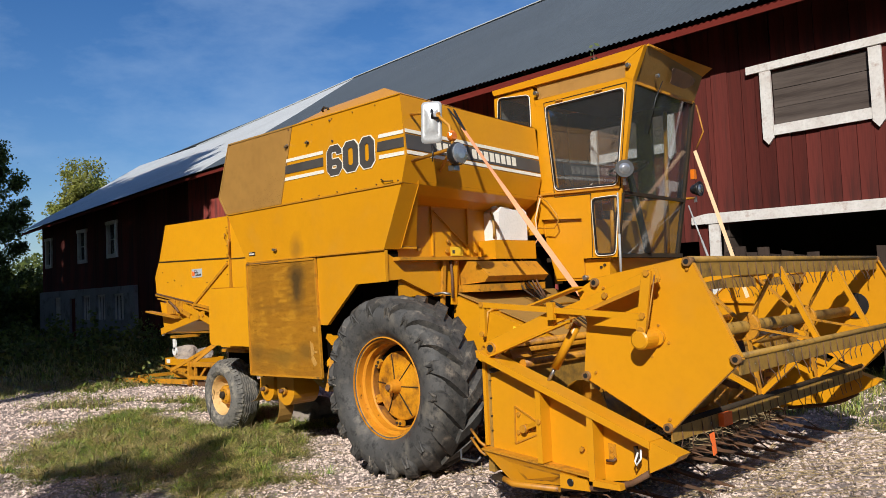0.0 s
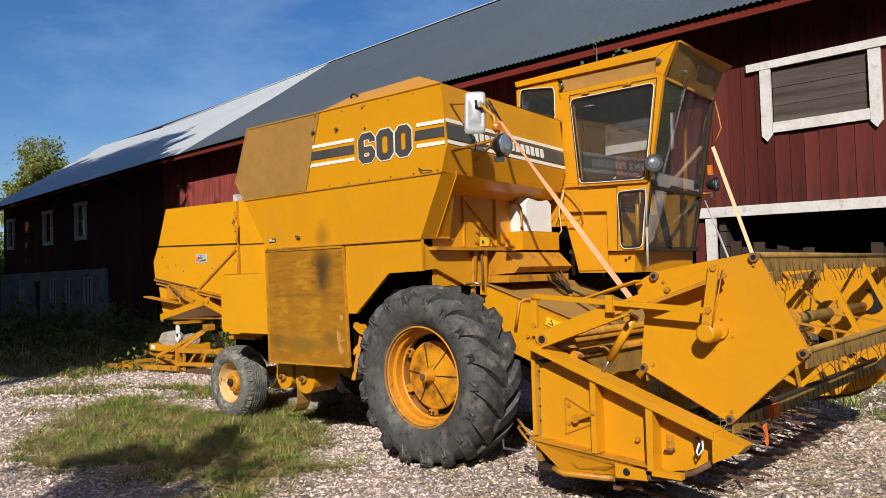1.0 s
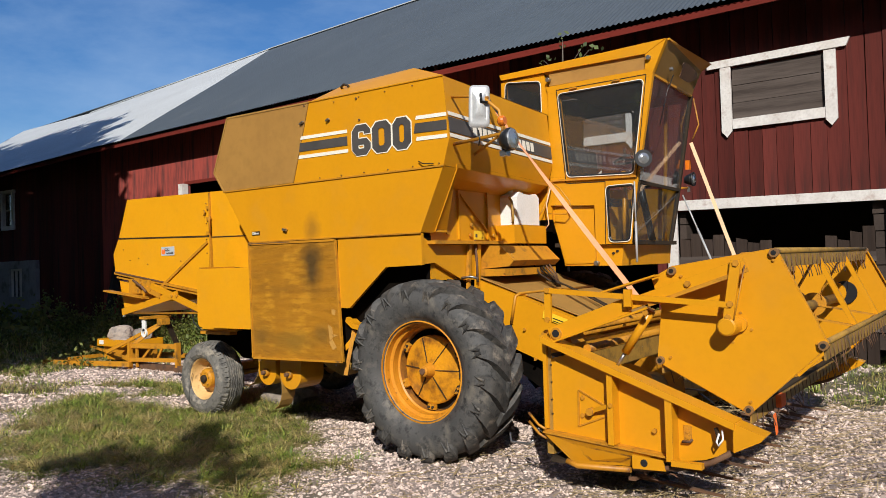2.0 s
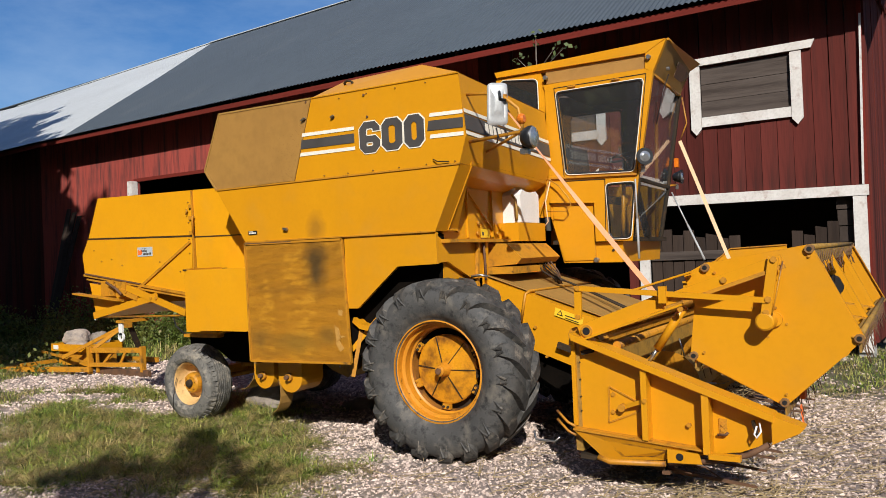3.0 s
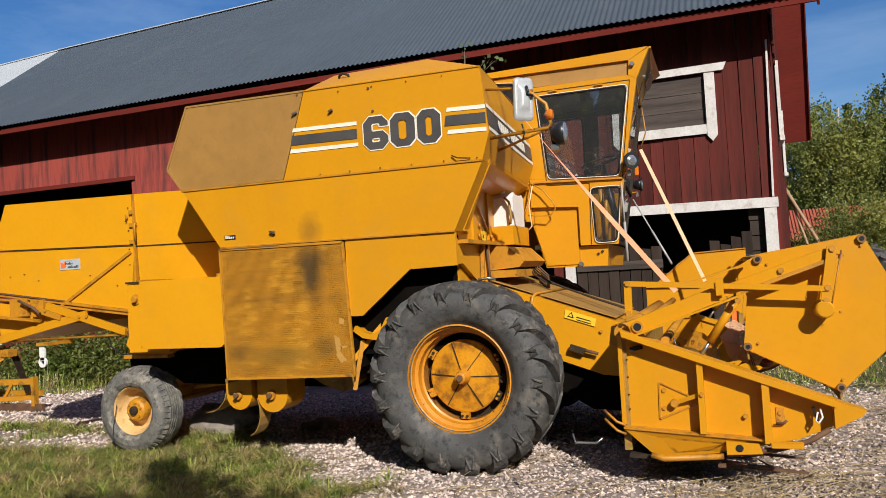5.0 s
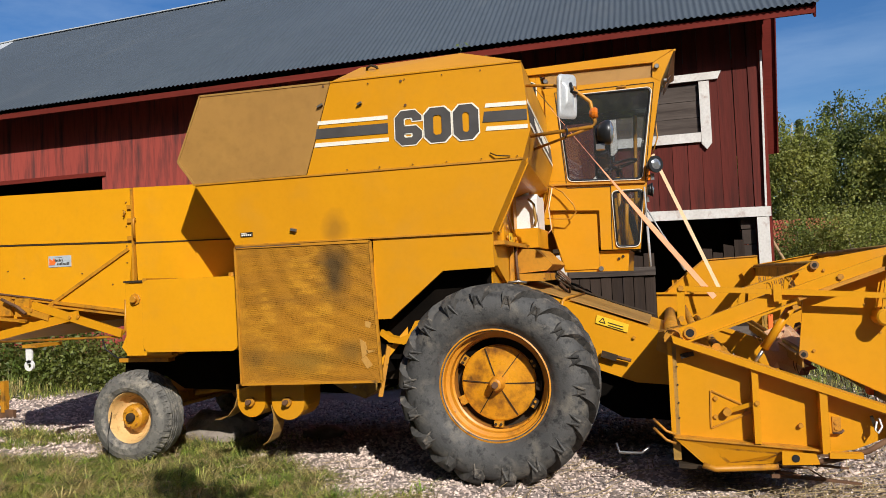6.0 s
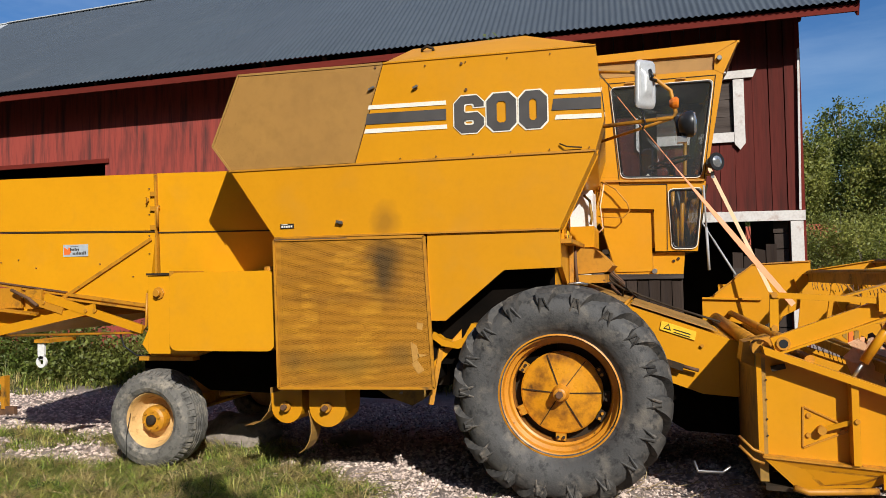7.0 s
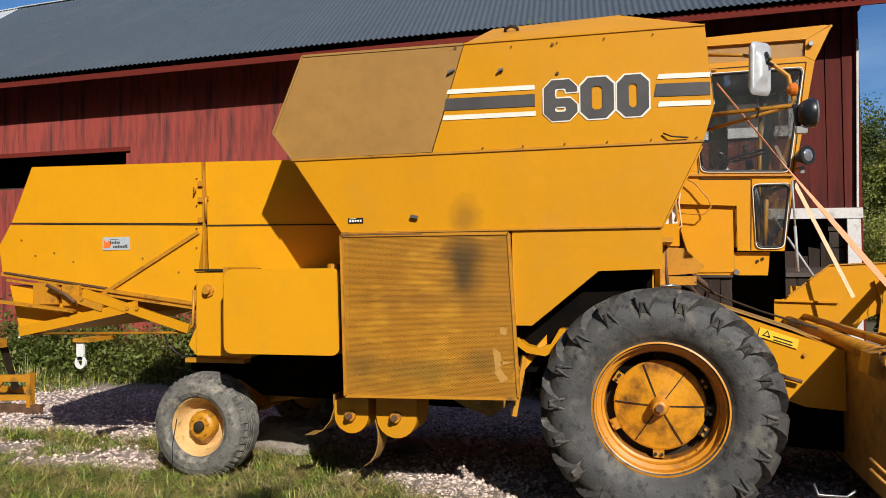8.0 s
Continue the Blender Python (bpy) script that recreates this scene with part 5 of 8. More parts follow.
def drive_wheel(y_out, flip):
    """Front wheel: rim, dished disc with ribs and clamps, hub, and a lugged tyre. flip mirrors it for the far side."""
    c = Vector((0, 0, 0.715))
    s = -1 if flip else 1

    def prof(pairs):
        return [(r, y_out + s * y) for r, y in pairs]
    o = (0, 0, 0.715)
    rim = cpart("front_wheel", lathe(prof([(0.35, 0.43), (0.40, 0.45), (0.41, 0.44), (0.36, 0.41), (0.345, 0.34), (0.345, 0.21), (0.36, 0.20), (0.362, 0.135), (0.388, 0.125), (0.392, 0.07), (0.408, 0.062), (0.408, 0.045), (0.422, 0.05), (0.428, 0.066), (0.418, 0.058), (0.40, 0.066), (0.398, 0.075), (0.396, 0.132), (0.37, 0.142), (0.368, 0.205), (0.355, 0.215), (0.355, 0.34)]), o, 72, closed=False), RIM, "yellow front rim, rusty inside, with a dished ribbed disc", smooth=True)
    cpart("wheel_disc", lathe(prof([(0.035, 0.17), (0.10, 0.185), (0.20, 0.205), (0.275, 0.215), (0.286, 0.222), (0.286, 0.25), (0.05, 0.24)]), o, 40), DISC, "dished wheel disc with thin ribs, rust at its rim", rim)
    cpart("brake_drum", lathe(prof([(0.24, 0.29), (0.34, 0.30), (0.34, 0.45), (0.05, 0.45)]), o, 32, closed=False), DARK, "", rim)
    cpart("rim_barrel", lathe(prof([(0.344, 0.208), (0.340, 0.215), (0.340, 0.34)]), o, 64, closed=False), BARREL, "rust-brown inside of the rim", rim, smooth=True)
    for k in range(6):
        a = math.radians((0, 52, 110, 176, 236, 300)[k])
        d = Vector((math.cos(a), 0, math.sin(a)))
        yb = y_out + s * 0.180
        cpart("rib", beam(c + d * 0.06 + Vector((0, yb, 0)), c + d * 0.275 + Vector((0, yb + s * 0.036, 0)), 0.006, 0.018, (0, 1, 0)), DARK, "", rim)
    for k in range(6):
        a = math.radians((-4, 28, 146, 205, 268, 330)[k])
        d, tdir = Vector((math.cos(a), 0, math.sin(a))), Vector((-math.sin(a), 0, math.cos(a)))
        yb = y_out + s * 0.215
        p = c + d * 0.308 + Vector((0, yb, 0))
        cpart("clamp", beam(p - tdir * 0.035, p + tdir * 0.035, 0.045, 0.04, (0, 1, 0)), DARK if k in (0, 1, 5) else YELLOW_WORN, "", rim)
        for e in (-0.02, 0.02):
            q = p + tdir * e
            cpart("clamp_bolt", tube([q, q - Vector((0, s * 0.035, 0))], 0.011, 6), YELLOW_WORN if k % 2 else DARK, "", rim)
    cpart("hub", lathe(prof([(0.03, 0.085), (0.043, 0.09), (0.046, 0.11), (0.05, 0.12), (0.06, 0.17), (0.06, 0.23)]), o, 24), RIM, "", rim)
    cpart("hub_nut", tube([c + Vector((0, y_out + s * 0.07, 0)), c + Vector((0, y_out + s * 0.10, 0))], 0.026, 6), RUSTY, "", rim)
    # tyre: carcass then lugs
    R = 0.715
    tyre = cpart("tyre", lathe(prof([(0.40, 0.065), (0.43, 0.04), (0.445, 0.03), (0.45, 0.022), (0.50, -0.004), (0.56, -0.016), (0.60, -0.012), (0.65, 0.008), (0.685, 0.04), (R - 0.012, 0.10), (R, 0.24), (R - 0.012, 0.39), (0.685, 0.44), (0.65, 0.475), (0.58, 0.49), (0.50, 0.485), (0.42, 0.455), (0.39, 0.42)]), o, 80, closed=False), RUBBER, "large worn tractor tyre, grey with dust", rim, smooth=True)
    n = 18
    for k in range(2 * n):
        side = k % 2
        a0 = 2 * math.pi * (k // 2 + 0.5 * side) / n
        bm = bmesh.new()
        secs = []
        for (yo, ro), (yb, rb_), ang, half in LUG:
            if side:
                yo, yb = 0.48 - yo, 0.48 - yb
            ring = []
            for yy_, rr, ww in ((yb, rb_, 1.3), (yo, ro, 0.85), (yo, ro, -0.85), (yb, rb_, -1.3)):
                th = a0 + 0.95 * ang + ww * half / R
                ring.append(bm.verts.new((rr * math.cos(th), y_out + s * yy_, 0.715 + rr * math.sin(th))))
            secs.append(ring)
        for p, q in zip(secs, secs[1:]):
            for i in range(4):
                bm.faces.new((p[i], p[(i + 1) % 4], q[(i + 1) % 4], q[i]))
        bm.faces.new(secs[0])
        bm.faces.new(secs[-1][::-1])
        bevelled(bm, 0.014, 2)
        for e in (-0.028, 0.024):       # the two creased toes at the lug's foot
            pts = []
            for rr, dth in ((0.672, 0.35 * e), (0.63, 0.8 * e), (0.572, 1.5 * e)):
                th = a0 + 0.95 * 0.325 + dth / 0.62
                pts.append((rr * math.cos(th), y_out + s * ((0.48 if side else 0.0) + (1 if side else -1) * (0.020 if rr > 0.6 else 0.009)), 0.715 + rr * math.sin(th)))
            add_tube(bm, pts, 0.013, 6, 0.005)
        cpart("lug", bm, LUG_RUBBER, "", rim, smooth=True)
    return rim


drive_wheel(-0.145, False)
drive_wheel(3.02, True)


def rear_wheel(y_out, flip):
    s = -1 if flip else 1
    o = (-3.54, 0, 0.365)
    c = Vector(o)

    def prof(pairs):
        return [(r, y_out + s * y) for r, y in pairs]
    rim = cpart("rear_wheel", lathe(prof([(0.03, 0.12), (0.10, 0.12), (0.125, 0.15), (0.165, 0.16), (0.188, 0.14), (0.20, 0.09), (0.212, 0.075), (0.216, 0.03), (0.232, 0.012), (0.242, 0.018), (0.238, 0.05), (0.21, 0.2)]), o, 40), REAR_RIM, "faded yellow rear rim", smooth=True)
    cpart("hub", lathe(prof([(0.03, 0.036), (0.085, 0.04), (0.108, 0.055), (0.116, 0.09), (0.116, 0.15)]), o, 24), YELLOW_WORN, "", rim)
    cpart("hub_cap", lathe(prof([(0.018, 0.0), (0.036, 0.004), (0.043, 0.014), (0.045, 0.06)]), o, 18), DARK, "", rim)
    for k in range(6):
        a = 2 * math.pi * k / 6 + 0.3
        p = c + Vector((0.078 * math.cos(a), y_out + s * 0.024, 0.078 * math.sin(a)))
        cpart("wheel_nut", tube([p, p + Vector((0, s * 0.03, 0))], 0.011, 6), YELLOW_WORN, "", rim)
    groove = [(0.40, 0.05)]
    for k in range(7):
        y0 = 0.062 + k * 0.028
        r = 0.425 - 0.012 * abs(k - 3) / 3
        groove += [(r - 0.002, y0), (r, y0 + 0.006), (r, y0 + 0.018), (r - 0.014, y0 + 0.022), (r - 0.014, y0 + 0.026)]
    carcass = lathe(prof([(0.225, 0.03), (0.245, -0.006), (0.28, -0.028), (0.33, -0.024), (0.38, 0.0), *groove, (0.395, 0.275), (0.36, 0.31), (0.28, 0.32), (0.21, 0.28)]), o, 120, closed=False)
    for v in carcass.verts:
        if math.hypot(v.co.x - o[0], v.co.z - o[2]) > 0.392:
            v.co.y += 0.0055 * math.sin(24 * math.atan2(v.co.z - o[2], v.co.x - o[0]))
    cpart("tyre", carcass, DUSTY_RUBBER, "grooved rear tyre with wavy ribs, dusty", rim)
    n = 46
    for k in range(n):
        a = 2 * math.pi * k / n
        d, td = Vector((math.cos(a), 0, math.sin(a))), Vector((-math.sin(a), 0, math.cos(a)))
        p = c + d * 0.395
        cpart("shoulder_block", beam(p + Vector((0, y_out + s * 0.005, 0)) - d * 0.02, p + Vector((0, y_out + s * 0.06, 0)) + d * 0.017, 0.026, 0.018, d, 0), DUSTY_RUBBER, "", rim)
    return rim


rear_wheel(0.36, False)
cpart("loose_wire", tube([(-3.735, 0.375, 0.42), (-3.74, 0.355, 0.33), (-3.745, 0.33, 0.22), (-3.74, 0.325, 0.05)], 0.003, 6), BLACK, "thin black wire hanging at the wheel")
rear_wheel(2.62, True)

# --- feeder house and front gear ---
feeder = cpart("feeder_house", prism([(0.0, 1.44), (0.44, 1.29), (1.235, 1.01), (1.235, 0.60), (0.98, 0.62), (0.3, 0.86), (0.0, 0.98)], 0.75, 2.25, 0.012), None, "sloping yellow feeder house")
# near-black block stands for the shaded lower part of the feeder house
cpart("feeder_belly", prism([(0.1, 0.96), (1.235, 0.66), (1.235, 0.30), (0.86, 0.32), (0.25, 0.68)], 0.86, 2.15, 0.012), SHADE_BLACK, "shaded belly of the feeder house, painted near black", feeder)
cpart("top_plate", slab([(0.47, 0.82, 1.296), (1.10, 0.82, 1.078), (1.10, 2.2, 1.078), (0.47, 2.2, 1.296)], 0.008), BROWNED, "dusty top plate", feeder)
cpart("top_plate", slab([(0.02, 0.78, 1.452), (0.44, 0.78, 1.305), (0.44, 2.22, 1.305), (0.02, 2.22, 1.452)], 0.008), BROWNED, "dusty top plate", feeder)
cpart("edge_tube", tube([(0.37, 0.735, 1.05), (0.42, 0.735, 1.29), (0.44, 0.78, 1.31), (0.45, 2.2, 1.31)], 0.014, 8), YELLOW_WORN, "", feeder)
cpart("warning_sticker", slab([(0.68, 0.742, 1.105), (0.93, 0.742, 1.02), (0.945, 0.742, 1.085), (0.695, 0.742, 1.17)], 0.004), STICKER_YELLOW, "yellow warning sticker with a black triangle", feeder)
cpart("warning_triangle", add_prism(bmesh.new(), [(0.705, 0.736, 1.112), (0.76, 0.736, 1.094), (0.745, 0.736, 1.148)], (0, 0.004, 0)), BLACK, "", feeder)
cpart("warning_triangle", add_prism(bmesh.new(), [(0.717, 0.733, 1.116), (0.749, 0.733, 1.106), (0.741, 0.733, 1.136)], (0, 0.003, 0)), STICKER_YELLOW, "", feeder)
for k in range(2):
    cpart("lettering", beam((0.78, 0.736, 1.105 - 0.022 * k), (0.90, 0.736, 1.066 - 0.022 * k), 0.003, 0.006), BLACK, "", feeder)
cpart("feeder_lock", beam((0.72, 0.70, 0.86), (0.84, 0.70, 0.82), 0.03, 0.05), DARK, "", feeder)
cpart("feeder_lock", tube([(0.84, 0.70, 0.83), (0.95, 0.70, 0.80)], 0.014, 8), RUSTY, "", feeder)
bolts(feeder, [(0.5, 0.74, 1.0), (0.98, 0.74, 0.98), (0.6, 0.74, 0.75)], 0.014)
cover = cpart("gear_cover", prism([(-0.02, 1.75), (0.20, 1.735), (0.34, 1.60), (0.29, 1.55), (-0.02, 1.53)], 0.86, 1.72, 0.01), YELLOW_WORN, "dusty sheet-steel cover")
cpart("cover_base", box(-0.02, 0.28, 0.80, 1.74, 1.465, 1.53, 0.004), YELLOW_WORN, "", cover)
for y, w in ((0.60, 0.035), (0.74, 0.05)):
    cpart("upright", beam((0.045, y, 1.755), (0.04, y - 0.03, 1.36), w, 0.03, (1, 0, 0)), YELLOW_WORN if w < 0.04 else None, "upright bar beside the wheel")
cpart("pipe", tube([(0.06, 0.67, 1.79), (0.065, 0.68, 1.6), (0.08, 0.66, 1.42)], 0.012, 8), RUSTY)
cpart("pin", tube([(0.02, 0.50, 1.46), (0.10, 0.52, 1.47), (0.16, 0.55, 1.455)], 0.012, 6), STEEL)
for k in range(5):
    r = random.Random(k)
    pts = [(0.05 + 0.012 * k, 1.40 + 0.05 * k, 1.775), (0.16 + 0.02 * k, 1.40 + 0.05 * k, 1.66), (0.30, 1.38 + 0.05 * k, 1.47 + 0.02 * k), (0.4, 1.40 + 0.03 * k, 1.40 + 0.015 * k), (0.5 + 0.04 * k, 1.5, 1.34 + 0.02 * r.random()), (0.8, 1.42 + 0.05 * k, 1.24), (1.15, 1.2 + 0.06 * k, 1.13)]
    if k > 1:
        pts = pts[:4] + [(0.38, 1.52 + 0.03 * k, 1.33), (0.28, 1.62 + 0.02 * k, 1.36 + 0.02 * k)]
    cpart("hydraulic_hose", tube(pts, 0.0085, 8), DARK if k < 3 else RUSTY, "black hydraulic hose")
cpart("lift_cylinder", tube([(0.3, 1.4, 0.55), (1.1, 1.2, 0.4)], 0.05, 12), DARK)

# --- cab ---
CY0, CY1 = 1.84, 3.15
cab = cpart("cab", prism([(0.15, 2.14), (0.665, 2.115), (0.665, 1.725), (0.93, 1.72), (0.91, 1.52), (0.31, 1.53), (0.20, 1.95)], CY0 + 0.05, CY1, 0.01), None, "yellow driver's cab with tinted windows")
cpart("door_panel", prism([(0.67, 2.11), (0.67, 1.73), (0.82, 1.728), (0.80, 2.26), (0.82, 2.285), (1.06, 2.285), (1.09, 2.26), (1.03, 1.77), (1.01, 1.75), (0.82, 1.75), (0.82, 1.728), (1.035, 1.722), (1.13, 2.38), (0.20, 2.42), (0.20, 2.14)], CY0 - 0.002, CY0 + 0.03, 0.0), None, "", cab)
# door frame: posts and rails round the big window
cpart("door_frame", prism([(0.20, 2.42), (0.40, 2.41), (0.325, 3.235), (0.20, 3.28)], CY0 - 0.002, CY0 + 0.04, 0.005), None, "", cab)
cpart("door_frame", prism([(1.075, 2.38), (1.13, 2.375), (1.30, 3.29), (1.21, 3.24)], CY0 - 0.002, CY0 + 0.04, 0.005), None, "", cab)
cpart("door_frame", prism([(0.20, 3.28), (0.325, 3.235), (1.21, 3.24), (1.30, 3.29), (1.29, 3.335), (0.18, 3.335)], CY0 - 0.002, CY0 + 0.04, 0.005), None, "", cab)
cpart("sill", beam((0.22, CY0 - 0.012, 2.385), (1.11, CY0 - 0.012, 2.35), 0.03, 0.018), YELLOW_WORN, "", cab)


for a, b in (((0.30, 3.285), (1.235, 3.285)), ((0.30, 3.285), (0.375, 2.345)), ((0.375, 2.345), (0.79, 2.33)), ((0.79, 2.33), (0.775, 1.735)), ((1.235, 3.285), (1.105, 2.33))):
    cpart("door_gap", beam((a[0], CY0 - 0.003, a[1]), (b[0], CY0 - 0.003, b[1]), 0.006, 0.007), DARK, "", cab)


def cab_window(xz, y, parent, label):
    pane = cpart("window", prism(rounded(xz), y, y + 0.006, 0), CAB_GLASS, label, parent)
    ring = rounded(xz)
    cpart("rubber_seal", tube([(px, y, pz) for px, pz in ring + ring[:1]], 0.011, 6), BLACK, "", parent)
    cx, cz = sum(p[0] for p in ring) / len(ring), sum(p[1] for p in ring) / len(ring)
    cpart("seal_trim", tube([(px + 0.010 * (1 if px > cx else -1), y - 0.006, pz + 0.010 * (1 if pz > cz else -1)) for px, pz in ring + ring[:1]], 0.0045, 6), CREAM, "pale trim in the window seal", parent)
    return pane


cab_window([(0.40, 2.415), (1.075, 2.385), (1.205, 3.235), (0.325, 3.235)], CY0 - 0.006, cab, "large tinted door window")
cab_window([(0.825, 1.755), (1.02, 1.755), (1.085, 2.275), (0.805, 2.275)], CY0 - 0.008, cab, "small lower window with rounded corners")
cpart("grille", prism([(0.21, 3.345), (1.22, 3.335), (1.235, 3.475), (0.21, 3.49)], CY0 + 0.02, CY0 + 0.03, 0), SCREEN_BROWN, "brown air grille under the cab roof", cab)
cpart("grille_back", box(0.2, 1.22, CY0 + 0.04, CY0 + 0.06, 3.33, 3.49, 0), BROWNED, "", cab)
cpart("cab_roof", prism([(-0.36, 3.47), (1.245, 3.475), (1.445, 3.585), (1.40, 3.60), (-0.38, 3.56)], 1.90, 3.12, 0.012), None, "yellow cab roof with a sloping front visor", cab)
cpart("roof_rail", prism([(-0.34, 3.49), (1.24, 3.475), (1.42, 3.575), (-0.36, 3.545)], CY0 - 0.01, 1.90, 0.008), None, "", cab)
cpart("front_post", prism([(1.225, 3.335), (1.30, 3.29), (1.435, 3.575), (1.235, 3.48)], CY0 - 0.005, CY0 + 0.05, 0.005), None, "", cab)
visor = cpart("visor", slab([(1.285, CY0, 3.29), (1.44, CY0 + 0.06, 3.585), (1.37, CY1 - 0.05, 3.585), (1.21, CY1, 3.29)], 0.02, 0.003), BROWNED, "front visor with a dark stain", cab)
vo, vu, vw = Vector((1.335, 2.62, 3.425)), Vector((-0.055, 1.0, 0)).normalized(), Vector((0.155, 0.0, 0.295)).normalized()
blot = [vo + vu * (0.24 * math.cos(a) * (1 + 0.22 * math.sin(3 * a + 1))) + vw * (0.10 * math.sin(a) * (1 + 0.25 * math.cos(2 * a))) + Vector((0.026, 0, -0.012)) for a in (2 * math.pi * k / 18 for k in range(18))]
cpart("visor_stain", add_prism(bmesh.new(), blot, (-0.006, 0, 0.003)), RUSTY, "rust-brown patch of bare metal", cab)
cpart("visor_edge", beam((1.44, CY0 + 0.05, 3.585), (1.37, CY1 - 0.05, 3.585), 0.02, 0.02), None, "", cab)
cpart("visor_edge", beam((1.285, CY0, 3.285), (1.21, CY1, 3.285), 0.02, 0.025), None, "", cab)
cpart("visor_side", slab([(1.21, CY1, 3.29), (1.37, CY1 - 0.05, 3.585), (1.2, CY1, 3.58), (1.1, CY1, 3.3)], 0.01), None, "", cab)
# front glass
cpart("windscreen", slab([(1.125, CY0 + 0.03, 2.32), (1.285, CY0 + 0.03, 3.28), (1.205, CY1 - 0.03, 3.28), (1.045, CY1 - 0.03, 2.32)], 0.006), DUSTY_GLASS, "tinted windscreen, dusty", cab)
cpart("lower_windscreen", slab([(1.03, CY0 + 0.03, 1.74), (1.12, CY0 + 0.03, 2.28), (1.04, CY1 - 0.03, 2.28), (0.94, CY1 - 0.03, 1.74)], 0.006), DUSTY_GLASS, "lower front window, dusty", cab)
for p0, p1, w in (((1.125, CY0 + 0.02, 2.30), (1.04, CY1 - 0.02, 2.30), 0.03), ((1.03, CY0 + 0.02, 1.735), (0.935, CY1 - 0.02, 1.735), 0.03), ((1.04, CY1 - 0.02, 2.3), (1.21, CY1 - 0.02, 3.29), 0.035),
                  ((0.935, CY1 - 0.02, 1.735), (1.04, CY1 - 0.02, 2.3), 0.035), ((1.03, CY0 + 0.02, 1.735), (1.125, CY0 + 0.02, 2.3), 0.022)):
    cpart("window_bar", beam(p0, p1, w, w), DARK, "", cab)
cpart("cab_floor", box(0.2, 1.0, CY0 + 0.05, CY1 - 0.02, 1.72, 1.76, 0), DARK, "", cab)
cpart("far_side", prism([(-0.36, 1.73), (0.93, 1.73), (1.03, 2.32), (-0.36, 2.40)], CY1 - 0.03, CY1, 0.004), None, "", cab)
# far side: a rounded rear window, a broad dark post and a pane in front of it
for xz in ([(-0.36, 2.40), (-0.085, 2.39), (-0.06, 3.225), (-0.36, 3.225)], [(0.56, 2.36), (0.72, 2.35), (0.735, 3.225), (0.57, 3.225)], [(0.98, 2.33), (1.04, 2.33), (1.2, 3.3), (1.12, 3.3)], [(-0.36, 3.225), (1.115, 3.225), (1.2, 3.35), (-0.36, 3.47)]):
    cpart("far_post", prism(xz, CY1 - 0.035, CY1, 0.004), BLACK, "black-lined far window post", cab)
far_ring = rounded([(-0.075, 2.42), (0.555, 2.40), (0.565, 3.22), (-0.055, 3.22)], 0.06)
cpart("rubber_seal", tube([(px, CY1 - 0.036, pz) for px, pz in far_ring + far_ring[:1]], 0.014, 6), BLACK, "", cab)
cpart("headliner", box(0.2, 1.22, CY0 + 0.06, CY1 - 0.05, 3.31, 3.46, 0.01), BLACK, "dark cab headliner", cab)
cpart("far_window", prism(far_ring, CY1 - 0.02, CY1 - 0.014, 0), CAB_GLASS, "tinted rounded window on the far side", cab)
cpart("far_window", prism([(0.72, 2.35), (0.98, 2.33), (1.12, 3.225), (0.735, 3.225)], CY1 - 0.02, CY1 - 0.014, 0), CAB_GLASS, "tinted pane on the far side", cab)
# rear part of the cab with the small rear side window
cpart("cab_rear", prism([(0.195, 2.45), (0.195, 3.30), (0.15, 3.48), (0.115, 3.48), (0.115, 3.05), (0.08, 3.05)], CY0 + 0.02, CY0 + 0.05, 0.0), None, "rear side wall of the cab", cab)
for xz in ([(-0.36, 3.05), (-0.36, 3.47), (-0.295, 3.47), (-0.315, 3.05)], [(-0.315, 3.05), (-0.312, 3.10), (0.115, 3.08), (0.115, 3.05)], [(-0.296, 3.45), (-0.295, 3.47), (0.115, 3.48), (0.115, 3.40)]):
    cpart("cab_rear_rail", prism(xz, CY0 + 0.02, CY0 + 0.05, 0.0), None, "", cab)
cpart("rear_side_wall", box(-0.36, 0.195, CY0 + 0.02, CY0 + 0.05, 2.0, 3.048, 0.004), None, "", cab)
cab_window([(-0.31, 3.10), (0.11, 3.08), (0.11, 3.40), (-0.29, 3.45)], CY0 + 0.012, cab, "small rounded rear side window")
cpart("cab_back", box(-0.38, -0.34, CY0 + 0.05, CY1, 1.9, 3.48, 0.004), CAB_LINING, "", cab)
for x, z in ((0.22, 3.40), (1.27, 3.43)):
    cpart("knob", disc((x, CY0 - 0.04, z), 0.022, 0.045), STEEL, "", cab)
cpart("knob", disc((0.66, CY0 + 0.005, 1.55), 0.024, 0.05), STEEL, "", cab)
cpart("door_edge", box(0.645, 0.652, CY0 + 0.036, CY0 + 0.052, 1.53, 1.72, 0.002), YELLOW_WORN, "", cab)
cpart("hatch", prism([(0.22, 2.10), (0.645, 2.085), (0.645, 1.73), (0.645, 1.55), (0.32, 1.55), (0.22, 1.9)], CY0 + 0.038, CY0 + 0.052, 0.004), None, "side hatch below the door", cab)
for x in (0.45, 0.9):
    cpart("hinge", beam((x, CY0 - 0.012, 3.275), (x + 0.08, CY0 - 0.012, 3.275), 0.02, 0.012), YELLOW_WORN, "", cab)
bolts(cab, [(0.83, CY0 + 0.05, 1.64), (0.87, CY0 + 0.05, 1.66)], 0.014, material=DARK)
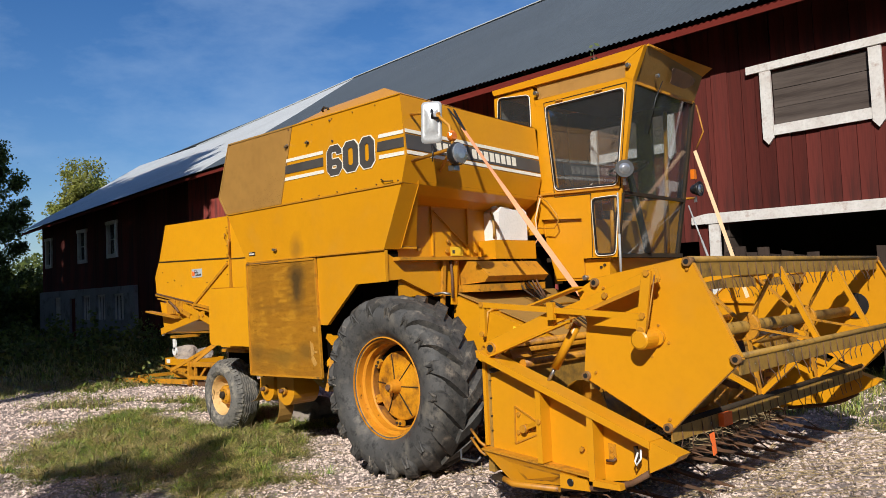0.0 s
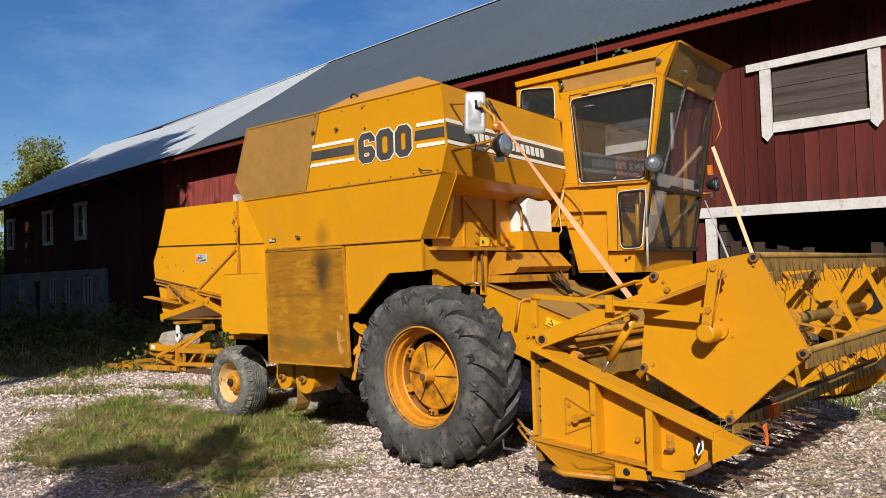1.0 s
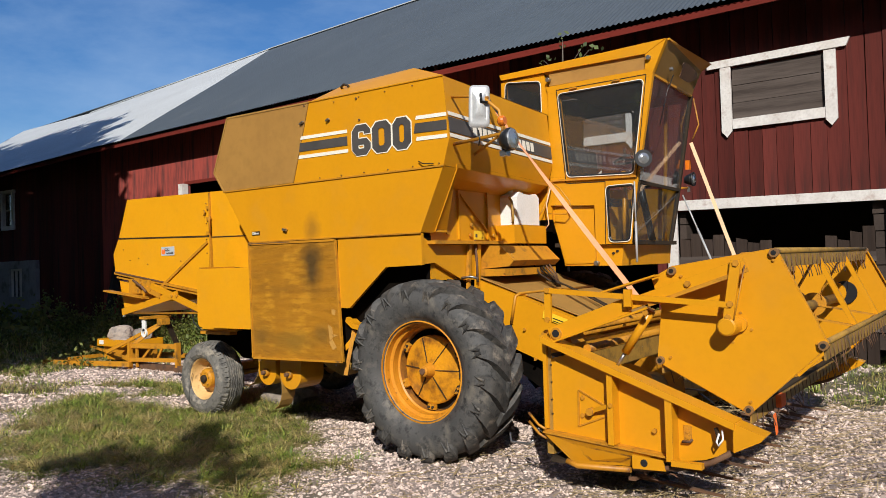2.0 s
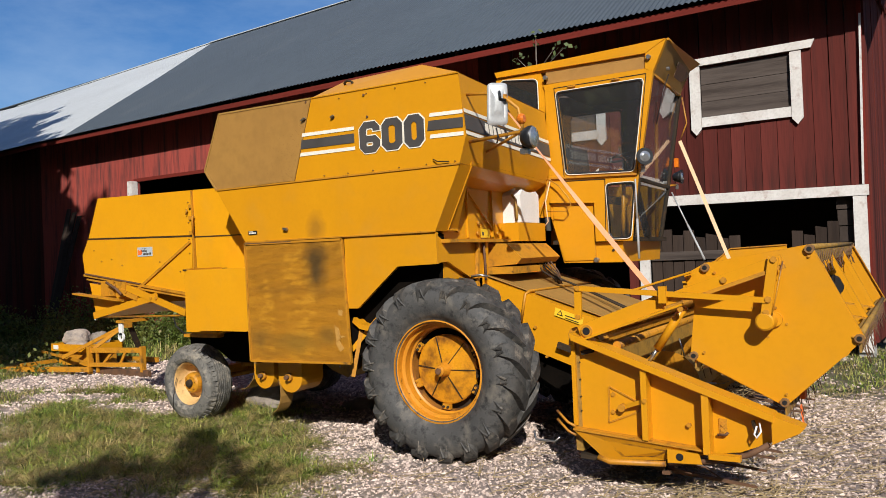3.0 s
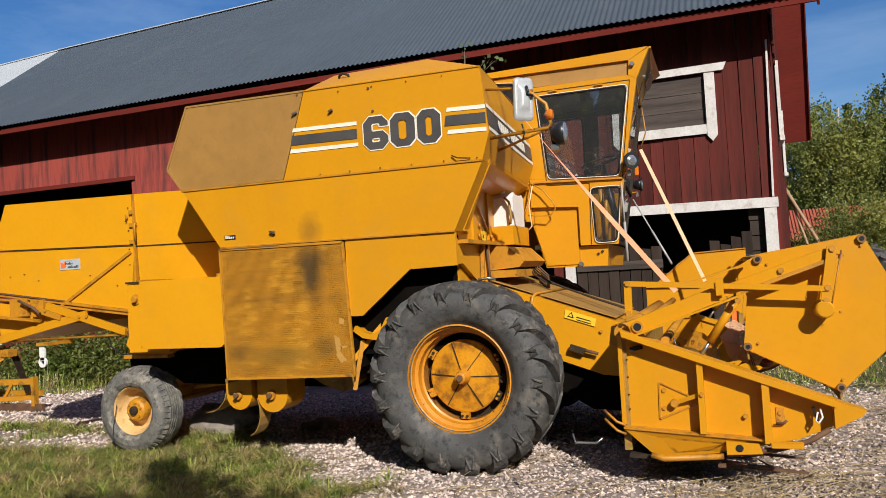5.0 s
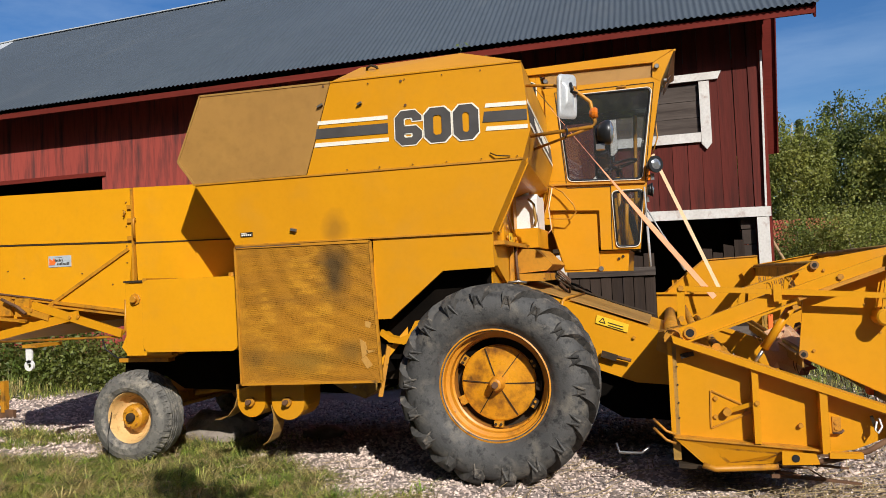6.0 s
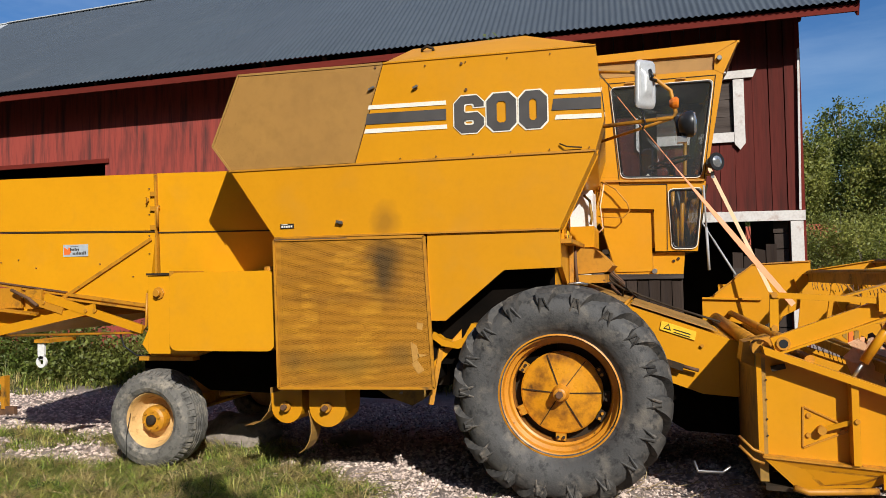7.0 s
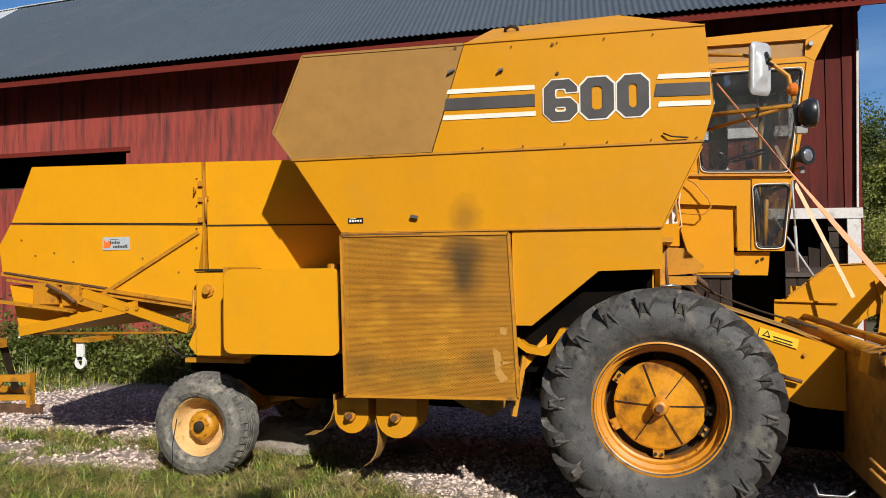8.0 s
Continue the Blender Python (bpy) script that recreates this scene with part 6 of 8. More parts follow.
# inside: seat, steering wheel, column, levers, papers
seat = cpart("driver_seat", box(0.28, 0.66, 2.25, 2.75, 2.05, 2.2, 0.04, 2), SEAT, "black vinyl driver's seat", cab)
cpart("seat_back", prism([(0.22, 2.15), (0.34, 2.15), (0.28, 2.75), (0.18, 2.75)], 2.27, 2.73, 0.03), SEAT, "", cab)
cpart("seat_base", box(0.32, 0.6, 2.3, 2.7, 1.76, 2.05, 0.02), DARK, "", cab)
cpart("steering_column", tube([(1.0, 2.45, 1.76), (0.84, 2.45, 2.57)], 0.035, 12), BLACK, "", cab)
wheel_pts = [Vector((0.83, 2.45, 2.61)) + Vector((0.19 * math.cos(a), 0.19 * math.sin(a), 0.045 * math.cos(a))) for a in (2 * math.pi * k / 24 for k in range(25))]
cpart("steering_wheel", tube(wheel_pts, 0.013, 8), BLACK, "black steering wheel", cab)
for k in range(3):
    cpart("spoke", tube([Vector((0.83, 2.45, 2.59)), wheel_pts[k * 8]], 0.009, 6), BLACK, "", cab)
cpart("wheel_knob", tube([(0.80, 2.30, 2.61), (0.80, 2.30, 2.69)], 0.018, 8), BLACK, "", cab)
cpart("lever", tube([(0.9, 1.98, 1.76), (0.93, 1.97, 2.3)], 0.02, 8), None, "yellow lever", cab)
cpart("lever", tube([(0.86, 2.2, 1.76), (0.84, 2.16, 2.45)], 0.022, 8), None, "yellow lever", cab)
cpart("lever", tube([(0.96, 2.9, 1.76), (1.02, 2.9, 3.2)], 0.02, 8), None, "yellow inner post", cab)
cpart("paper", slab([(0.55, 2.0, 2.37), (0.68, 1.98, 2.37), (0.63, 2.12, 2.47)], 0.004), CREAM, "white papers on the console", cab)
cpart("console", box(0.40, 0.72, 1.95, 2.1, 2.1, 2.36, 0.03), BLACK, "", cab)
# work lamps on the cab corners
def work_lamp(c, parent, r=0.075, out=(1, 0, 0), label="round black work lamp"):
    c, o = Vector(c), Vector(out).normalized()
    body = cpart("work_lamp", tube([c - o * 0.09, c - o * 0.07, c - o * 0.03, c], r * 0.45, 16, r), BLACK, label, parent)
    cpart("lamp_ring", tube([c - o * 0.004, c + o * 0.012], r * 1.03, 20), BLACK, "", parent)
    cpart("lamp_glass", tube([c + o * 0.006, c + o * 0.013, c + o * 0.020, c + o * 0.025], r * 0.82, 20, r * 0.25), LENS, "clear ribbed lens", parent)
    cpart("lamp_bracket", beam(c - o * 0.05 - Vector((0, 0, r)), c - o * 0.05 - Vector((0, 0, r + 0.06)), 0.03, 0.012, (0, 1, 0)), STEEL, "", parent)


work_lamp((1.21, 1.76, 2.50), cab, 0.078, (0.62, -0.78, 0.05), "round work lamp with a bright ribbed lens")
work_lamp((1.15, 3.28, 2.42), cab)
cpart("lamp_arm", tube([(1.12, 1.85, 2.40), (1.19, 1.82, 2.40)], 0.012, 6), YELLOW_WORN, "", cab)
cpart("lamp_arm", tube([(1.03, 3.13, 2.32), (1.09, 3.28, 2.33)], 0.012, 6), YELLOW_WORN, "", cab)
cpart("indicator", box(1.10, 1.14, 3.20, 3.26, 2.52, 2.62, 0.01), AMBER, "amber indicator lamp", cab)
cpart("grab_rail", tube([(1.22, 3.18, 3.27), (1.24, 3.26, 3.0), (1.18, 3.2, 2.82)], 0.008, 8), YELLOW_WORN, "yellow grab rail", cab)
cpart("wiper", tube([(1.31, 2.35, 3.36), (1.27, 2.28, 3.2), (1.21, 2.2, 2.86)], 0.005, 6), BLACK, "", cab)
cpart("wiper_motor", disc((1.33, 2.2, 3.38), 0.02, 0.03, 10, "x"), STEEL, "", cab)
# gas struts below the cab front
for p0, p1 in (((1.10, 1.80, 2.3), (1.12, 1.75, 1.55)), ((1.06, 3.2, 2.25), (1.45, 2.9, 1.5))):
    cpart("gas_strut", tube([p0, Vector(p0).lerp(Vector(p1), 0.5)], 0.008, 8), MIRROR_GREY, "thin gas strut", cab)
    cpart("strut_body", tube([Vector(p0).lerp(Vector(p1), 0.5), p1], 0.012, 8), MIRROR_GREY, "", cab)
# cables looping beside the cab
for k, pts in enumerate((((0.18, 1.80, 2.35), (0.22, 1.78, 2.38), (0.34, 1.76, 2.30), (0.44, 1.76, 2.17), (0.46, 1.76, 2.1), (0.40, 1.77, 2.04), (0.28, 1.78, 2.05), (0.18, 1.78, 2.06)),
                         ((0.22, 1.79, 2.38), (0.19, 1.77, 2.2), (0.16, 1.74, 2.1), (0.12, 1.7, 2.02)), ((0.24, 1.79, 2.37), (0.2, 1.74, 2.15), (0.22, 1.74, 1.95), (0.17, 1.75, 1.9)),
                         ((-0.02, 1.68, 2.3), (0.08, 1.72, 2.33), (0.2, 1.78, 2.38)))):
    cpart("cable", tube(pts, 0.0065, 6), YELLOW_WORN if k < 2 else PALE_STRAP, "loose pale cable", cab)
cpart("can_shelf", box(-0.10, 0.18, 1.15, 1.75, 1.76, 1.935, 0.008), None, "yellow box shelf beside the cab")
# --- mirror and lamp arms on the tank corner ---
arm = cpart("mirror_arm", tube([(0.34, 0.0, 2.545), (0.8, -0.02, 2.57), (0.82, -0.02, 2.6), (0.79, -0.02, 2.75), (0.70, -0.03, 2.83), (0.66, -0.03, 2.87)], 0.014, 8), YELLOW_WORN, "yellow tubular arm with mirror and lamp")
cpart("lower_stay", tube([(0.30, 0.35, 2.50), (0.79, -0.01, 2.565)], 0.011, 8), YELLOW_WORN, "", arm)
cpart("upper_stay", tube([(0.32, 0.02, 2.93), (0.52, -0.02, 2.90), (0.70, -0.03, 2.86)], 0.011, 8), YELLOW_WORN, "", arm)
mu, mv = Vector((0.76, 0.65, 0)), Vector((0.65, -0.76, 0))      # along the mirror, and out of its back
mc = Vector((0.62, -0.04, 2.80))
shell = bmesh.new()
rings = []
for out, k in ((-0.012, 0.86), (0.0, 0.97), (0.012, 1.0), (0.024, 0.93), (0.030, 0.80), (0.026, 0.62), (0.044, 0.42), (0.052, 0.22)):
    rings.append([shell.verts.new(mc + mu * a * k + Vector((0, 0, b * (k if k > 0.7 else 0.1 + 0.9 * k))) + mv * out) for a, b in rounded([(-0.088, -0.165), (0.078, -0.165), (0.088, 0.165), (-0.075, 0.165)], 0.04)])
for r0, r1 in zip(rings, rings[1:]):
    for k in range(len(r0)):
        shell.faces.new((r0[k], r0[(k + 1) % len(r0)], r1[(k + 1) % len(r0)], r1[k]))
shell.faces.new(rings[-1])
cpart("mirror_housing", shell, SILVER, "pale silver-grey moulded mirror back", arm, smooth=True)
cpart("mirror", add_prism(bmesh.new(), [mc + mu * a + Vector((0, 0, b)) - mv * 0.010 for a, b in rounded([(-0.072, -0.14), (0.066, -0.14), (0.074, 0.14), (-0.064, 0.14)], 0.035)], mv * 0.004), LENS, "mirror glass", arm)
cpart("mirror_stem", tube([mc + mv * 0.05 + mu * 0.01 + Vector((0, 0, 0.09)), mc + mv * 0.075 + mu * 0.01 + Vector((0, 0, 0.04)), (0.66, -0.075, 2.83), (0.70, -0.04, 2.82)], 0.011, 8), BLACK, "black ball stem", arm)
cpart("side_indicator", lathe([(0.02, -0.03), (0.04, -0.01), (0.042, 0.015), (0.03, 0.03)], (0.81, -0.02, 2.665), 14, "x"), AMBER, "amber side lamp", arm)
cpart("head_lamp", lathe([(0.01, -0.055), (0.05, -0.05), (0.074, -0.025), (0.086, 0.005), (0.088, 0.03), (0.082, 0.042)], (0.885, -0.06, 2.51), 24, "x"), BLACK, "large round black head lamp", arm, smooth=True)
cpart("lamp_glass", lathe([(0.080, 0.0), (0.074, 0.010), (0.04, 0.018), (0.005, 0.020)], (0.927, -0.06, 2.51), 24, "x"), LENS, "", arm)
cpart("lamp_foot", box(0.82, 0.88, -0.08, -0.02, 2.39, 2.43, 0.008), STEEL, "", arm)
cpart("lamp_post", tube([(0.82, -0.03, 2.57), (0.84, -0.04, 2.42)], 0.016, 8), BLACK, "", arm)
cpart("lamp_wire", tube([(0.60, -0.03, 2.62), (0.62, -0.04, 2.55), (0.60, -0.03, 2.5)], 0.006, 6), BLACK, "", arm)

# --- header: platform, dividers, reel ---
HY0, HY1 = -0.30, 3.30
# the back sheet takes the duller paint to deepen the shadow it stands in
header = cpart("header", box(1.24, 1.29, HY0 + 0.06, HY1 - 0.06, 0.24, 1.02, 0.006), YELLOW_OLD, "yellow grain header with a pick-up reel")
cpart("back_tube", tube([(1.27, HY0 + 0.05, 1.05), (1.27, HY1 - 0.05, 1.05)], 0.055, 14), YELLOW_WORN, "", header)
cpart("back_rail", box(1.25, 1.36, HY0 + 0.08, HY1 - 0.08, 0.96, 1.0, 0.006), YELLOW_WORN, "", header)
# floor colour is darkened to imitate the deep shade under the reel
cpart("platform_floor", prism([(1.27, 0.22), (1.6, 0.2), (1.86, 0.19), (1.86, 0.165), (1.27, 0.19)], HY0 + 0.05, HY1 - 0.05, 0.002), DARK, "platform floor, darkened for the shade under the reel", header)
auger = cpart("auger_drum", tube([(1.58, HY0 + 0.08, 0.52), (1.58, HY1 - 0.08, 0.52)], 0.16, 24), YELLOW_OLD, "auger drum", header)
for a0, y0, y1, turn in ((0.0, HY0 + 0.1, 1.1, 1), (0.5, HY1 - 0.1, 1.9, -1)):
    bm = bmesh.new()
    prev = None
    for k in range(49):
        f = k / 48
        th, y = a0 + turn * 2 * math.pi * 2.6 * f, y0 + (y1 - y0) * f
        cur = [bm.verts.new((1.58 + r * math.cos(th), y + dy, 0.52 + r * math.sin(th))) for r, dy in ((0.155, 0), (0.285, 0), (0.285, 0.006), (0.155, 0.006))]
        if prev:
            for i in range(4):
                bm.faces.new((prev[i], prev[(i + 1) % 4], cur[(i + 1) % 4], cur[i]))
        prev = cur
    cpart("auger_flight", bm, YELLOW_WORN, "spiral auger flight", header)
for k in range(10):
    a = 2.4 * k
    p = Vector((1.58, 1.15 + 0.075 * k, 0.52))
    d = Vector((math.cos(a), 0, math.sin(a)))
    cpart("retracting_finger", tube([p + d * 0.15, p + d * 0.32], 0.008, 6), STEEL, "", header)
cpart("knife_bar", box(1.84, 1.89, HY0 + 0.05, HY1 - 0.05, 0.14, 0.165, 0.004), RUSTY, "rusty knife bar", header)
y = HY0 + 0.1
while y < HY1 - 0.05:
    cpart("knife_guard", tube([(1.87, y, 0.17), (1.96, y, 0.165), (2.02, y, 0.15)], 0.014, 6, 0.004), RUSTY, "", header)
    y += 0.152
y = HY0 + 0.22
rl = random.Random(5)
while y < HY1 - 0.1:
    lift = rl.uniform(-0.02, 0.03)
    j = rl.uniform(-0.02, 0.02)
    blade = [(1.85, y - 0.022, 0.13), (2.1, y - 0.02 + j, 0.10 + lift), (2.40, y + j - 0.004, 0.07 + lift), (2.40, y + j + 0.004, 0.07 + lift), (2.1, y + 0.02 + j, 0.10 + lift), (1.85, y + 0.022, 0.13)]
    cpart("crop_lifter", bevelled(add_prism(bmesh.new(), blade, (0, 0, -0.016)), 0.003), RUSTY, "rust-brown crop lifter", header)
    cpart("lifter_spring", tube([(1.9, y, 0.17), (2.08, y, 0.17), (2.2, y, 0.09)], 0.006, 5), RUSTY, "", header)
    y += 0.36


def divider(y, s):
    """End divider: plate, top sill, posts, nose, skid and adjuster. s is -1 on the near side."""
    def yy(o):
        return y + s * o

    def inner(o):
        return yy(o - 0.07)
    plate = cpart("divider", prism([(1.27, 1.03), (2.54, 0.56), (2.72, 0.535), (2.54, 0.415), (2.34, 0.33), (1.89, 0.25), (1.45, 0.21), (1.245, 0.42)], inner(-0.006), inner(0.006), 0), None, "yellow sheet-steel divider", header)
    cpart("sill", prism([(1.265, 1.075), (2.56, 0.60), (2.555, 0.555), (1.275, 1.025)], yy(-0.10), yy(0.055), 0.005), None, "", plate)
    cpart("nose", prism([(2.545, 0.60), (2.73, 0.535), (2.70, 0.50), (2.545, 0.42)], yy(-0.09), yy(0.045), 0.008), None, "pointed nose", plate)
    cpart("post", box(1.745, 1.785, inner(0.0) if s > 0 else yy(0.035), yy(0.035) if s > 0 else inner(0.0), 0.375, 0.85, 0.004), None, "", plate)
    cpart("post", box(2.135, 2.18, inner(0.0) if s > 0 else yy(0.045), yy(0.045) if s > 0 else inner(0.0), 0.32, 0.70, 0.004), None, "", plate)
    cpart("edge_flange", box(1.235, 1.265, inner(0.0) if s > 0 else inner(0.03), inner(0.03) if s > 0 else inner(0.0), 0.42, 1.03, 0.003), None, "", plate)
    cpart("bottom_flange", beam((1.25, yy(-0.03), 0.405), (2.14, yy(-0.03), 0.335), 0.10, 0.012), YELLOW_WORN, "", plate)
    cpart("skid_plate", slab([(1.25, yy(0.012), 0.40), (2.05, yy(0.012), 0.34), (1.86, yy(-0.05), 0.235), (1.45, yy(-0.05), 0.20)], 0.008), None, "", plate)
    cpart("skid", tube([(1.42, yy(0.0), 0.225), (1.5, yy(0.0), 0.20), (1.88, yy(0.0), 0.225)], 0.02, 8), YELLOW_WORN, "pale worn skid bar", plate)
    cpart("skid", tube([(1.9, yy(0.0), 0.235), (2.2, yy(0.0), 0.275), (2.4, yy(0.0), 0.335), (2.52, yy(0.0), 0.41)], 0.018, 8), RUSTY, "", plate)
    cpart("skid_arm", beam((2.17, yy(0.035), 0.315), (2.36, yy(0.035), 0.315), 0.05, 0.035), None, "", plate)
    cpart("lug_plate", prism([(1.90, 0.33), (2.10, 0.315), (2.12, 0.25), (1.90, 0.24)], yy(0.008), yy(0.02), 0.002), None, "", plate)
    cpart("lug_hole", disc((1.98, yy(0.021) if s > 0 else yy(0.025), 0.285), 0.024, 0.004, 14), BLACK, "", plate)
    # adjuster: folded triangle with a lever and bolts
    for a, b in (((1.50, 0.70), (1.74, 0.585)), ((1.49, 0.455), (1.74, 0.56)), ((1.495, 0.70), (1.488, 0.455))):
        cpart("raised_edge", beam((a[0], inner(0.01), a[1]), (b[0], inner(0.01), b[1]), 0.01, 0.01), YELLOW_WORN, "", plate)
    cpart("lever", beam((1.59, inner(0.03), 0.565), (1.77, yy(0.01), 0.635), 0.012, 0.028), None, "", plate)
    cpart("lever_pivot", tube([(1.59, inner(0.0), 0.565), (1.59, inner(0.055), 0.565)], 0.026, 12), YELLOW_WORN, "", plate)
    bolts(plate, [(1.525, inner(0.006), 0.65), (1.52, inner(0.006), 0.53), (1.71, inner(0.006), 0.555), (2.24, inner(0.006), 0.50), (2.24, inner(0.006), 0.465), (1.77, yy(0.035), 0.635), (2.03, inner(0.02), 0.48)], 0.016, (0, s, 0))
    bolts(plate, [(1.29, inner(0.006), z) for z in (0.52, 0.62, 0.74, 0.86)], 0.006, (0, s, 0), DARK)
    cpart("catch", box(2.215, 2.265, inner(0.004) if s > 0 else inner(0.012), inner(0.012) if s > 0 else inner(0.004), 0.44, 0.535, 0.003), YELLOW_WORN, "", plate)
    cpart("catch_pin", tube([(2.21, inner(0.03), 0.435), (2.26, inner(0.035), 0.44), (2.275, inner(0.03), 0.455)], 0.009, 6), RUSTY, "", plate)
    cpart("white_cord", tube([(2.47, yy(0.0), 0.54), (2.48, yy(0.02), 0.49), (2.455, yy(0.03), 0.45), (2.44, yy(0.02), 0.47), (2.455, yy(0.01), 0.52)], 0.006, 6), WHITE_PLASTIC, "loop of white cord", plate)
    cpart("cord_hook", beam((2.43, yy(-0.01), 0.55), (2.455, yy(0.0), 0.46), 0.02, 0.016), DARK, "", plate)
    cpart("greasy_latch", beam((1.32, inner(0.03), 0.93), (1.40, inner(0.04), 0.95), 0.04, 0.03), DARK, "", plate)
    for zz in (0.42, 0.36):
        cpart("hook_pin", tube([(1.12, yy(-0.02), zz + 0.1), (1.2, yy(-0.02), zz + 0.02), (1.26, yy(-0.01), zz)], 0.01, 6), YELLOW_WORN, "", plate)
    return plate


divider(HY0, -1)
divider(HY1, 1)
cpart("step_rod", tube([(0.86, -0.12, 0.32), (0.88, -0.14, 0.26), (1.03, -0.14, 0.26), (1.08, -0.14, 0.3)], 0.009, 6), STEEL, "bent steel rod", header)

# the reel: five bats on two pentagonal end shields
BEARING = surface("worn_bearing_paint", (0.26, 0.13, 0.03), (0.16, 0.08, 0.03), 20, (0.5, 0.7), grain=60, bump=0.2)
BATS = [(2.17, 1.50), (2.785, 1.595), (3.03, 1.06), (2.61, 0.66), (2.075, 0.93)]
RC = (2.53, 1.15)
RY0, RY1 = -0.21, 3.16


def shield(y, s):
    pl = cpart("reel_shield", prism([(2.03, 1.455), (2.16, 1.525), (2.79, 1.62), (3.055, 1.06), (2.61, 0.635), (2.05, 0.92), (2.09, 1.26)], y - 0.006, y + 0.006, 0), None, "flat five-sided yellow reel shield", header)
    for a, b in (((2.79, 1.62), (3.055, 1.06)), ((3.055, 1.06), (2.61, 0.635)), ((2.61, 0.635), (2.05, 0.92)), ((2.16, 1.525), (2.79, 1.62))):
        cpart("rim_fold", beam((a[0], y - s * 0.012, a[1]), (b[0], y - s * 0.012, b[1]), 0.03, 0.008), None, "", pl)
    for x, z in BATS:
        cpart("bat_bearing", tube([(x, y + s * 0.03, z), (x, y - s * 0.03, z)], 0.027, 14), BEARING, "worn bearing ring", pl)
        cpart("bearing_core", tube([(x, y + s * 0.033, z), (x, y + s * 0.028, z)], 0.015, 10), BLACK, "", pl)
        d = Vector((RC[0] - x, 0, RC[1] - z)).normalized()
        bolts(pl, [Vector((x, y, z)) + d * 0.05 + Vector((0.02, s * 0.006, 0))], 0.009, (0, s, 0))
    bolts(pl, [(2.45, y, 1.24), (2.58, y, 1.24), (2.60, y, 1.16), (2.53, y, 1.06), (2.64, y, 1.14)], 0.009, (0, s, 0))
    return pl


far_end = cpart("end_sheet", prism([(1.14, 0.9), (1.14, 1.25), (1.25, 1.28), (1.5, 1.5), (1.65, 1.6), (2.20, 1.62), (2.20, 1.20), (1.6, 0.9)], HY1 - 0.10, HY1 - 0.09, 0.002), None, "folded yellow end sheet of the header", header)
cpart("fold", beam((1.14, HY1 - 0.115, 1.26), (1.72, HY1 - 0.115, 1.24), 0.03, 0.02), None, "", far_end)
cpart("fold", beam((1.25, HY1 - 0.105, 1.285), (1.65, HY1 - 0.105, 1.605), 0.02, 0.012), YELLOW_WORN, "", far_end)
cpart("fold", beam((1.65, HY1 - 0.105, 1.605), (2.2, HY1 - 0.105, 1.625), 0.02, 0.012), YELLOW_WORN, "", far_end)
shield(RY0, -1)
shield(RY1, 1)
cpart("reel_shaft", tube([(RC[0], RY0 - 0.06, RC[1]), (RC[0], RY1 + 0.05, RC[1])], 0.042, 16), YELLOW_OLD, "reel shaft tube", header)
cpart("hub_cap", lathe([(0.045, -0.155), (0.055, -0.147), (0.058, -0.10), (0.058, 0.0)], (2.535, RY0, 1.165), 20), None, "round yellow bearing cap", header)
cpart("hub_collar", tube([(2.575, RY0 - 0.03, 1.17), (2.575, RY0, 1.17)], 0.045, 14), None, "", header)
# far shield opening with its drive wheel
cpart("drive_hole", disc((2.60, RY1 - 0.03, 1.2), 0.11, 0.01, 24), BLACK, "round dark opening", header)
cpart("drive_wheel", disc((2.52, RY1 - 0.06, 1.2), 0.10, 0.03, 24), None, "", header)
for y in (1.05, 2.1):
    hub = cpart("spider", disc((RC[0], y - 0.02, RC[1]), 0.10, 0.04, 20), YELLOW_WORN, "star-shaped reel spider", header)
    for k, (x, z) in enumerate(BATS):
        x2, z2 = BATS[(k + 1) % 5]
        cpart("arm", beam((RC[0], y, RC[1]), (x, y, z), 0.012, 0.05, (0, 1, 0)), YELLOW_WORN, "", hub)
        a2, b2 = ((RC[0] + (u - RC[0]) * 0.93, y + 0.02, RC[1] + (w - RC[1]) * 0.93) for u, w in ((x, z), (x2, z2)))
        cpart("tie", beam(a2, b2, 0.03, 0.035), None, "", hub)
rt = random.Random(11)
for k, (x, z) in enumerate(BATS):
    bm = add_beam(bmesh.new(), (x, RY0 + 0.02, z - 0.045), (x, RY1 - 0.02, z - 0.045), 0.012, 0.085)
    add_beam(bm, (x - 0.02, RY0 + 0.02, z), (x - 0.02, RY1 - 0.02, z), 0.05, 0.012)
    bat = cpart("reel_bat", bm, YELLOW_OLD, "worn olive-yellow angle-iron bat", header)
    cpart("bat_tube", tube([(x, RY0, z + 0.012), (x, RY1, z + 0.012)], 0.018, 8), DARK if k == 3 else YELLOW_OLD, "", header)
    y = RY0 + 0.12
    while y < RY1 - 0.08:
        j = rt.uniform(-0.02, 0.02)
        cpart("tine", tube([(x + 0.006, y, z - 0.01), (x + 0.012, y + 0.004, z - 0.08), (x + 0.02 + j, y + j, z - 0.12), (x + 0.03 + j, y + 1.4 * j, z - 0.165)], 0.0034, 4), RUSTY, "", bat)
        y += 0.125
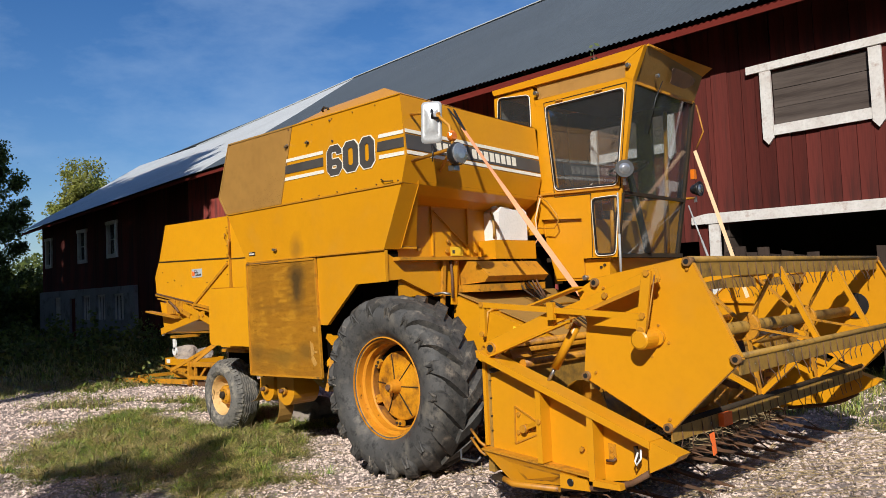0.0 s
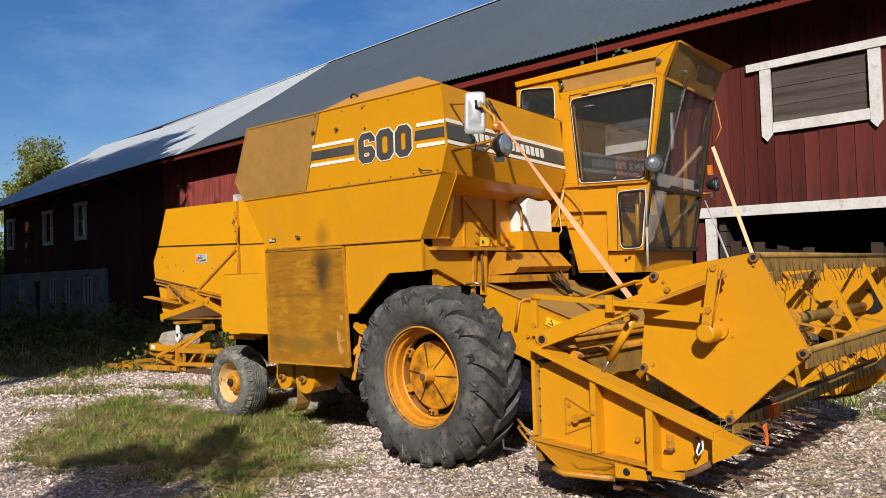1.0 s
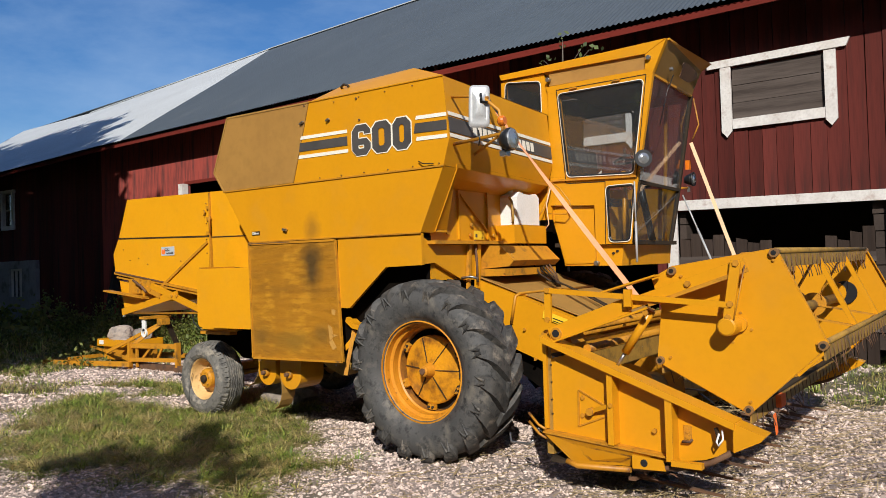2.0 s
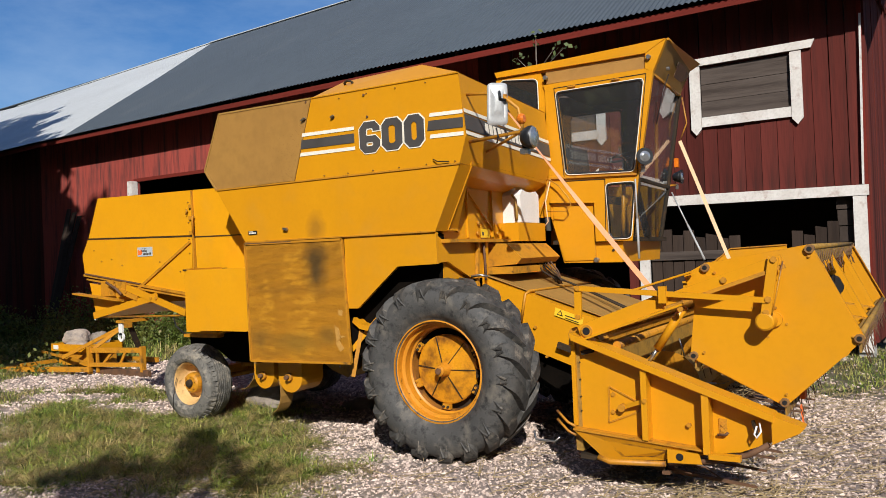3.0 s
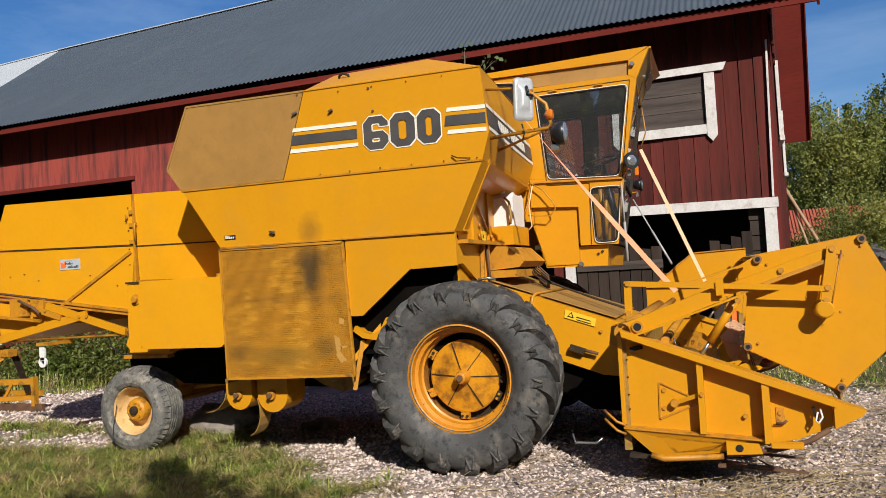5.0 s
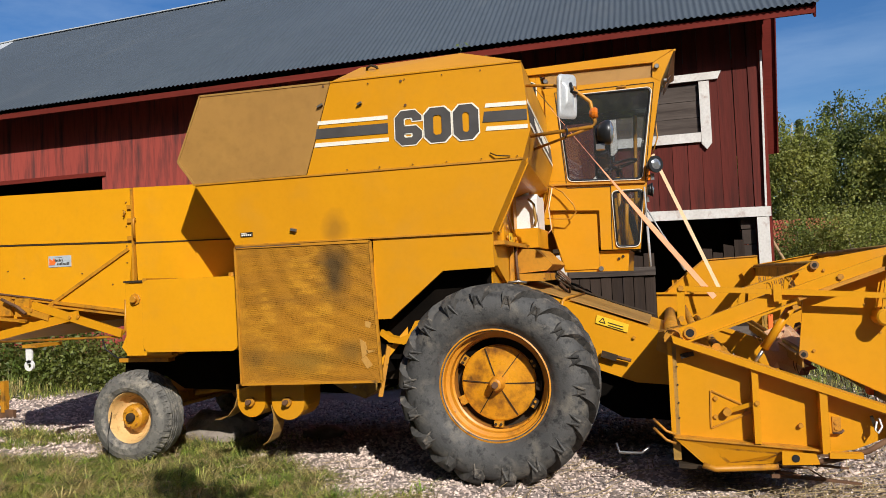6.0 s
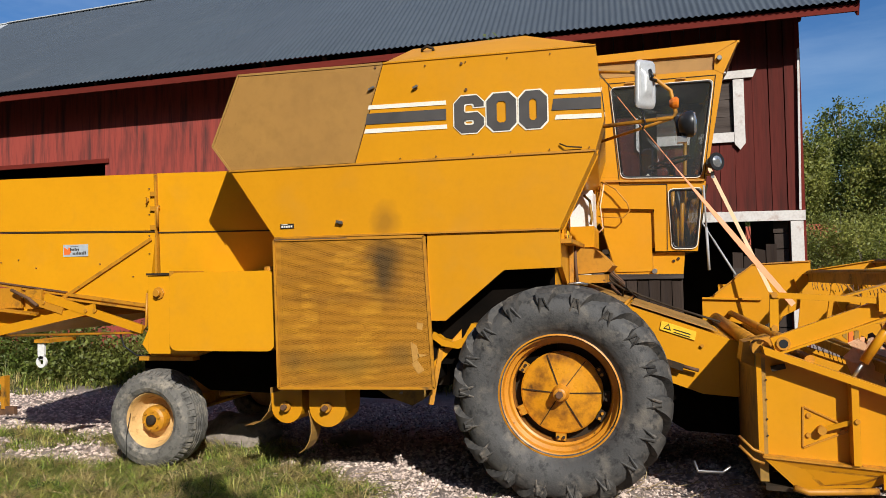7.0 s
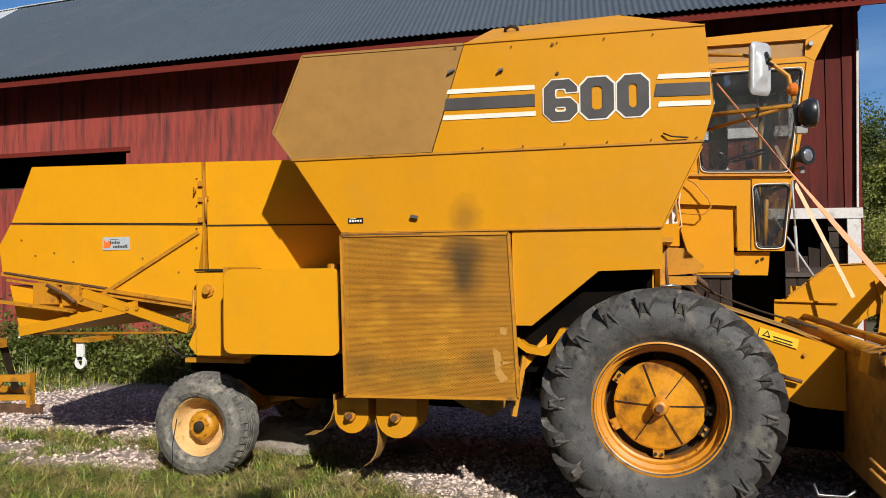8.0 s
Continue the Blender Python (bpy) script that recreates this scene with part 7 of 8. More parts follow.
# orange rag tied to the lowest bat, and one caught in the reel
cpart("orange_rag", box(2.575, 2.65, 0.38, 0.50, 0.575, 0.655, 0.02), ORANGE_RAG, "orange cloth tied round the bat", header)
cpart("orange_rag", slab([(2.645, 0.20, 0.56), (2.645, 0.255, 0.565), (2.655, 0.255, 0.44), (2.655, 0.215, 0.43)], 0.006), ORANGE_RAG, "hanging orange cloth end", header)
for k in range(5):
    rk = random.Random(k + 40)
    p = Vector((1.95 + 0.05 * k, 0.75 + 0.06 * k, 1.18 - 0.05 * k))
    cpart("rag", slab([p, p + Vector((0.035, 0.02, 0)), p + Vector((0.03, 0.03, -0.16)), p + Vector((-0.005, 0.0, -0.13))], 0.006), ORANGE_RAG if k == 1 else ORANGE_STRAP if k % 2 else YELLOW_OLD, "rag wound in the reel", header)


def reel_arm(y, s):
    a = cpart("reel_arm", beam((1.33, y, 1.075), (1.90, y, 1.285), 0.04, 0.10), None, "sloping reel arm", header)
    cpart("arm_front", beam((1.88, y, 1.28), (2.64, y, 1.535), 0.035, 0.07), None, "", a)
    cpart("arm_flange", beam((1.36, y + s * 0.025, 1.032), (2.04, y + s * 0.025, 1.27), 0.05, 0.014), None, "", a)
    cpart("slide_rail", beam((2.05, y + s * 0.03, 1.29), (2.66, y + s * 0.03, 1.50), 0.02, 0.024), YELLOW_WORN, "", a)
    cpart("pivot_ring", tube([(1.385, y + s * 0.035, 1.09), (1.385, y - s * 0.03, 1.09)], 0.04, 18), YELLOW_WORN, "", a)
    cpart("pivot_bore", tube([(1.385, y + s * 0.038, 1.09), (1.385, y + s * 0.03, 1.09)], 0.026, 16), BLACK, "", a)
    cpart("upright", beam((1.335, y + s * 0.04, 1.17), (1.34, y + s * 0.04, 1.40), 0.02, 0.05), None, "", a)
    cpart("adjust_bar", beam((1.33, y + s * 0.05, 1.385), (2.56, y + s * 0.05, 1.295), 0.014, 0.036), None, "", a)
    cpart("bar_guide", beam((1.925, y + s * 0.055, 1.28), (1.925, y + s * 0.055, 1.39), 0.03, 0.05), None, "", a)
    cpart("hanger", beam((2.60, y + s * 0.045, 1.555), (2.54, y + s * 0.045, 1.19), 0.014, 0.06), None, "", a)
    cpart("hanger_wire", tube([(2.65, y + s * 0.05, 1.53), (2.60, y + s * 0.05, 1.3), (2.57, y + s * 0.05, 1.18)], 0.005, 6), YELLOW_WORN, "", a)
    cpart("top_strip", beam((1.70, y + s * 0.0, 1.36), (2.10, y + s * 0.0, 1.475), 0.10, 0.012), None, "", a)
    bolts(a, [(2.60, y + s * 0.05, 1.54), (2.56, y + s * 0.05, 1.30), (2.545, y + s * 0.05, 1.22), (2.30, y + s * 0.02, 1.42), (1.34, y + s * 0.05, 1.385), (1.335, y + s * 0.05, 1.185), (2.03, y + s * 0.03, 1.24)], 0.02, (0, s, 0))
    cyl = cpart("lift_cylinder", tube([(2.03, y - s * 0.07, 1.25), (1.84, y - s * 0.07, 0.97)], 0.028, 12), None, "small hydraulic cylinder", header)
    cpart("piston_rod", tube([(1.84, y - s * 0.07, 0.97), (1.77, y - s * 0.07, 0.865)], 0.012, 10), STEEL, "", cyl)


reel_arm(HY0 - 0.0, -1)
reel_arm(HY1, 1)
for y0, y1, x, z in ((HY0 + 0.1, HY1 - 0.1, 1.42, 1.10), (HY0 + 0.1, HY1 - 0.1, 1.55, 0.98)):
    cpart("cross_tube", tube([(x, y0, z), (x, y1, z)], 0.03, 10), YELLOW_WORN, "", header)
cpart("gear_guard", prism([(1.18, 1.08), (1.34, 1.12), (1.40, 1.0), (1.30, 0.9), (1.16, 0.96)], -0.12, 0.10, 0.01), YELLOW_WORN, "", header)
rc = random.Random(17)
tangle = bmesh.new()
for k in range(700):
    p = Vector((rc.uniform(1.40, 2.0), rc.uniform(-0.1, 3.0), rc.uniform(0.20, 0.30) + 0.14 * rc.random() ** 2))
    d = Vector((rc.gauss(0, 1), rc.gauss(0, 1), rc.gauss(0, 0.25))).normalized() * rc.uniform(0.06, 0.22)
    add_beam(tangle, p - d / 2, p + d / 2, 0.005, 0.004)
tagged(cpart("crop_residue", tangle, STRAW, "dry straw left on the platform", header), "dry straw left on the platform", kind="stuff")
for y0, x0, z0, mt, lab in ((0.55, 1.93, 1.02, PALE_STRAP, "pale cloth wound round the reel shaft"), (0.75, 2.02, 0.98, RED_ROOF, "faded red cloth wound round the reel shaft"), (1.25, 2.1, 1.0, RUSTY, "brown cloth caught in the reel")):
    bm = bmesh.new()
    grid = [[bm.verts.new((x0 + 0.05 * u + 0.035 * math.sin(2.1 * v + u), y0 + 0.045 * u * math.cos(v), z0 - 0.06 * v + 0.03 * math.sin(1.7 * u + v))) for u in range(6)] for v in range(6)]
    for v in range(5):
        for u in range(5):
            bm.faces.new((grid[v][u], grid[v][u + 1], grid[v + 1][u + 1], grid[v + 1][u]))
    bmesh.ops.solidify(bm, geom=bm.faces[:], thickness=0.012)
    cpart("cloth", bm, mt, lab, header, smooth=True)


# ---- loose things about the machine ----
can = thing("jerry_can", (0.06, 1.46, 1.937), "white plastic jerry can on the shelf beside the cab", "jerry can")
part("body", bevelled(add_prism(bmesh.new(), [(-0.03, 1.23, 1.938), (-0.03, 1.64, 1.938), (-0.03, 1.64, 2.21), (-0.03, 1.58, 2.245), (-0.03, 1.50, 2.225), (-0.03, 1.34, 2.235), (-0.03, 1.28, 2.25), (-0.03, 1.23, 2.20)], (0.20, 0, 0)), 0.03, 3), WHITE_PLASTIC, can)
part("handle", tube([(0.06, 1.36, 2.22), (0.06, 1.38, 2.255), (0.06, 1.50, 2.255), (0.06, 1.52, 2.22)], 0.014, 8), WHITE_PLASTIC, can)
part("cap", disc((0.06, 1.29, 2.24), 0.03, 0.03, 14, "z"), WHITE_PLASTIC, can)
part("hose", tube([(0.10, 1.20, 2.2), (0.15, 1.17, 2.15), (0.165, 1.16, 2.0), (0.15, 1.17, 1.95)], 0.012, 6), YELLOW_OLD, can)


def strap(name, pts, width, material, label, group, sides):
    """Flat webbing along pts; sides gives the direction of its width at both ends, so that it may twist."""
    bm = bmesh.new()
    prev = None
    for i, p in enumerate(pts):
        p = Vector(p)
        d = (Vector(pts[min(i + 1, len(pts) - 1)]) - Vector(pts[max(i - 1, 0)])).normalized()
        f = min(1.0, max(0.0, (i / (len(pts) - 1) - 0.25) * 2.2))
        w = Vector(sides[0]).lerp(Vector(sides[1]), f)
        side = (w - d * w.dot(d)).normalized() * width / 2
        n = side.cross(d).normalized() * 0.0016
        cur = [bm.verts.new(p + side + n), bm.verts.new(p - side + n), bm.verts.new(p - side - n), bm.verts.new(p + side - n)]
        if prev:
            for k in range(4):
                bm.faces.new((prev[k], prev[(k + 1) % 4], cur[(k + 1) % 4], cur[k]))
        else:
            bm.faces.new(cur)
        prev = cur
    bm.faces.new(prev[::-1])
    return solid(name, bm, material, label, "strap", group)


S0, S1 = Vector((0.287, 0.513, 3.05)), Vector((1.60, 0.587, 1.285))
for dy in (-0.02, 0.05):
    strap("strap_tail", [S0.lerp(S1, f) + Vector((0.002, dy * (1 - f / 0.12), 0.003)) for f in (0, 0.04, 0.08, 0.12)], 0.02, BLACK, "black webbing end of a strap hooked over the tank edge", "straps", ((0, 1, 0), (0.2, 1, 0)))
strap("tie_down_strap", [S0.lerp(S1, f) - Vector((0, 0, 0.02 * math.sin(math.pi * f))) for f in [0.105 + 0.895 * k / 12 for k in range(13)]], 0.042, ORANGE_STRAP, "orange webbing strap stretched from tank to header", "straps", ((0, 1, 0), (0.8, 0.3, 0.5)))
T0, T1 = Vector((1.18, 3.17, 2.80)), Vector((1.775, 2.84, 1.30))
strap("tie_down_strap", [T0.lerp(T1, f) for f in (0, 0.5, 1)], 0.036, PALE_STRAP, "pale sun-bleached webbing strap from cab to header", "straps", ((1, 0, 0), (1, 0, 0)))

# ---- drag frame with stones, rock ----
drag = thing("drag_frame", (-8.9, 2.6, 0), "yellow steel drag frame lying on the gravel with a stone-filled tray", "drag frame")
for name, p0, p1, w, h in (
        ("rail", (-10.706, 2.055, -0.012), (-8.351, 2.376, 0.031), 0.054, 0.086),
        ("rail", (-10.652, 3.767, -0.012), (-8.298, 3.66, 0.02), 0.054, 0.086),
        ("end_bar", (-10.706, 2.002, -0.034), (-10.599, 3.821, -0.034), 0.064, 0.086),
        ("cross_bar", (-10.01, 2.162, 0.063), (-10.01, 3.714, 0.063), 0.064, 0.064),
        ("diagonal", (-10.438, 2.804, 0.212), (-8.405, 2.397, 0.127), 0.027, 0.043),
        ("headstock_bar", (-8.405, 2.43, 0.341), (-7.175, 2.537, 0.362), 0.054, 0.08),
        ("headstock_bar", (-8.405, 2.408, 0.105), (-7.175, 2.515, 0.138), 0.054, 0.064),
        ("upright", (-8.405, 2.408, -0.044), (-8.405, 2.408, 0.405), 0.064, 0.064),
        ("upright", (-8.255, 2.451, -0.023), (-8.255, 2.451, 0.384), 0.037, 0.043),
        ("upright", (-7.175, 2.515, 0.02), (-7.175, 2.515, 0.426), 0.08, 0.054),
        ("mast_bar", (-9.207, 2.43, 0.191), (-7.956, 2.718, 0.705), 0.03, 0.059),
        ("mast_bar", (-8.426, 2.462, 0.341), (-7.891, 2.718, 0.726), 0.03, 0.059),
        ("brace", (-8.138, 2.483, 0.127), (-7.87, 2.483, 0.341), 0.021, 0.048),
        ("brace", (-7.71, 2.483, 0.127), (-7.549, 2.483, 0.341), 0.021, 0.048)):
    part(name, beam(p0, p1, w, h), YELLOW_WORN, drag)
part("mast_head", box(-7.966, -7.806, 2.654, 2.804, 0.694, 0.801, 0.012), YELLOW_WORN, drag)
part("back_plate", beam((-7.87, 2.804, 0.726), (-7.977, 3.125, 0.127), 0.09, 0.03, (1, 0, 0)), DARK, drag)
part("blade", box(-8.298, -7.014, 2.483, 2.537, -0.055, 0.052, 0.004), RUSTY, drag)
tray = part("tray", box(-9.85, -8.78, 2.644, 3.286, 0.266, 0.287, 0.004), YELLOW_WORN, drag)
for p in ((-9.85, -8.78, 2.622, 2.654, 0.266, 0.394), (-9.85, -8.78, 3.275, 3.307, 0.266, 0.394), (-9.871, -9.844, 2.654, 3.275, 0.266, 0.394), (-8.785, -8.758, 2.654, 3.275, 0.266, 0.394)):
    part("tray_side", box(*p, 0.004), YELLOW, drag)
part("tray_foot", box(-9.742, -8.887, 2.697, 2.804, 0.02, 0.266, 0.006), YELLOW_WORN, drag)
part("tray_foot", box(-9.689, -8.833, 3.125, 3.211, 0.02, 0.266, 0.006), YELLOW_WORN, drag)
part("tray_plate", box(-9.764, -9.625, 2.614, 2.62, 0.298, 0.373, 0), WHITE_PLASTIC, drag, "white reflector plate")


def boulder(name, c, rx, ry, rz_, seed, material, label, category, group=""):
    """A rounded, knocked-about stone."""
    bm = bmesh.new()
    bmesh.ops.create_icosphere(bm, subdivisions=3, radius=1)
    for v in bm.verts:
        n = noise.noise(v.co * 1.3 + Vector((seed, 0, 0))) * 0.28 + noise.noise(v.co * 3.1 + Vector((0, seed, 0))) * 0.10
        q = v.co * (1 + n)
        v.co = Vector((c[0] + rx * q.x, c[1] + ry * q.y, c[2] + rz_ * max(q.z, -0.7)))
    return solid(name, bm, material, label, category, group, smooth=False)


PALE_STONE = surface("pale_field_stone", (0.42, 0.33, 0.25), (0.28, 0.23, 0.19), 6, (0.8, 0.95), grain=40, bump=0.5, stain=(0.2, 0.17, 0.15), stain_at=(0.55, 0.7))
boulder("stone", (-9.475, 2.89, 0.475), 0.268, 0.203, 0.161, 3.0, PALE_STONE, "pale rounded stone lying in the yellow tray", "stone", "stones in the tray")
boulder("stone", (-9.282, 2.751, 0.384), 0.278, 0.118, 0.064, 8.0, PALE_STONE, "flat pale stone lying in the yellow tray", "stone", "stones in the tray")
boulder("stone", (-8.994, 3.018, 0.448), 0.193, 0.161, 0.139, 5.0, STONE, "grey stone lying in the yellow tray", "stone", "stones in the tray")
boulder("rock", (-3.28, 1.42, 0.05), 0.40, 0.30, 0.21, 12.0, STONE, "grey rock on the ground under the combine", "rock")
boulder("rock", (-2.25, 1.75, -0.06), 0.22, 0.2, 0.10, 22.0, STONE, "flat grey rock on the ground under the combine", "rock")


# ---- scattered stuff: gravel, grass, straw, weeds ----
def scatter(n, x0, x1, y0, y1, seed):
    r = np.random.default_rng(seed)
    return r, r.uniform(x0, x1, n), r.uniform(y0, y1, n)


OCTA = np.array([[1, 0, 0], [-1, 0, 0], [0, 1, 0], [0, -1, 0], [0, 0, 1], [0, 0, -1]], float)
OCTF = np.array([[0, 2, 4], [2, 1, 4], [1, 3, 4], [3, 0, 4], [2, 0, 5], [1, 2, 5], [3, 1, 5], [0, 3, 5]])


def gravel(n, area, size, seed):
    """Angular crushed stones lying on the yard where it isn't overgrown."""
    r, x, y = scatter(n, *area, seed)
    keep = (grassy(x, y) < 0.45) | (r.random(n) < 0.12)
    x, y = x[keep], y[keep]
    m = len(x)
    s = r.uniform(*size, m) * r.choice([0.6, 1, 1, 1.35], m)
    v = OCTA[None] * r.uniform(0.55, 1.1, (m, 6, 1)) + r.normal(0, 0.16, (m, 6, 3))
    v *= (s[:, None] * r.uniform([0.8, 0.6, 0.45], [1.3, 1.0, 0.8], (m, 3)))[:, None, :]
    a = r.uniform(0, 2 * np.pi, m)
    c, q = np.cos(a)[:, None], np.sin(a)[:, None]
    vx, vy = v[..., 0] * c - v[..., 1] * q, v[..., 0] * q + v[..., 1] * c
    v = np.stack([vx + x[:, None], vy + y[:, None], v[..., 2] + (ground_z(x, y) + s * 0.22)[:, None]], -1)
    f = (OCTF[None] + 6 * np.arange(m)[:, None, None]).reshape(-1, 3)
    return v.reshape(-1, 3), f


def joined(name, bits, material, label, category):
    vs, fs, k = [], [], 0
    for v, f in bits:
        vs.append(v)
        fs.append(f + k)
        k += len(v)
    ob = raw(name, np.concatenate(vs), np.concatenate(fs), material)
    return tagged(ob, label, category, kind="stuff")


joined("gravel", [gravel(42000, (-4.5, 4.2, -3.0, 0.6), (0.011, 0.021), 1), gravel(26000, (-4, 5.0, 0.6, 4.0), (0.014, 0.026), 2), gravel(24000, (-13, -4, -2.0, 4.5), (0.016, 0.03), 3),
                  gravel(9000, (1.5, 7.0, 3.0, 7.5), (0.018, 0.03), 4), gravel(5000, (-10, 10, -10, -3.0), (0.02, 0.034), 5)], GRAVEL, "loose crushed pinkish-grey gravel", "gravel")


def blades(n, area, height, width, seed, dense=0.35, lean=0.5, flat=0.0):
    """Curved grass blades, three quads each, where the ground is overgrown."""
    r, x, y = scatter(n, *area, seed)
    g = grassy(x, y)
    keep = g > r.uniform(dense * 0.4, dense * 1.8, n)
    x, y, g = x[keep], y[keep], g[keep]
    m = len(x)
    tuft = 0.6 + 0.55 * np.abs(np.sin(3.1 * x + 1.7 * y) * np.sin(2.3 * y - 1.1 * x)) + 0.25 * np.sin(9 * x) * np.sin(8 * y)
    h = r.uniform(*height, m) * (0.5 + 0.6 * g) * tuft
    a = 2.2 * np.sin(2.1 * x + 0.7 * y) + 1.8 * np.sin(3.3 * y - 1.2 * x + 1.0) + r.normal(0, 1.5, m)      # the grass lies in swirls
    d = np.stack([np.cos(a), np.sin(a)], -1)
    side = np.stack([-d[:, 1], d[:, 0]], -1) * (width * r.uniform(0.6, 1.3, m))[:, None]
    bend = h * r.uniform(0.2, 1.3, m) * lean * 2
    base = np.stack([x, y], -1)
    z0 = ground_z(x, y) - 0.01
    rows = []
    for f, w in ((0, 1.0), (0.4, 0.9), (0.75, 0.6), (1.0, 0.12)):
        p = base + d * (bend * f * f)[:, None]
        z = z0 + h * (f - f * f * np.clip(0.36 * bend / h, 0, 0.82))
        rows += [np.concatenate([p + side * w, z[:, None]], 1), np.concatenate([p - side * w, z[:, None]], 1)]
    v = np.stack(rows, 1)
    q = np.array([[0, 1, 3, 2], [2, 3, 5, 4], [4, 5, 7, 6]])
    return v.reshape(-1, 3), (q[None] + 8 * np.arange(m)[:, None, None]).reshape(-1, 4)


def tussocks(n, area, per, height, width, seed):
    """Dense tufts whose blades spread outwards from the middle and bow over."""
    r, cx, cy = scatter(n, *area, seed)
    keep = grassy(cx, cy) > r.uniform(0.25, 0.75, n)
    cx, cy = cx[keep], cy[keep]
    m = len(cx)
    size = np.repeat(r.uniform(0.55, 1.25, m), per)
    a = r.uniform(0, 2 * np.pi, m * per) + np.repeat(1.4 * np.sin(1.9 * cx + cy), per)
    out = np.abs(r.normal(0, 0.055, m * per)) * size
    d = np.stack([np.cos(a), np.sin(a)], -1)
    base = np.stack([np.repeat(cx, per), np.repeat(cy, per)], -1) + d * out[:, None]
    h = r.uniform(*height, m * per) * size
    bend = h * r.uniform(0.5, 2.3, m * per)
    side = np.stack([-d[:, 1], d[:, 0]], -1) * (width * r.uniform(0.6, 1.3, m * per))[:, None]
    z0 = ground_z(base[:, 0], base[:, 1]) - 0.01
    rows = []
    for f, w in ((0, 1.0), (0.4, 0.9), (0.75, 0.6), (1.0, 0.12)):
        p = base + d * (bend * f * f)[:, None]
        z = z0 + h * (f - f * f * np.clip(0.36 * bend / h, 0, 0.82))
        rows += [np.concatenate([p + side * w, z[:, None]], 1), np.concatenate([p - side * w, z[:, None]], 1)]
    q = np.array([[0, 1, 3, 2], [2, 3, 5, 4], [4, 5, 7, 6]])
    return np.stack(rows, 1).reshape(-1, 3), (q[None] + 8 * np.arange(m * per)[:, None, None]).reshape(-1, 4)


joined("grass", [tussocks(2300, (-6.4, -0.3, -2.4, 1.5), 40, (0.05, 0.17), 0.0034, 10), blades(52000, (-6.8, -0.3, -2.6, 1.6), (0.03, 0.11), 0.0034, 11, 0.35, 1.25), blades(22000, (-13, -5, -3, 3.5), (0.06, 0.2), 0.0045, 12), blades(12000, (-5.5, -2, 0.6, 2.6), (0.05, 0.16), 0.004, 13),
                 blades(20000, (-16, 2, 4.0, 6.6), (0.12, 0.42), 0.006, 14, 0.2, 0.35), blades(16000, (1.2, 8, 3.6, 8.5), (0.05, 0.19), 0.005, 15), blades(16000, (-34, -12, -3, 6.5), (0.15, 0.5), 0.012, 16, 0.3, 0.4)],
       GRASS, "tufts of rough green and yellowing grass", "grass")
joined("dry_grass", [tussocks(760, (-6.8, -0.2, -2.5, 1.7), 30, (0.05, 0.18), 0.0030, 17), blades(11000, (-7.5, -0.1, -2.7, 2.2), (0.03, 0.10), 0.0032, 18, 0.22, 1.6), tussocks(400, (-13, -6.0, -1.0, 3.6), 24, (0.06, 0.2), 0.005, 19)],
       DRY_GRASS, "withered brown grass lying among the green", "grass")


def straws(n, area, seed):
    r, x, y = scatter(n, *area, seed)
    a, L = r.uniform(0, np.pi, n), r.uniform(0.06, 0.32, n)
    d = np.stack([np.cos(a), np.sin(a)], -1) * L[:, None] / 2
    s = np.stack([-np.sin(a), np.cos(a)], -1) * 0.0026
    z = ground_z(x, y) + r.uniform(0.012, 0.05, n)
    p = np.stack([x, y], -1)
    tilt = r.normal(0, 0.012, n)
    v = np.stack([np.concatenate([p + d * i + s * j, (z + tilt * i + 0.002 * (j > 0))[:, None]], 1) for i, j in ((-1, -1), (1, -1), (1, 1), (-1, 1))], 1)
    return v.reshape(-1, 3), np.arange(4 * n).reshape(n, 4)


joined("straw", [straws(2600, (1.9, 4.6, -0.5, 4.5), 21), straws(500, (0.0, 2.5, -1.0, 1.0), 22), straws(2200, (1.6, 4.4, -2.4, 0.3), 24), straws(500, (-5, 0, -2.0, 0.6), 23)], STRAW, "dry straw and stalks strewn on the gravel", "straw")


def leaves_at(c, size, r, long=1.6, upright=0.3):
    """One quad leaf at each of the points c, in random directions."""
    n = len(c)
    u = r.normal(0, 1, (n, 3))
    u[:, 2] -= upright
    u /= np.linalg.norm(u, axis=1)[:, None]
    w = np.cross(u, r.normal(0, 1, (n, 3)))
    w /= np.linalg.norm(w, axis=1)[:, None] + 1e-9
    s = (size * r.uniform(0.6, 1.3, n))[:, None]
    v = np.stack([c - u * s * long / 2, c + w * s / 2, c + u * s * long / 2, c - w * s / 2], 1)
    return v.reshape(-1, 3), np.arange(4 * n).reshape(n, 4)


def weeds(n_stems, area, height, leaf, seed, per=16):
    r, x, y = scatter(n_stems, *area, seed)
    keep = grassy(x, y) > 0.25
    x, y = x[keep], y[keep]
    m = len(x)
    patch = 0.55 + 0.45 * np.sin(1.3 * x + 0.7) * np.sin(2.1 * y + 0.3 * x)
    h = r.uniform(*height, m) * patch
    f = r.uniform(0.1, 1.0, (m, per))
    lean = r.normal(0, 0.16, (m, 2))
    c = np.stack([x[:, None] + lean[:, :1] * f * h[:, None] + r.normal(0, 0.07, (m, per)), y[:, None] + lean[:, 1:] * f * h[:, None] + r.normal(0, 0.07, (m, per)), ground_z(x, y)[:, None] + f * h[:, None]], -1)
    return leaves_at(c.reshape(-1, 3), leaf, r)


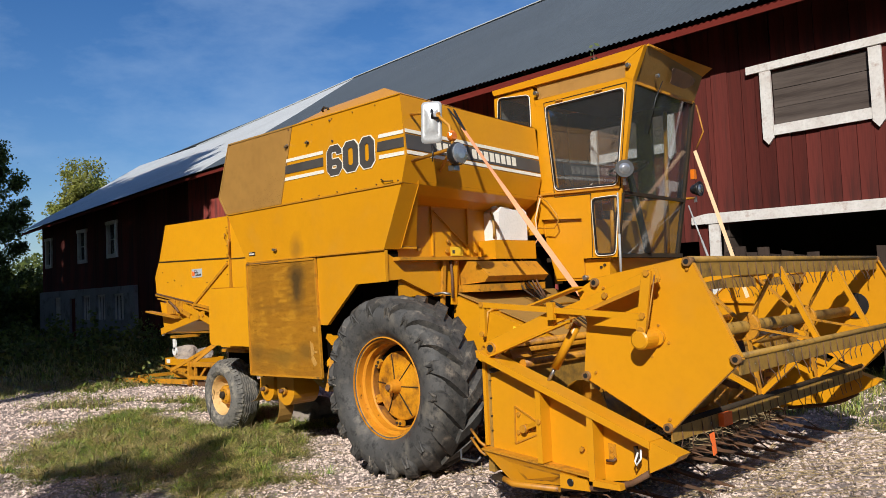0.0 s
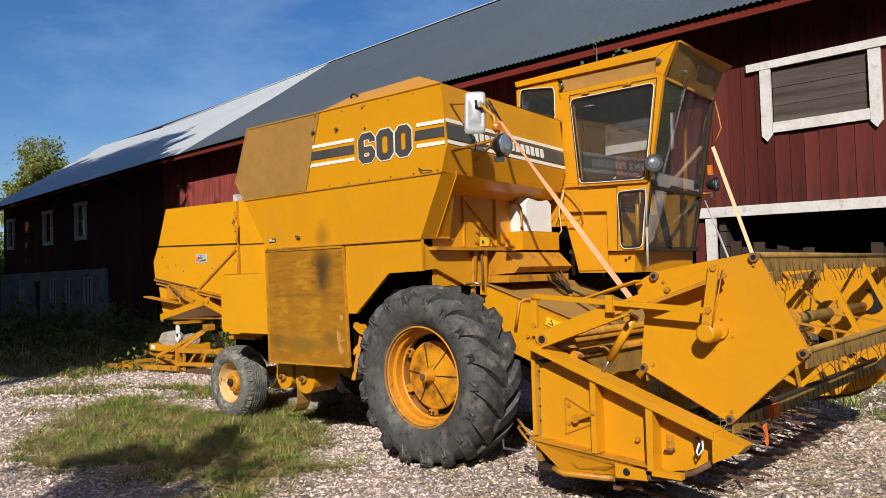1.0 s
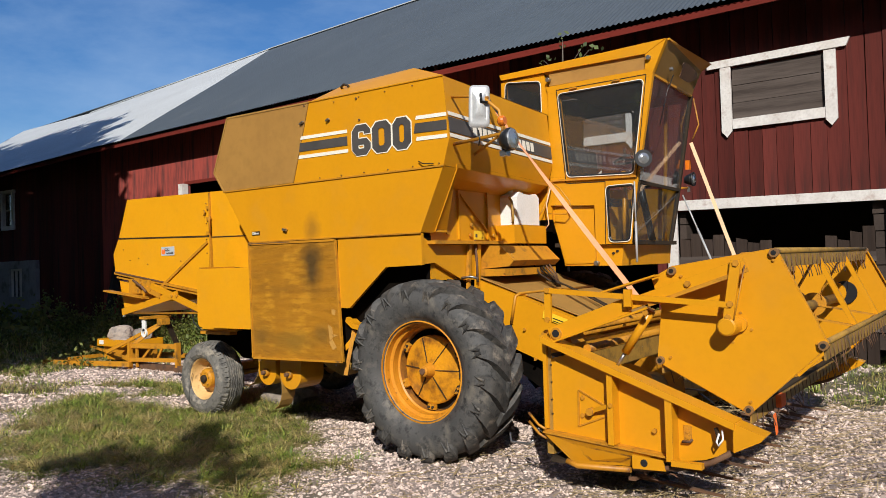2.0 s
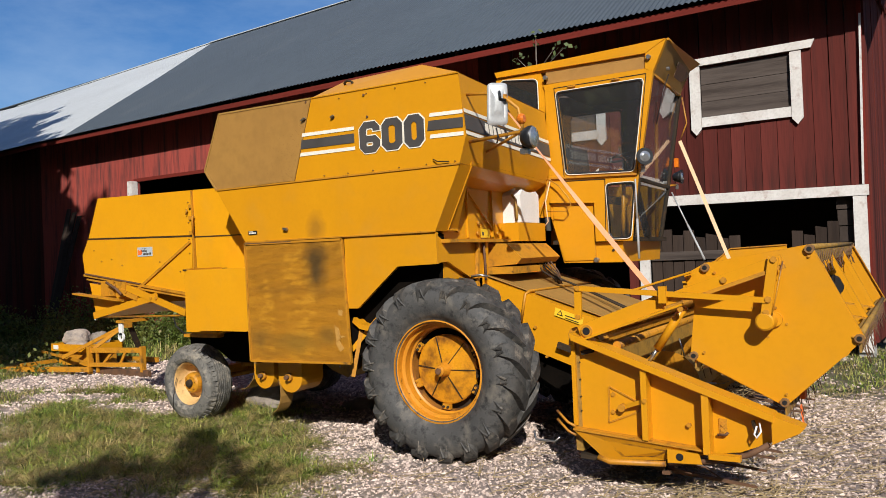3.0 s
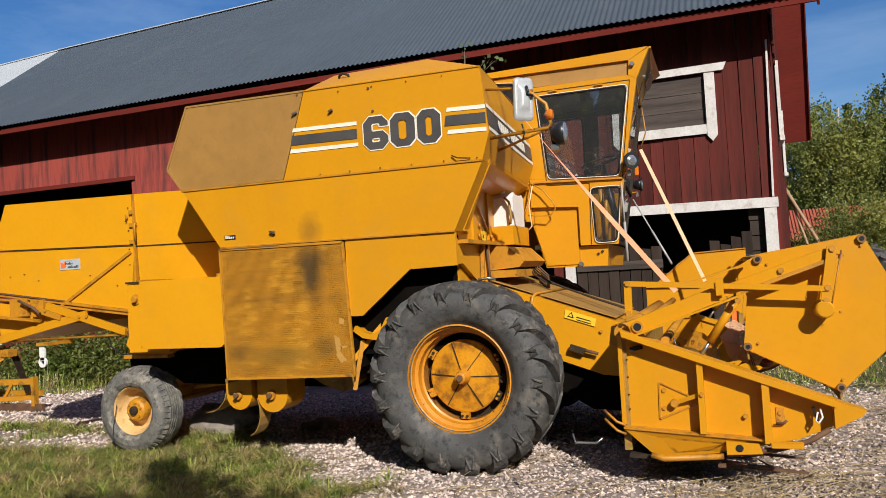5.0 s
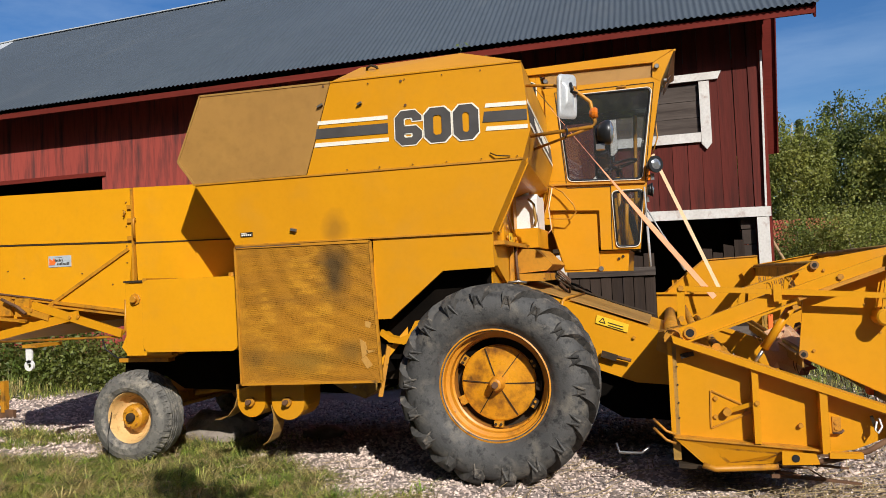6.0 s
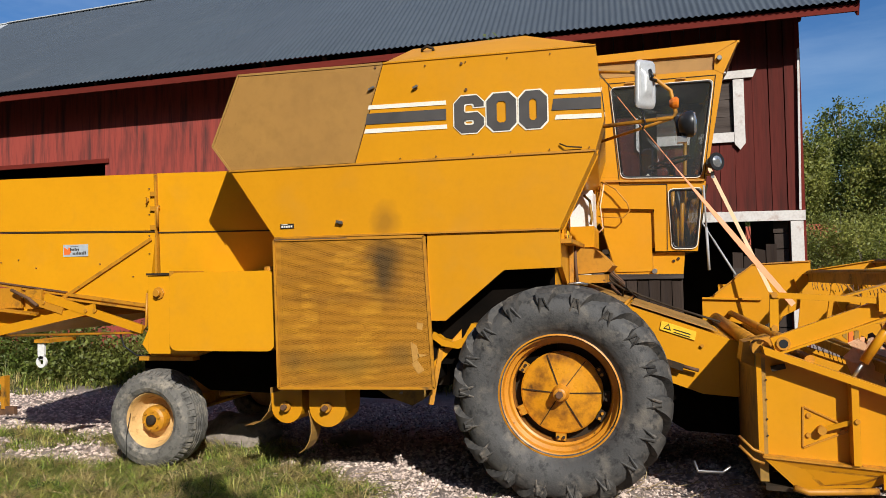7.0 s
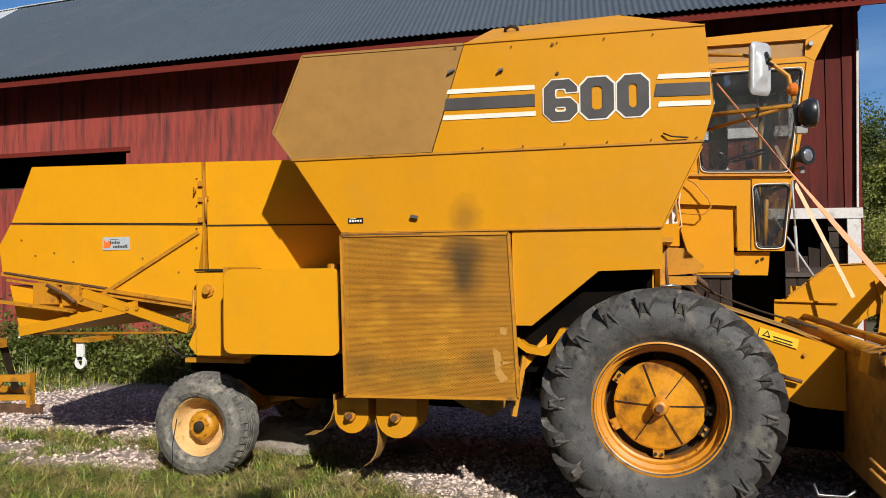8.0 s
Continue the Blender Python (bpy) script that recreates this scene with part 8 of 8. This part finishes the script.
joined("weeds", [weeds(3000, (-16, -0.5, 4.6, 6.55), (0.4, 1.5), 0.042, 31, 18), weeds(800, (-10, -4.2, 4.9, 6.4), (0.9, 1.7), 0.045, 35, 20), weeds(260, (-16, -9.5, 2.6, 4.6), (0.2, 0.8), 0.055, 32), weeds(900, (-32, -15, -1, 6.4), (0.5, 1.5), 0.10, 33), weeds(60, (-15, -9.0, 0.9, 2.2), (0.15, 0.5), 0.05, 34, 10)],
       LEAVES_WEED, "rank weeds and low undergrowth along the barn", "weeds")


# ---- trees and bushes ----
def crown_points(n, centre, rad, r, clumps, spread_, hang=0.0):
    """Leaf places in many clumps on an uneven crown."""
    u = r.normal(0, 1, (clumps, 3))
    u /= np.linalg.norm(u, axis=1)[:, None]
    k = r.uniform(0.35, 1.0, clumps) ** 0.6
    cc = np.array(centre) + u * k[:, None] * np.array(rad) * r.uniform(0.75, 1.12, (clumps, 1))
    which = r.integers(0, clumps, n)
    p = cc[which] + r.normal(0, 1, (n, 3)) * spread_ * r.uniform(0.5, 1.2, (clumps, 1))[which]
    if hang:
        p[:, 2] -= np.abs(r.normal(0, hang, n))
    return p, cc


def leaf_tree(name, x, y, h, rad, seed, leaves, leaf=0.16, n=9000, bark=BARK, label="", low=0.3, clumps=90, hang=0.0, group="", conifer=False):
    r = np.random.default_rng(seed)
    t = thing(name, (x, y, 0), label, "tree", group)
    top = h * 0.93
    sway = r.normal(0, 0.25, (6, 2))
    pts = [(x + sway[i, 0] * i / 5, y + sway[i, 1] * i / 5, -0.2 + top * i / 5) for i in range(6)]
    part("trunk", tube(pts, 0.022 * h, 10, 0.004 * h), bark, t)
    if conifer:
        z = h * (low + (1 - low) * (1 - np.sqrt(1 - r.uniform(0, 0.995, n))))
        rr = rad * (1 - (z / h - low) / (1 - low)) * (0.8 + 0.25 * np.sin(z * 5.5 + r.uniform(0, 6))) + 0.1
        a = r.uniform(0, 2 * np.pi, n)
        q = np.sqrt(r.uniform(0.15, 1, n)) * rr * (0.75 + 0.35 * np.sin(a * 5 + z * 2))
        p = np.stack([x + q * np.cos(a), y + q * np.sin(a), z - 0.22 * q], -1)
        cc = p[:40]
    else:
        p, cc = crown_points(n, (x, y, h * (1 + low) / 2), (rad, rad, h * (1 - low) / 2), r, clumps, 0.13 * rad, hang)
    for c in cc[:: max(1, len(cc) // 16)]:
        c = Vector(c)
        f = max(0.15, min(0.85, (c.z - 0.12 * h) / top - 0.12))
        i = f * 5
        a, b = Vector(pts[int(i)]), Vector(pts[min(5, int(i) + 1)])
        s = a.lerp(b, i - int(i))
        part("limb", tube([s, s.lerp(c, 0.5) + Vector((0, 0, 0.03 * h)), c], 0.006 * h, 6, 0.0015 * h), bark, t)
    v, f = leaves_at(p, leaf, r, 1.5, 0.2 + hang)
    crown = raw("crown", v, f, leaves)
    crown.parent = t
    crown.matrix_parent_inverse = Matrix.Translation((-x, -y, 0))
    return t


leaf_tree("birch_tree", -38.0, 6.9, 9.9, 1.7, 51, LEAVES_DARK, 0.10, 22000, BIRCH, "birch with dark green leaves beyond the barn", 0.15, 80)
leaf_tree("birch_tree", -51.5, 16.4, 12.0, 2.5, 52, LEAVES_BIRCH, 0.13, 26000, BIRCH, "birch with sunlit yellowing leaves behind the barn", 0.2, 120)
leaf_tree("birch_tree", -56.0, 17.6, 8.8, 1.7, 53, LEAVES_DARK, 0.18, 8000, BIRCH, "dark green tree behind the barn", 0.1, 90)
# wood beyond the near gable
WOOD = [(8.8, 44, 11.0, 2.6, 0), (12.5, 47, 12.6, 2.6, 0), (6.4, 49, 12.5, 2.8, 0), (15.8, 45, 12.6, 3.0, 0), (19.5, 48, 12.8, 2.8, 0), (10.6, 52, 12.4, 2.6, 1), (22.5, 44, 13.0, 3.2, 0), (13.8, 41, 9.5, 2.6, 0)]
for k, (x, y, h, rad, con) in enumerate(WOOD):
    if con:
        leaf_tree("spruce_tree", x, y, h, rad, 60 + k, LEAVES_CONIFER, 0.115, 30000, BARK, "dark green spruce at the edge of the wood", 0.06, group="wood edge", conifer=True)
    else:
        leaf_tree("birch_tree", x, y, h, rad, 60 + k, LEAVES_DARK if k in (1, 4) else LEAVES_BIRCH, 0.115, 30000, BIRCH, "tall birch with yellow-green leaves at the wood's edge", 0.1, 170, 0.6, group="wood edge")


def bush(x, y, rad, h, seed, leaves, n=12000, leaf=0.062, label="leafy green bush beside the yard"):
    r = np.random.default_rng(seed)
    t = thing("bush", (x, y, 0), label, "bush", "bushes")
    p, cc = crown_points(n, (x, y, h * 0.52), (rad, rad, h * 0.5), r, 50, 0.16 * rad)
    p[:, 2] = np.maximum(p[:, 2], 0.02)
    for c in cc[::6]:
        part("stem", tube([(x, y, -0.1), Vector((x, y, 0)).lerp(Vector(c), 0.5) + Vector((0, 0, 0.1)), Vector(c)], 0.02, 5, 0.006), BARK, t)
    v, f = leaves_at(p, leaf, r, 1.5, 0.2)
    ob = raw("foliage", v, f, leaves)
    ob.parent = t
    ob.matrix_parent_inverse = Matrix.Translation((-x, -y, 0))


for k, (x, y, rad, h) in enumerate(((7.2, 21, 2.0, 3.2), (9.6, 23, 2.4, 3.6), (12.2, 22, 2.4, 3.3), (6.0, 26, 1.8, 3.0), (14.5, 25, 2.6, 3.8), (17, 22, 2.4, 3.2), (8.0, 29, 2.5, 4.0), (11.5, 29, 2.6, 4.4))):
    bush(x, y, rad, h, 80 + k, LEAVES_WEED if k % 2 else LEAVES_BIRCH)
for k, (x, y, rad, h) in enumerate(((-32.5, 4.4, 1.9, 2.6), (-35.5, 5.6, 2.2, 3.2), (-38.5, 8.0, 2.4, 3.4), (-41.5, 10.5, 2.6, 3.6), (-33.5, 7.8, 1.6, 2.8), (-36.0, 2.6, 2.2, 3.0))):
    bush(x, y, rad, h, 90 + k, LEAVES_DARK, 6000, 0.13, "dark bush beyond the barn")
# sapling between machine and barn, its top leaves above the cab roof
sap = thing("sapling", (-1.6, 5.65, 0), "thin sapling with a few leaves against the barn eave", "sapling")
part("trunk", tube([(-1.6, 5.65, -0.1), (-1.65, 5.7, 2.5), (-1.6, 5.68, 4.95)], 0.025, 8, 0.006), BARK, sap)
rs = np.random.default_rng(4)
tips = [(-1.6, 5.68, 5.2), (-1.25, 5.6, 4.98), (-1.95, 5.7, 4.95), (-1.75, 5.66, 4.8), (-1.35, 5.7, 4.75), (-1.1, 5.6, 4.95)]
for p in tips:
    part("twig", tube([(-1.62, 5.68, p[2] - 0.55), (p[0], p[1], p[2] - 0.2)], 0.008, 5, 0.003), BARK, sap)
cl = np.concatenate([np.array(p) + rs.normal(0, 0.06, (7, 3)) - np.array([0, 0, 0.2]) for p in tips])
v, f = leaves_at(cl, 0.06, rs, 1.5, 0.9)
fo = raw("foliage", v, f, LEAVES_CONIFER)
fo.parent, fo.matrix_parent_inverse = sap, Matrix.Translation((1.6, -5.65, 0))

# tall trees along the yard's open side: they shade the barn's far half and the near verge
for k, (x, y, h, rad, low) in enumerate(((-8.6, -4.9, 11.6, 1.9, 0.22), (-11.6, -4.3, 14.6, 2.7, 0.14), (-14.8, -4.0, 19.5, 3.4, 0.12), (-19.5, -4.2, 21.5, 3.6, 0.2), (-24.5, -4.6, 22.0, 3.8, 0.2), (-29.5, -5.0, 22.0, 3.8, 0.18), (-34.5, -5.0, 21.0, 3.6, 0.18))):
    leaf_tree("yard_tree", x, y, h, rad, 100 + k, LEAVES_DARK, 0.42, 11000, BARK, "tall leafy tree beside the yard", low, 130, group="yard trees")
leaf_tree("yard_tree", 7.0, -14.5, 10.4, 1.7, 120, LEAVES_DARK, 0.15, 2600, BARK, "leafy tree beside the yard", 0.66, 40, group="yard trees")
leaf_tree("yard_tree", -2.8, -10.6, 16.5, 1.8, 121, LEAVES_DARK, 0.3, 5800, BARK, "tall slender tree beside the yard", 0.58, 90, group="yard trees")
leaf_tree("yard_tree", 3.2, -9.0, 6.6, 1.0, 122, LEAVES_DARK, 0.13, 560, BARK, "young leafy tree beside the yard", 0.76, 22, group="yard trees")
# unseen trees added on the sunny side to cut the skylight, with a low stretch that lets the sun in
for k, (x, y, h, rad) in enumerate(((-7, -16, 17, 3.4), (-13, -17, 18, 3.6), (-19, -17, 17, 3.6), (0, -19, 8.0, 3.0), (5.5, -20, 7.5, 3.0), (11, -20, 8.0, 3.2), (18, -17, 15, 3.8), (23, -12, 16, 3.8), (25, -5, 15, 3.6), (26, 2, 14, 3.6))):
    leaf_tree("yard_tree", x, y, h, rad, 125 + k, LEAVES_DARK, 0.5, 4500, BARK, "leafy tree added out of view to cut the skylight", 0.08, 90, group="yard trees")
# unseen trees added to close the place on the other sides and block low skylight
for k in range(22):
    a = math.radians(181 + 9.0 * k)
    d = 34 + 5 * (k % 3)
    leaf_tree("far_tree", -4 + d * math.cos(a), -6 + d * math.sin(a) if math.sin(a) < 0.3 else 8 + d * math.sin(a), 13 + 2 * (k % 4), 4.2, 140 + k, LEAVES_DARK, 0.8, 2200, BARK, "dense tree added out of view round the yard to block low skylight", 0.05, 70, group="woods round the yard") if math.sin(a) < 0.25 else None


def far_wood(n, seed, lo, hi, leaf):
    """A belt of distant wood along the horizon, between two bearings."""
    r = np.random.default_rng(seed)
    a = r.uniform(lo, hi, n)
    d = r.uniform(95, 130, n)
    top = 7.5 + 2.2 * np.sin(a * 9) + 1.6 * np.sin(a * 23 + 1) + 1.2 * np.sin(a * 57 + 2)
    z = top * np.sqrt(r.uniform(0, 1, n)) * (d / 112)
    return leaves_at(np.stack([d * np.cos(a), d * np.sin(a), z], -1), leaf, r)


joined("far_wood", [far_wood(45000, 77, 1.2, 3.1, 0.36), far_wood(16000, 78, 3.1, 7.5, 0.9)], LEAVES_DARK, "belt of distant mixed wood", "wood")

# red-roofed shed far behind the gable
shed = thing("shed", (7.0, 40, 0), "low shed with a red sheet-metal roof", "shed")
part("wall", box(4.2, 10.2, 39.2, 43, 0, 2.3, 0), FALU_TRIM, shed)
shed_roof = part("roof", add_prism(bmesh.new(), [(3.9, 38.6, 2.3), (10.5, 38.6, 2.3), (10.5, 41.2, 3.95), (3.9, 41.2, 3.95)], (0, 0, 0.05)), RED_ROOF, shed, "ribbed red roof")
for k in range(40):
    x = 3.9 + k * 0.165
    part("rib", add_prism(bmesh.new(), [(x, 38.58, 2.355), (x + 0.11, 38.58, 2.355), (x + 0.11, 41.2, 4.01), (x, 41.2, 4.01)], (0, 0, 0.08)), RED_ROOF, shed_roof)

# old tractor tyre lying against the gable end
old = thing("scrap_tractor_wheel", (3.9, 7.35, 0), "worn black tractor wheel without a rim standing by the barn corner", "scrap wheel")
part("carcass", lathe([(0.36, -0.16), (0.45, -0.2), (0.62, -0.2), (0.72, -0.16), (0.74, 0.0), (0.72, 0.16), (0.62, 0.2), (0.45, 0.2), (0.36, 0.16)], (3.9, 7.35, 0.70), 48, closed=False), RUBBER, old, smooth=True)
for k in range(36):
    a, sd = 2 * math.pi * k / 36, 1 if k % 2 else -1
    d = Vector((math.cos(a), 0, math.sin(a)))
    d2 = Vector((math.cos(a + 0.2), 0, math.sin(a + 0.2)))
    c0 = Vector((3.9, 7.35, 0.70))
    part("lug", beam(c0 + d * 0.74, c0 + d2 * 0.73 + Vector((0, 0.19 * sd, 0)), 0.05, 0.06, d, 0.006), RUBBER, old)
old.rotation_euler = (0, 0, radians(-48))
old.scale = (1.12, 1.12, 1.12)
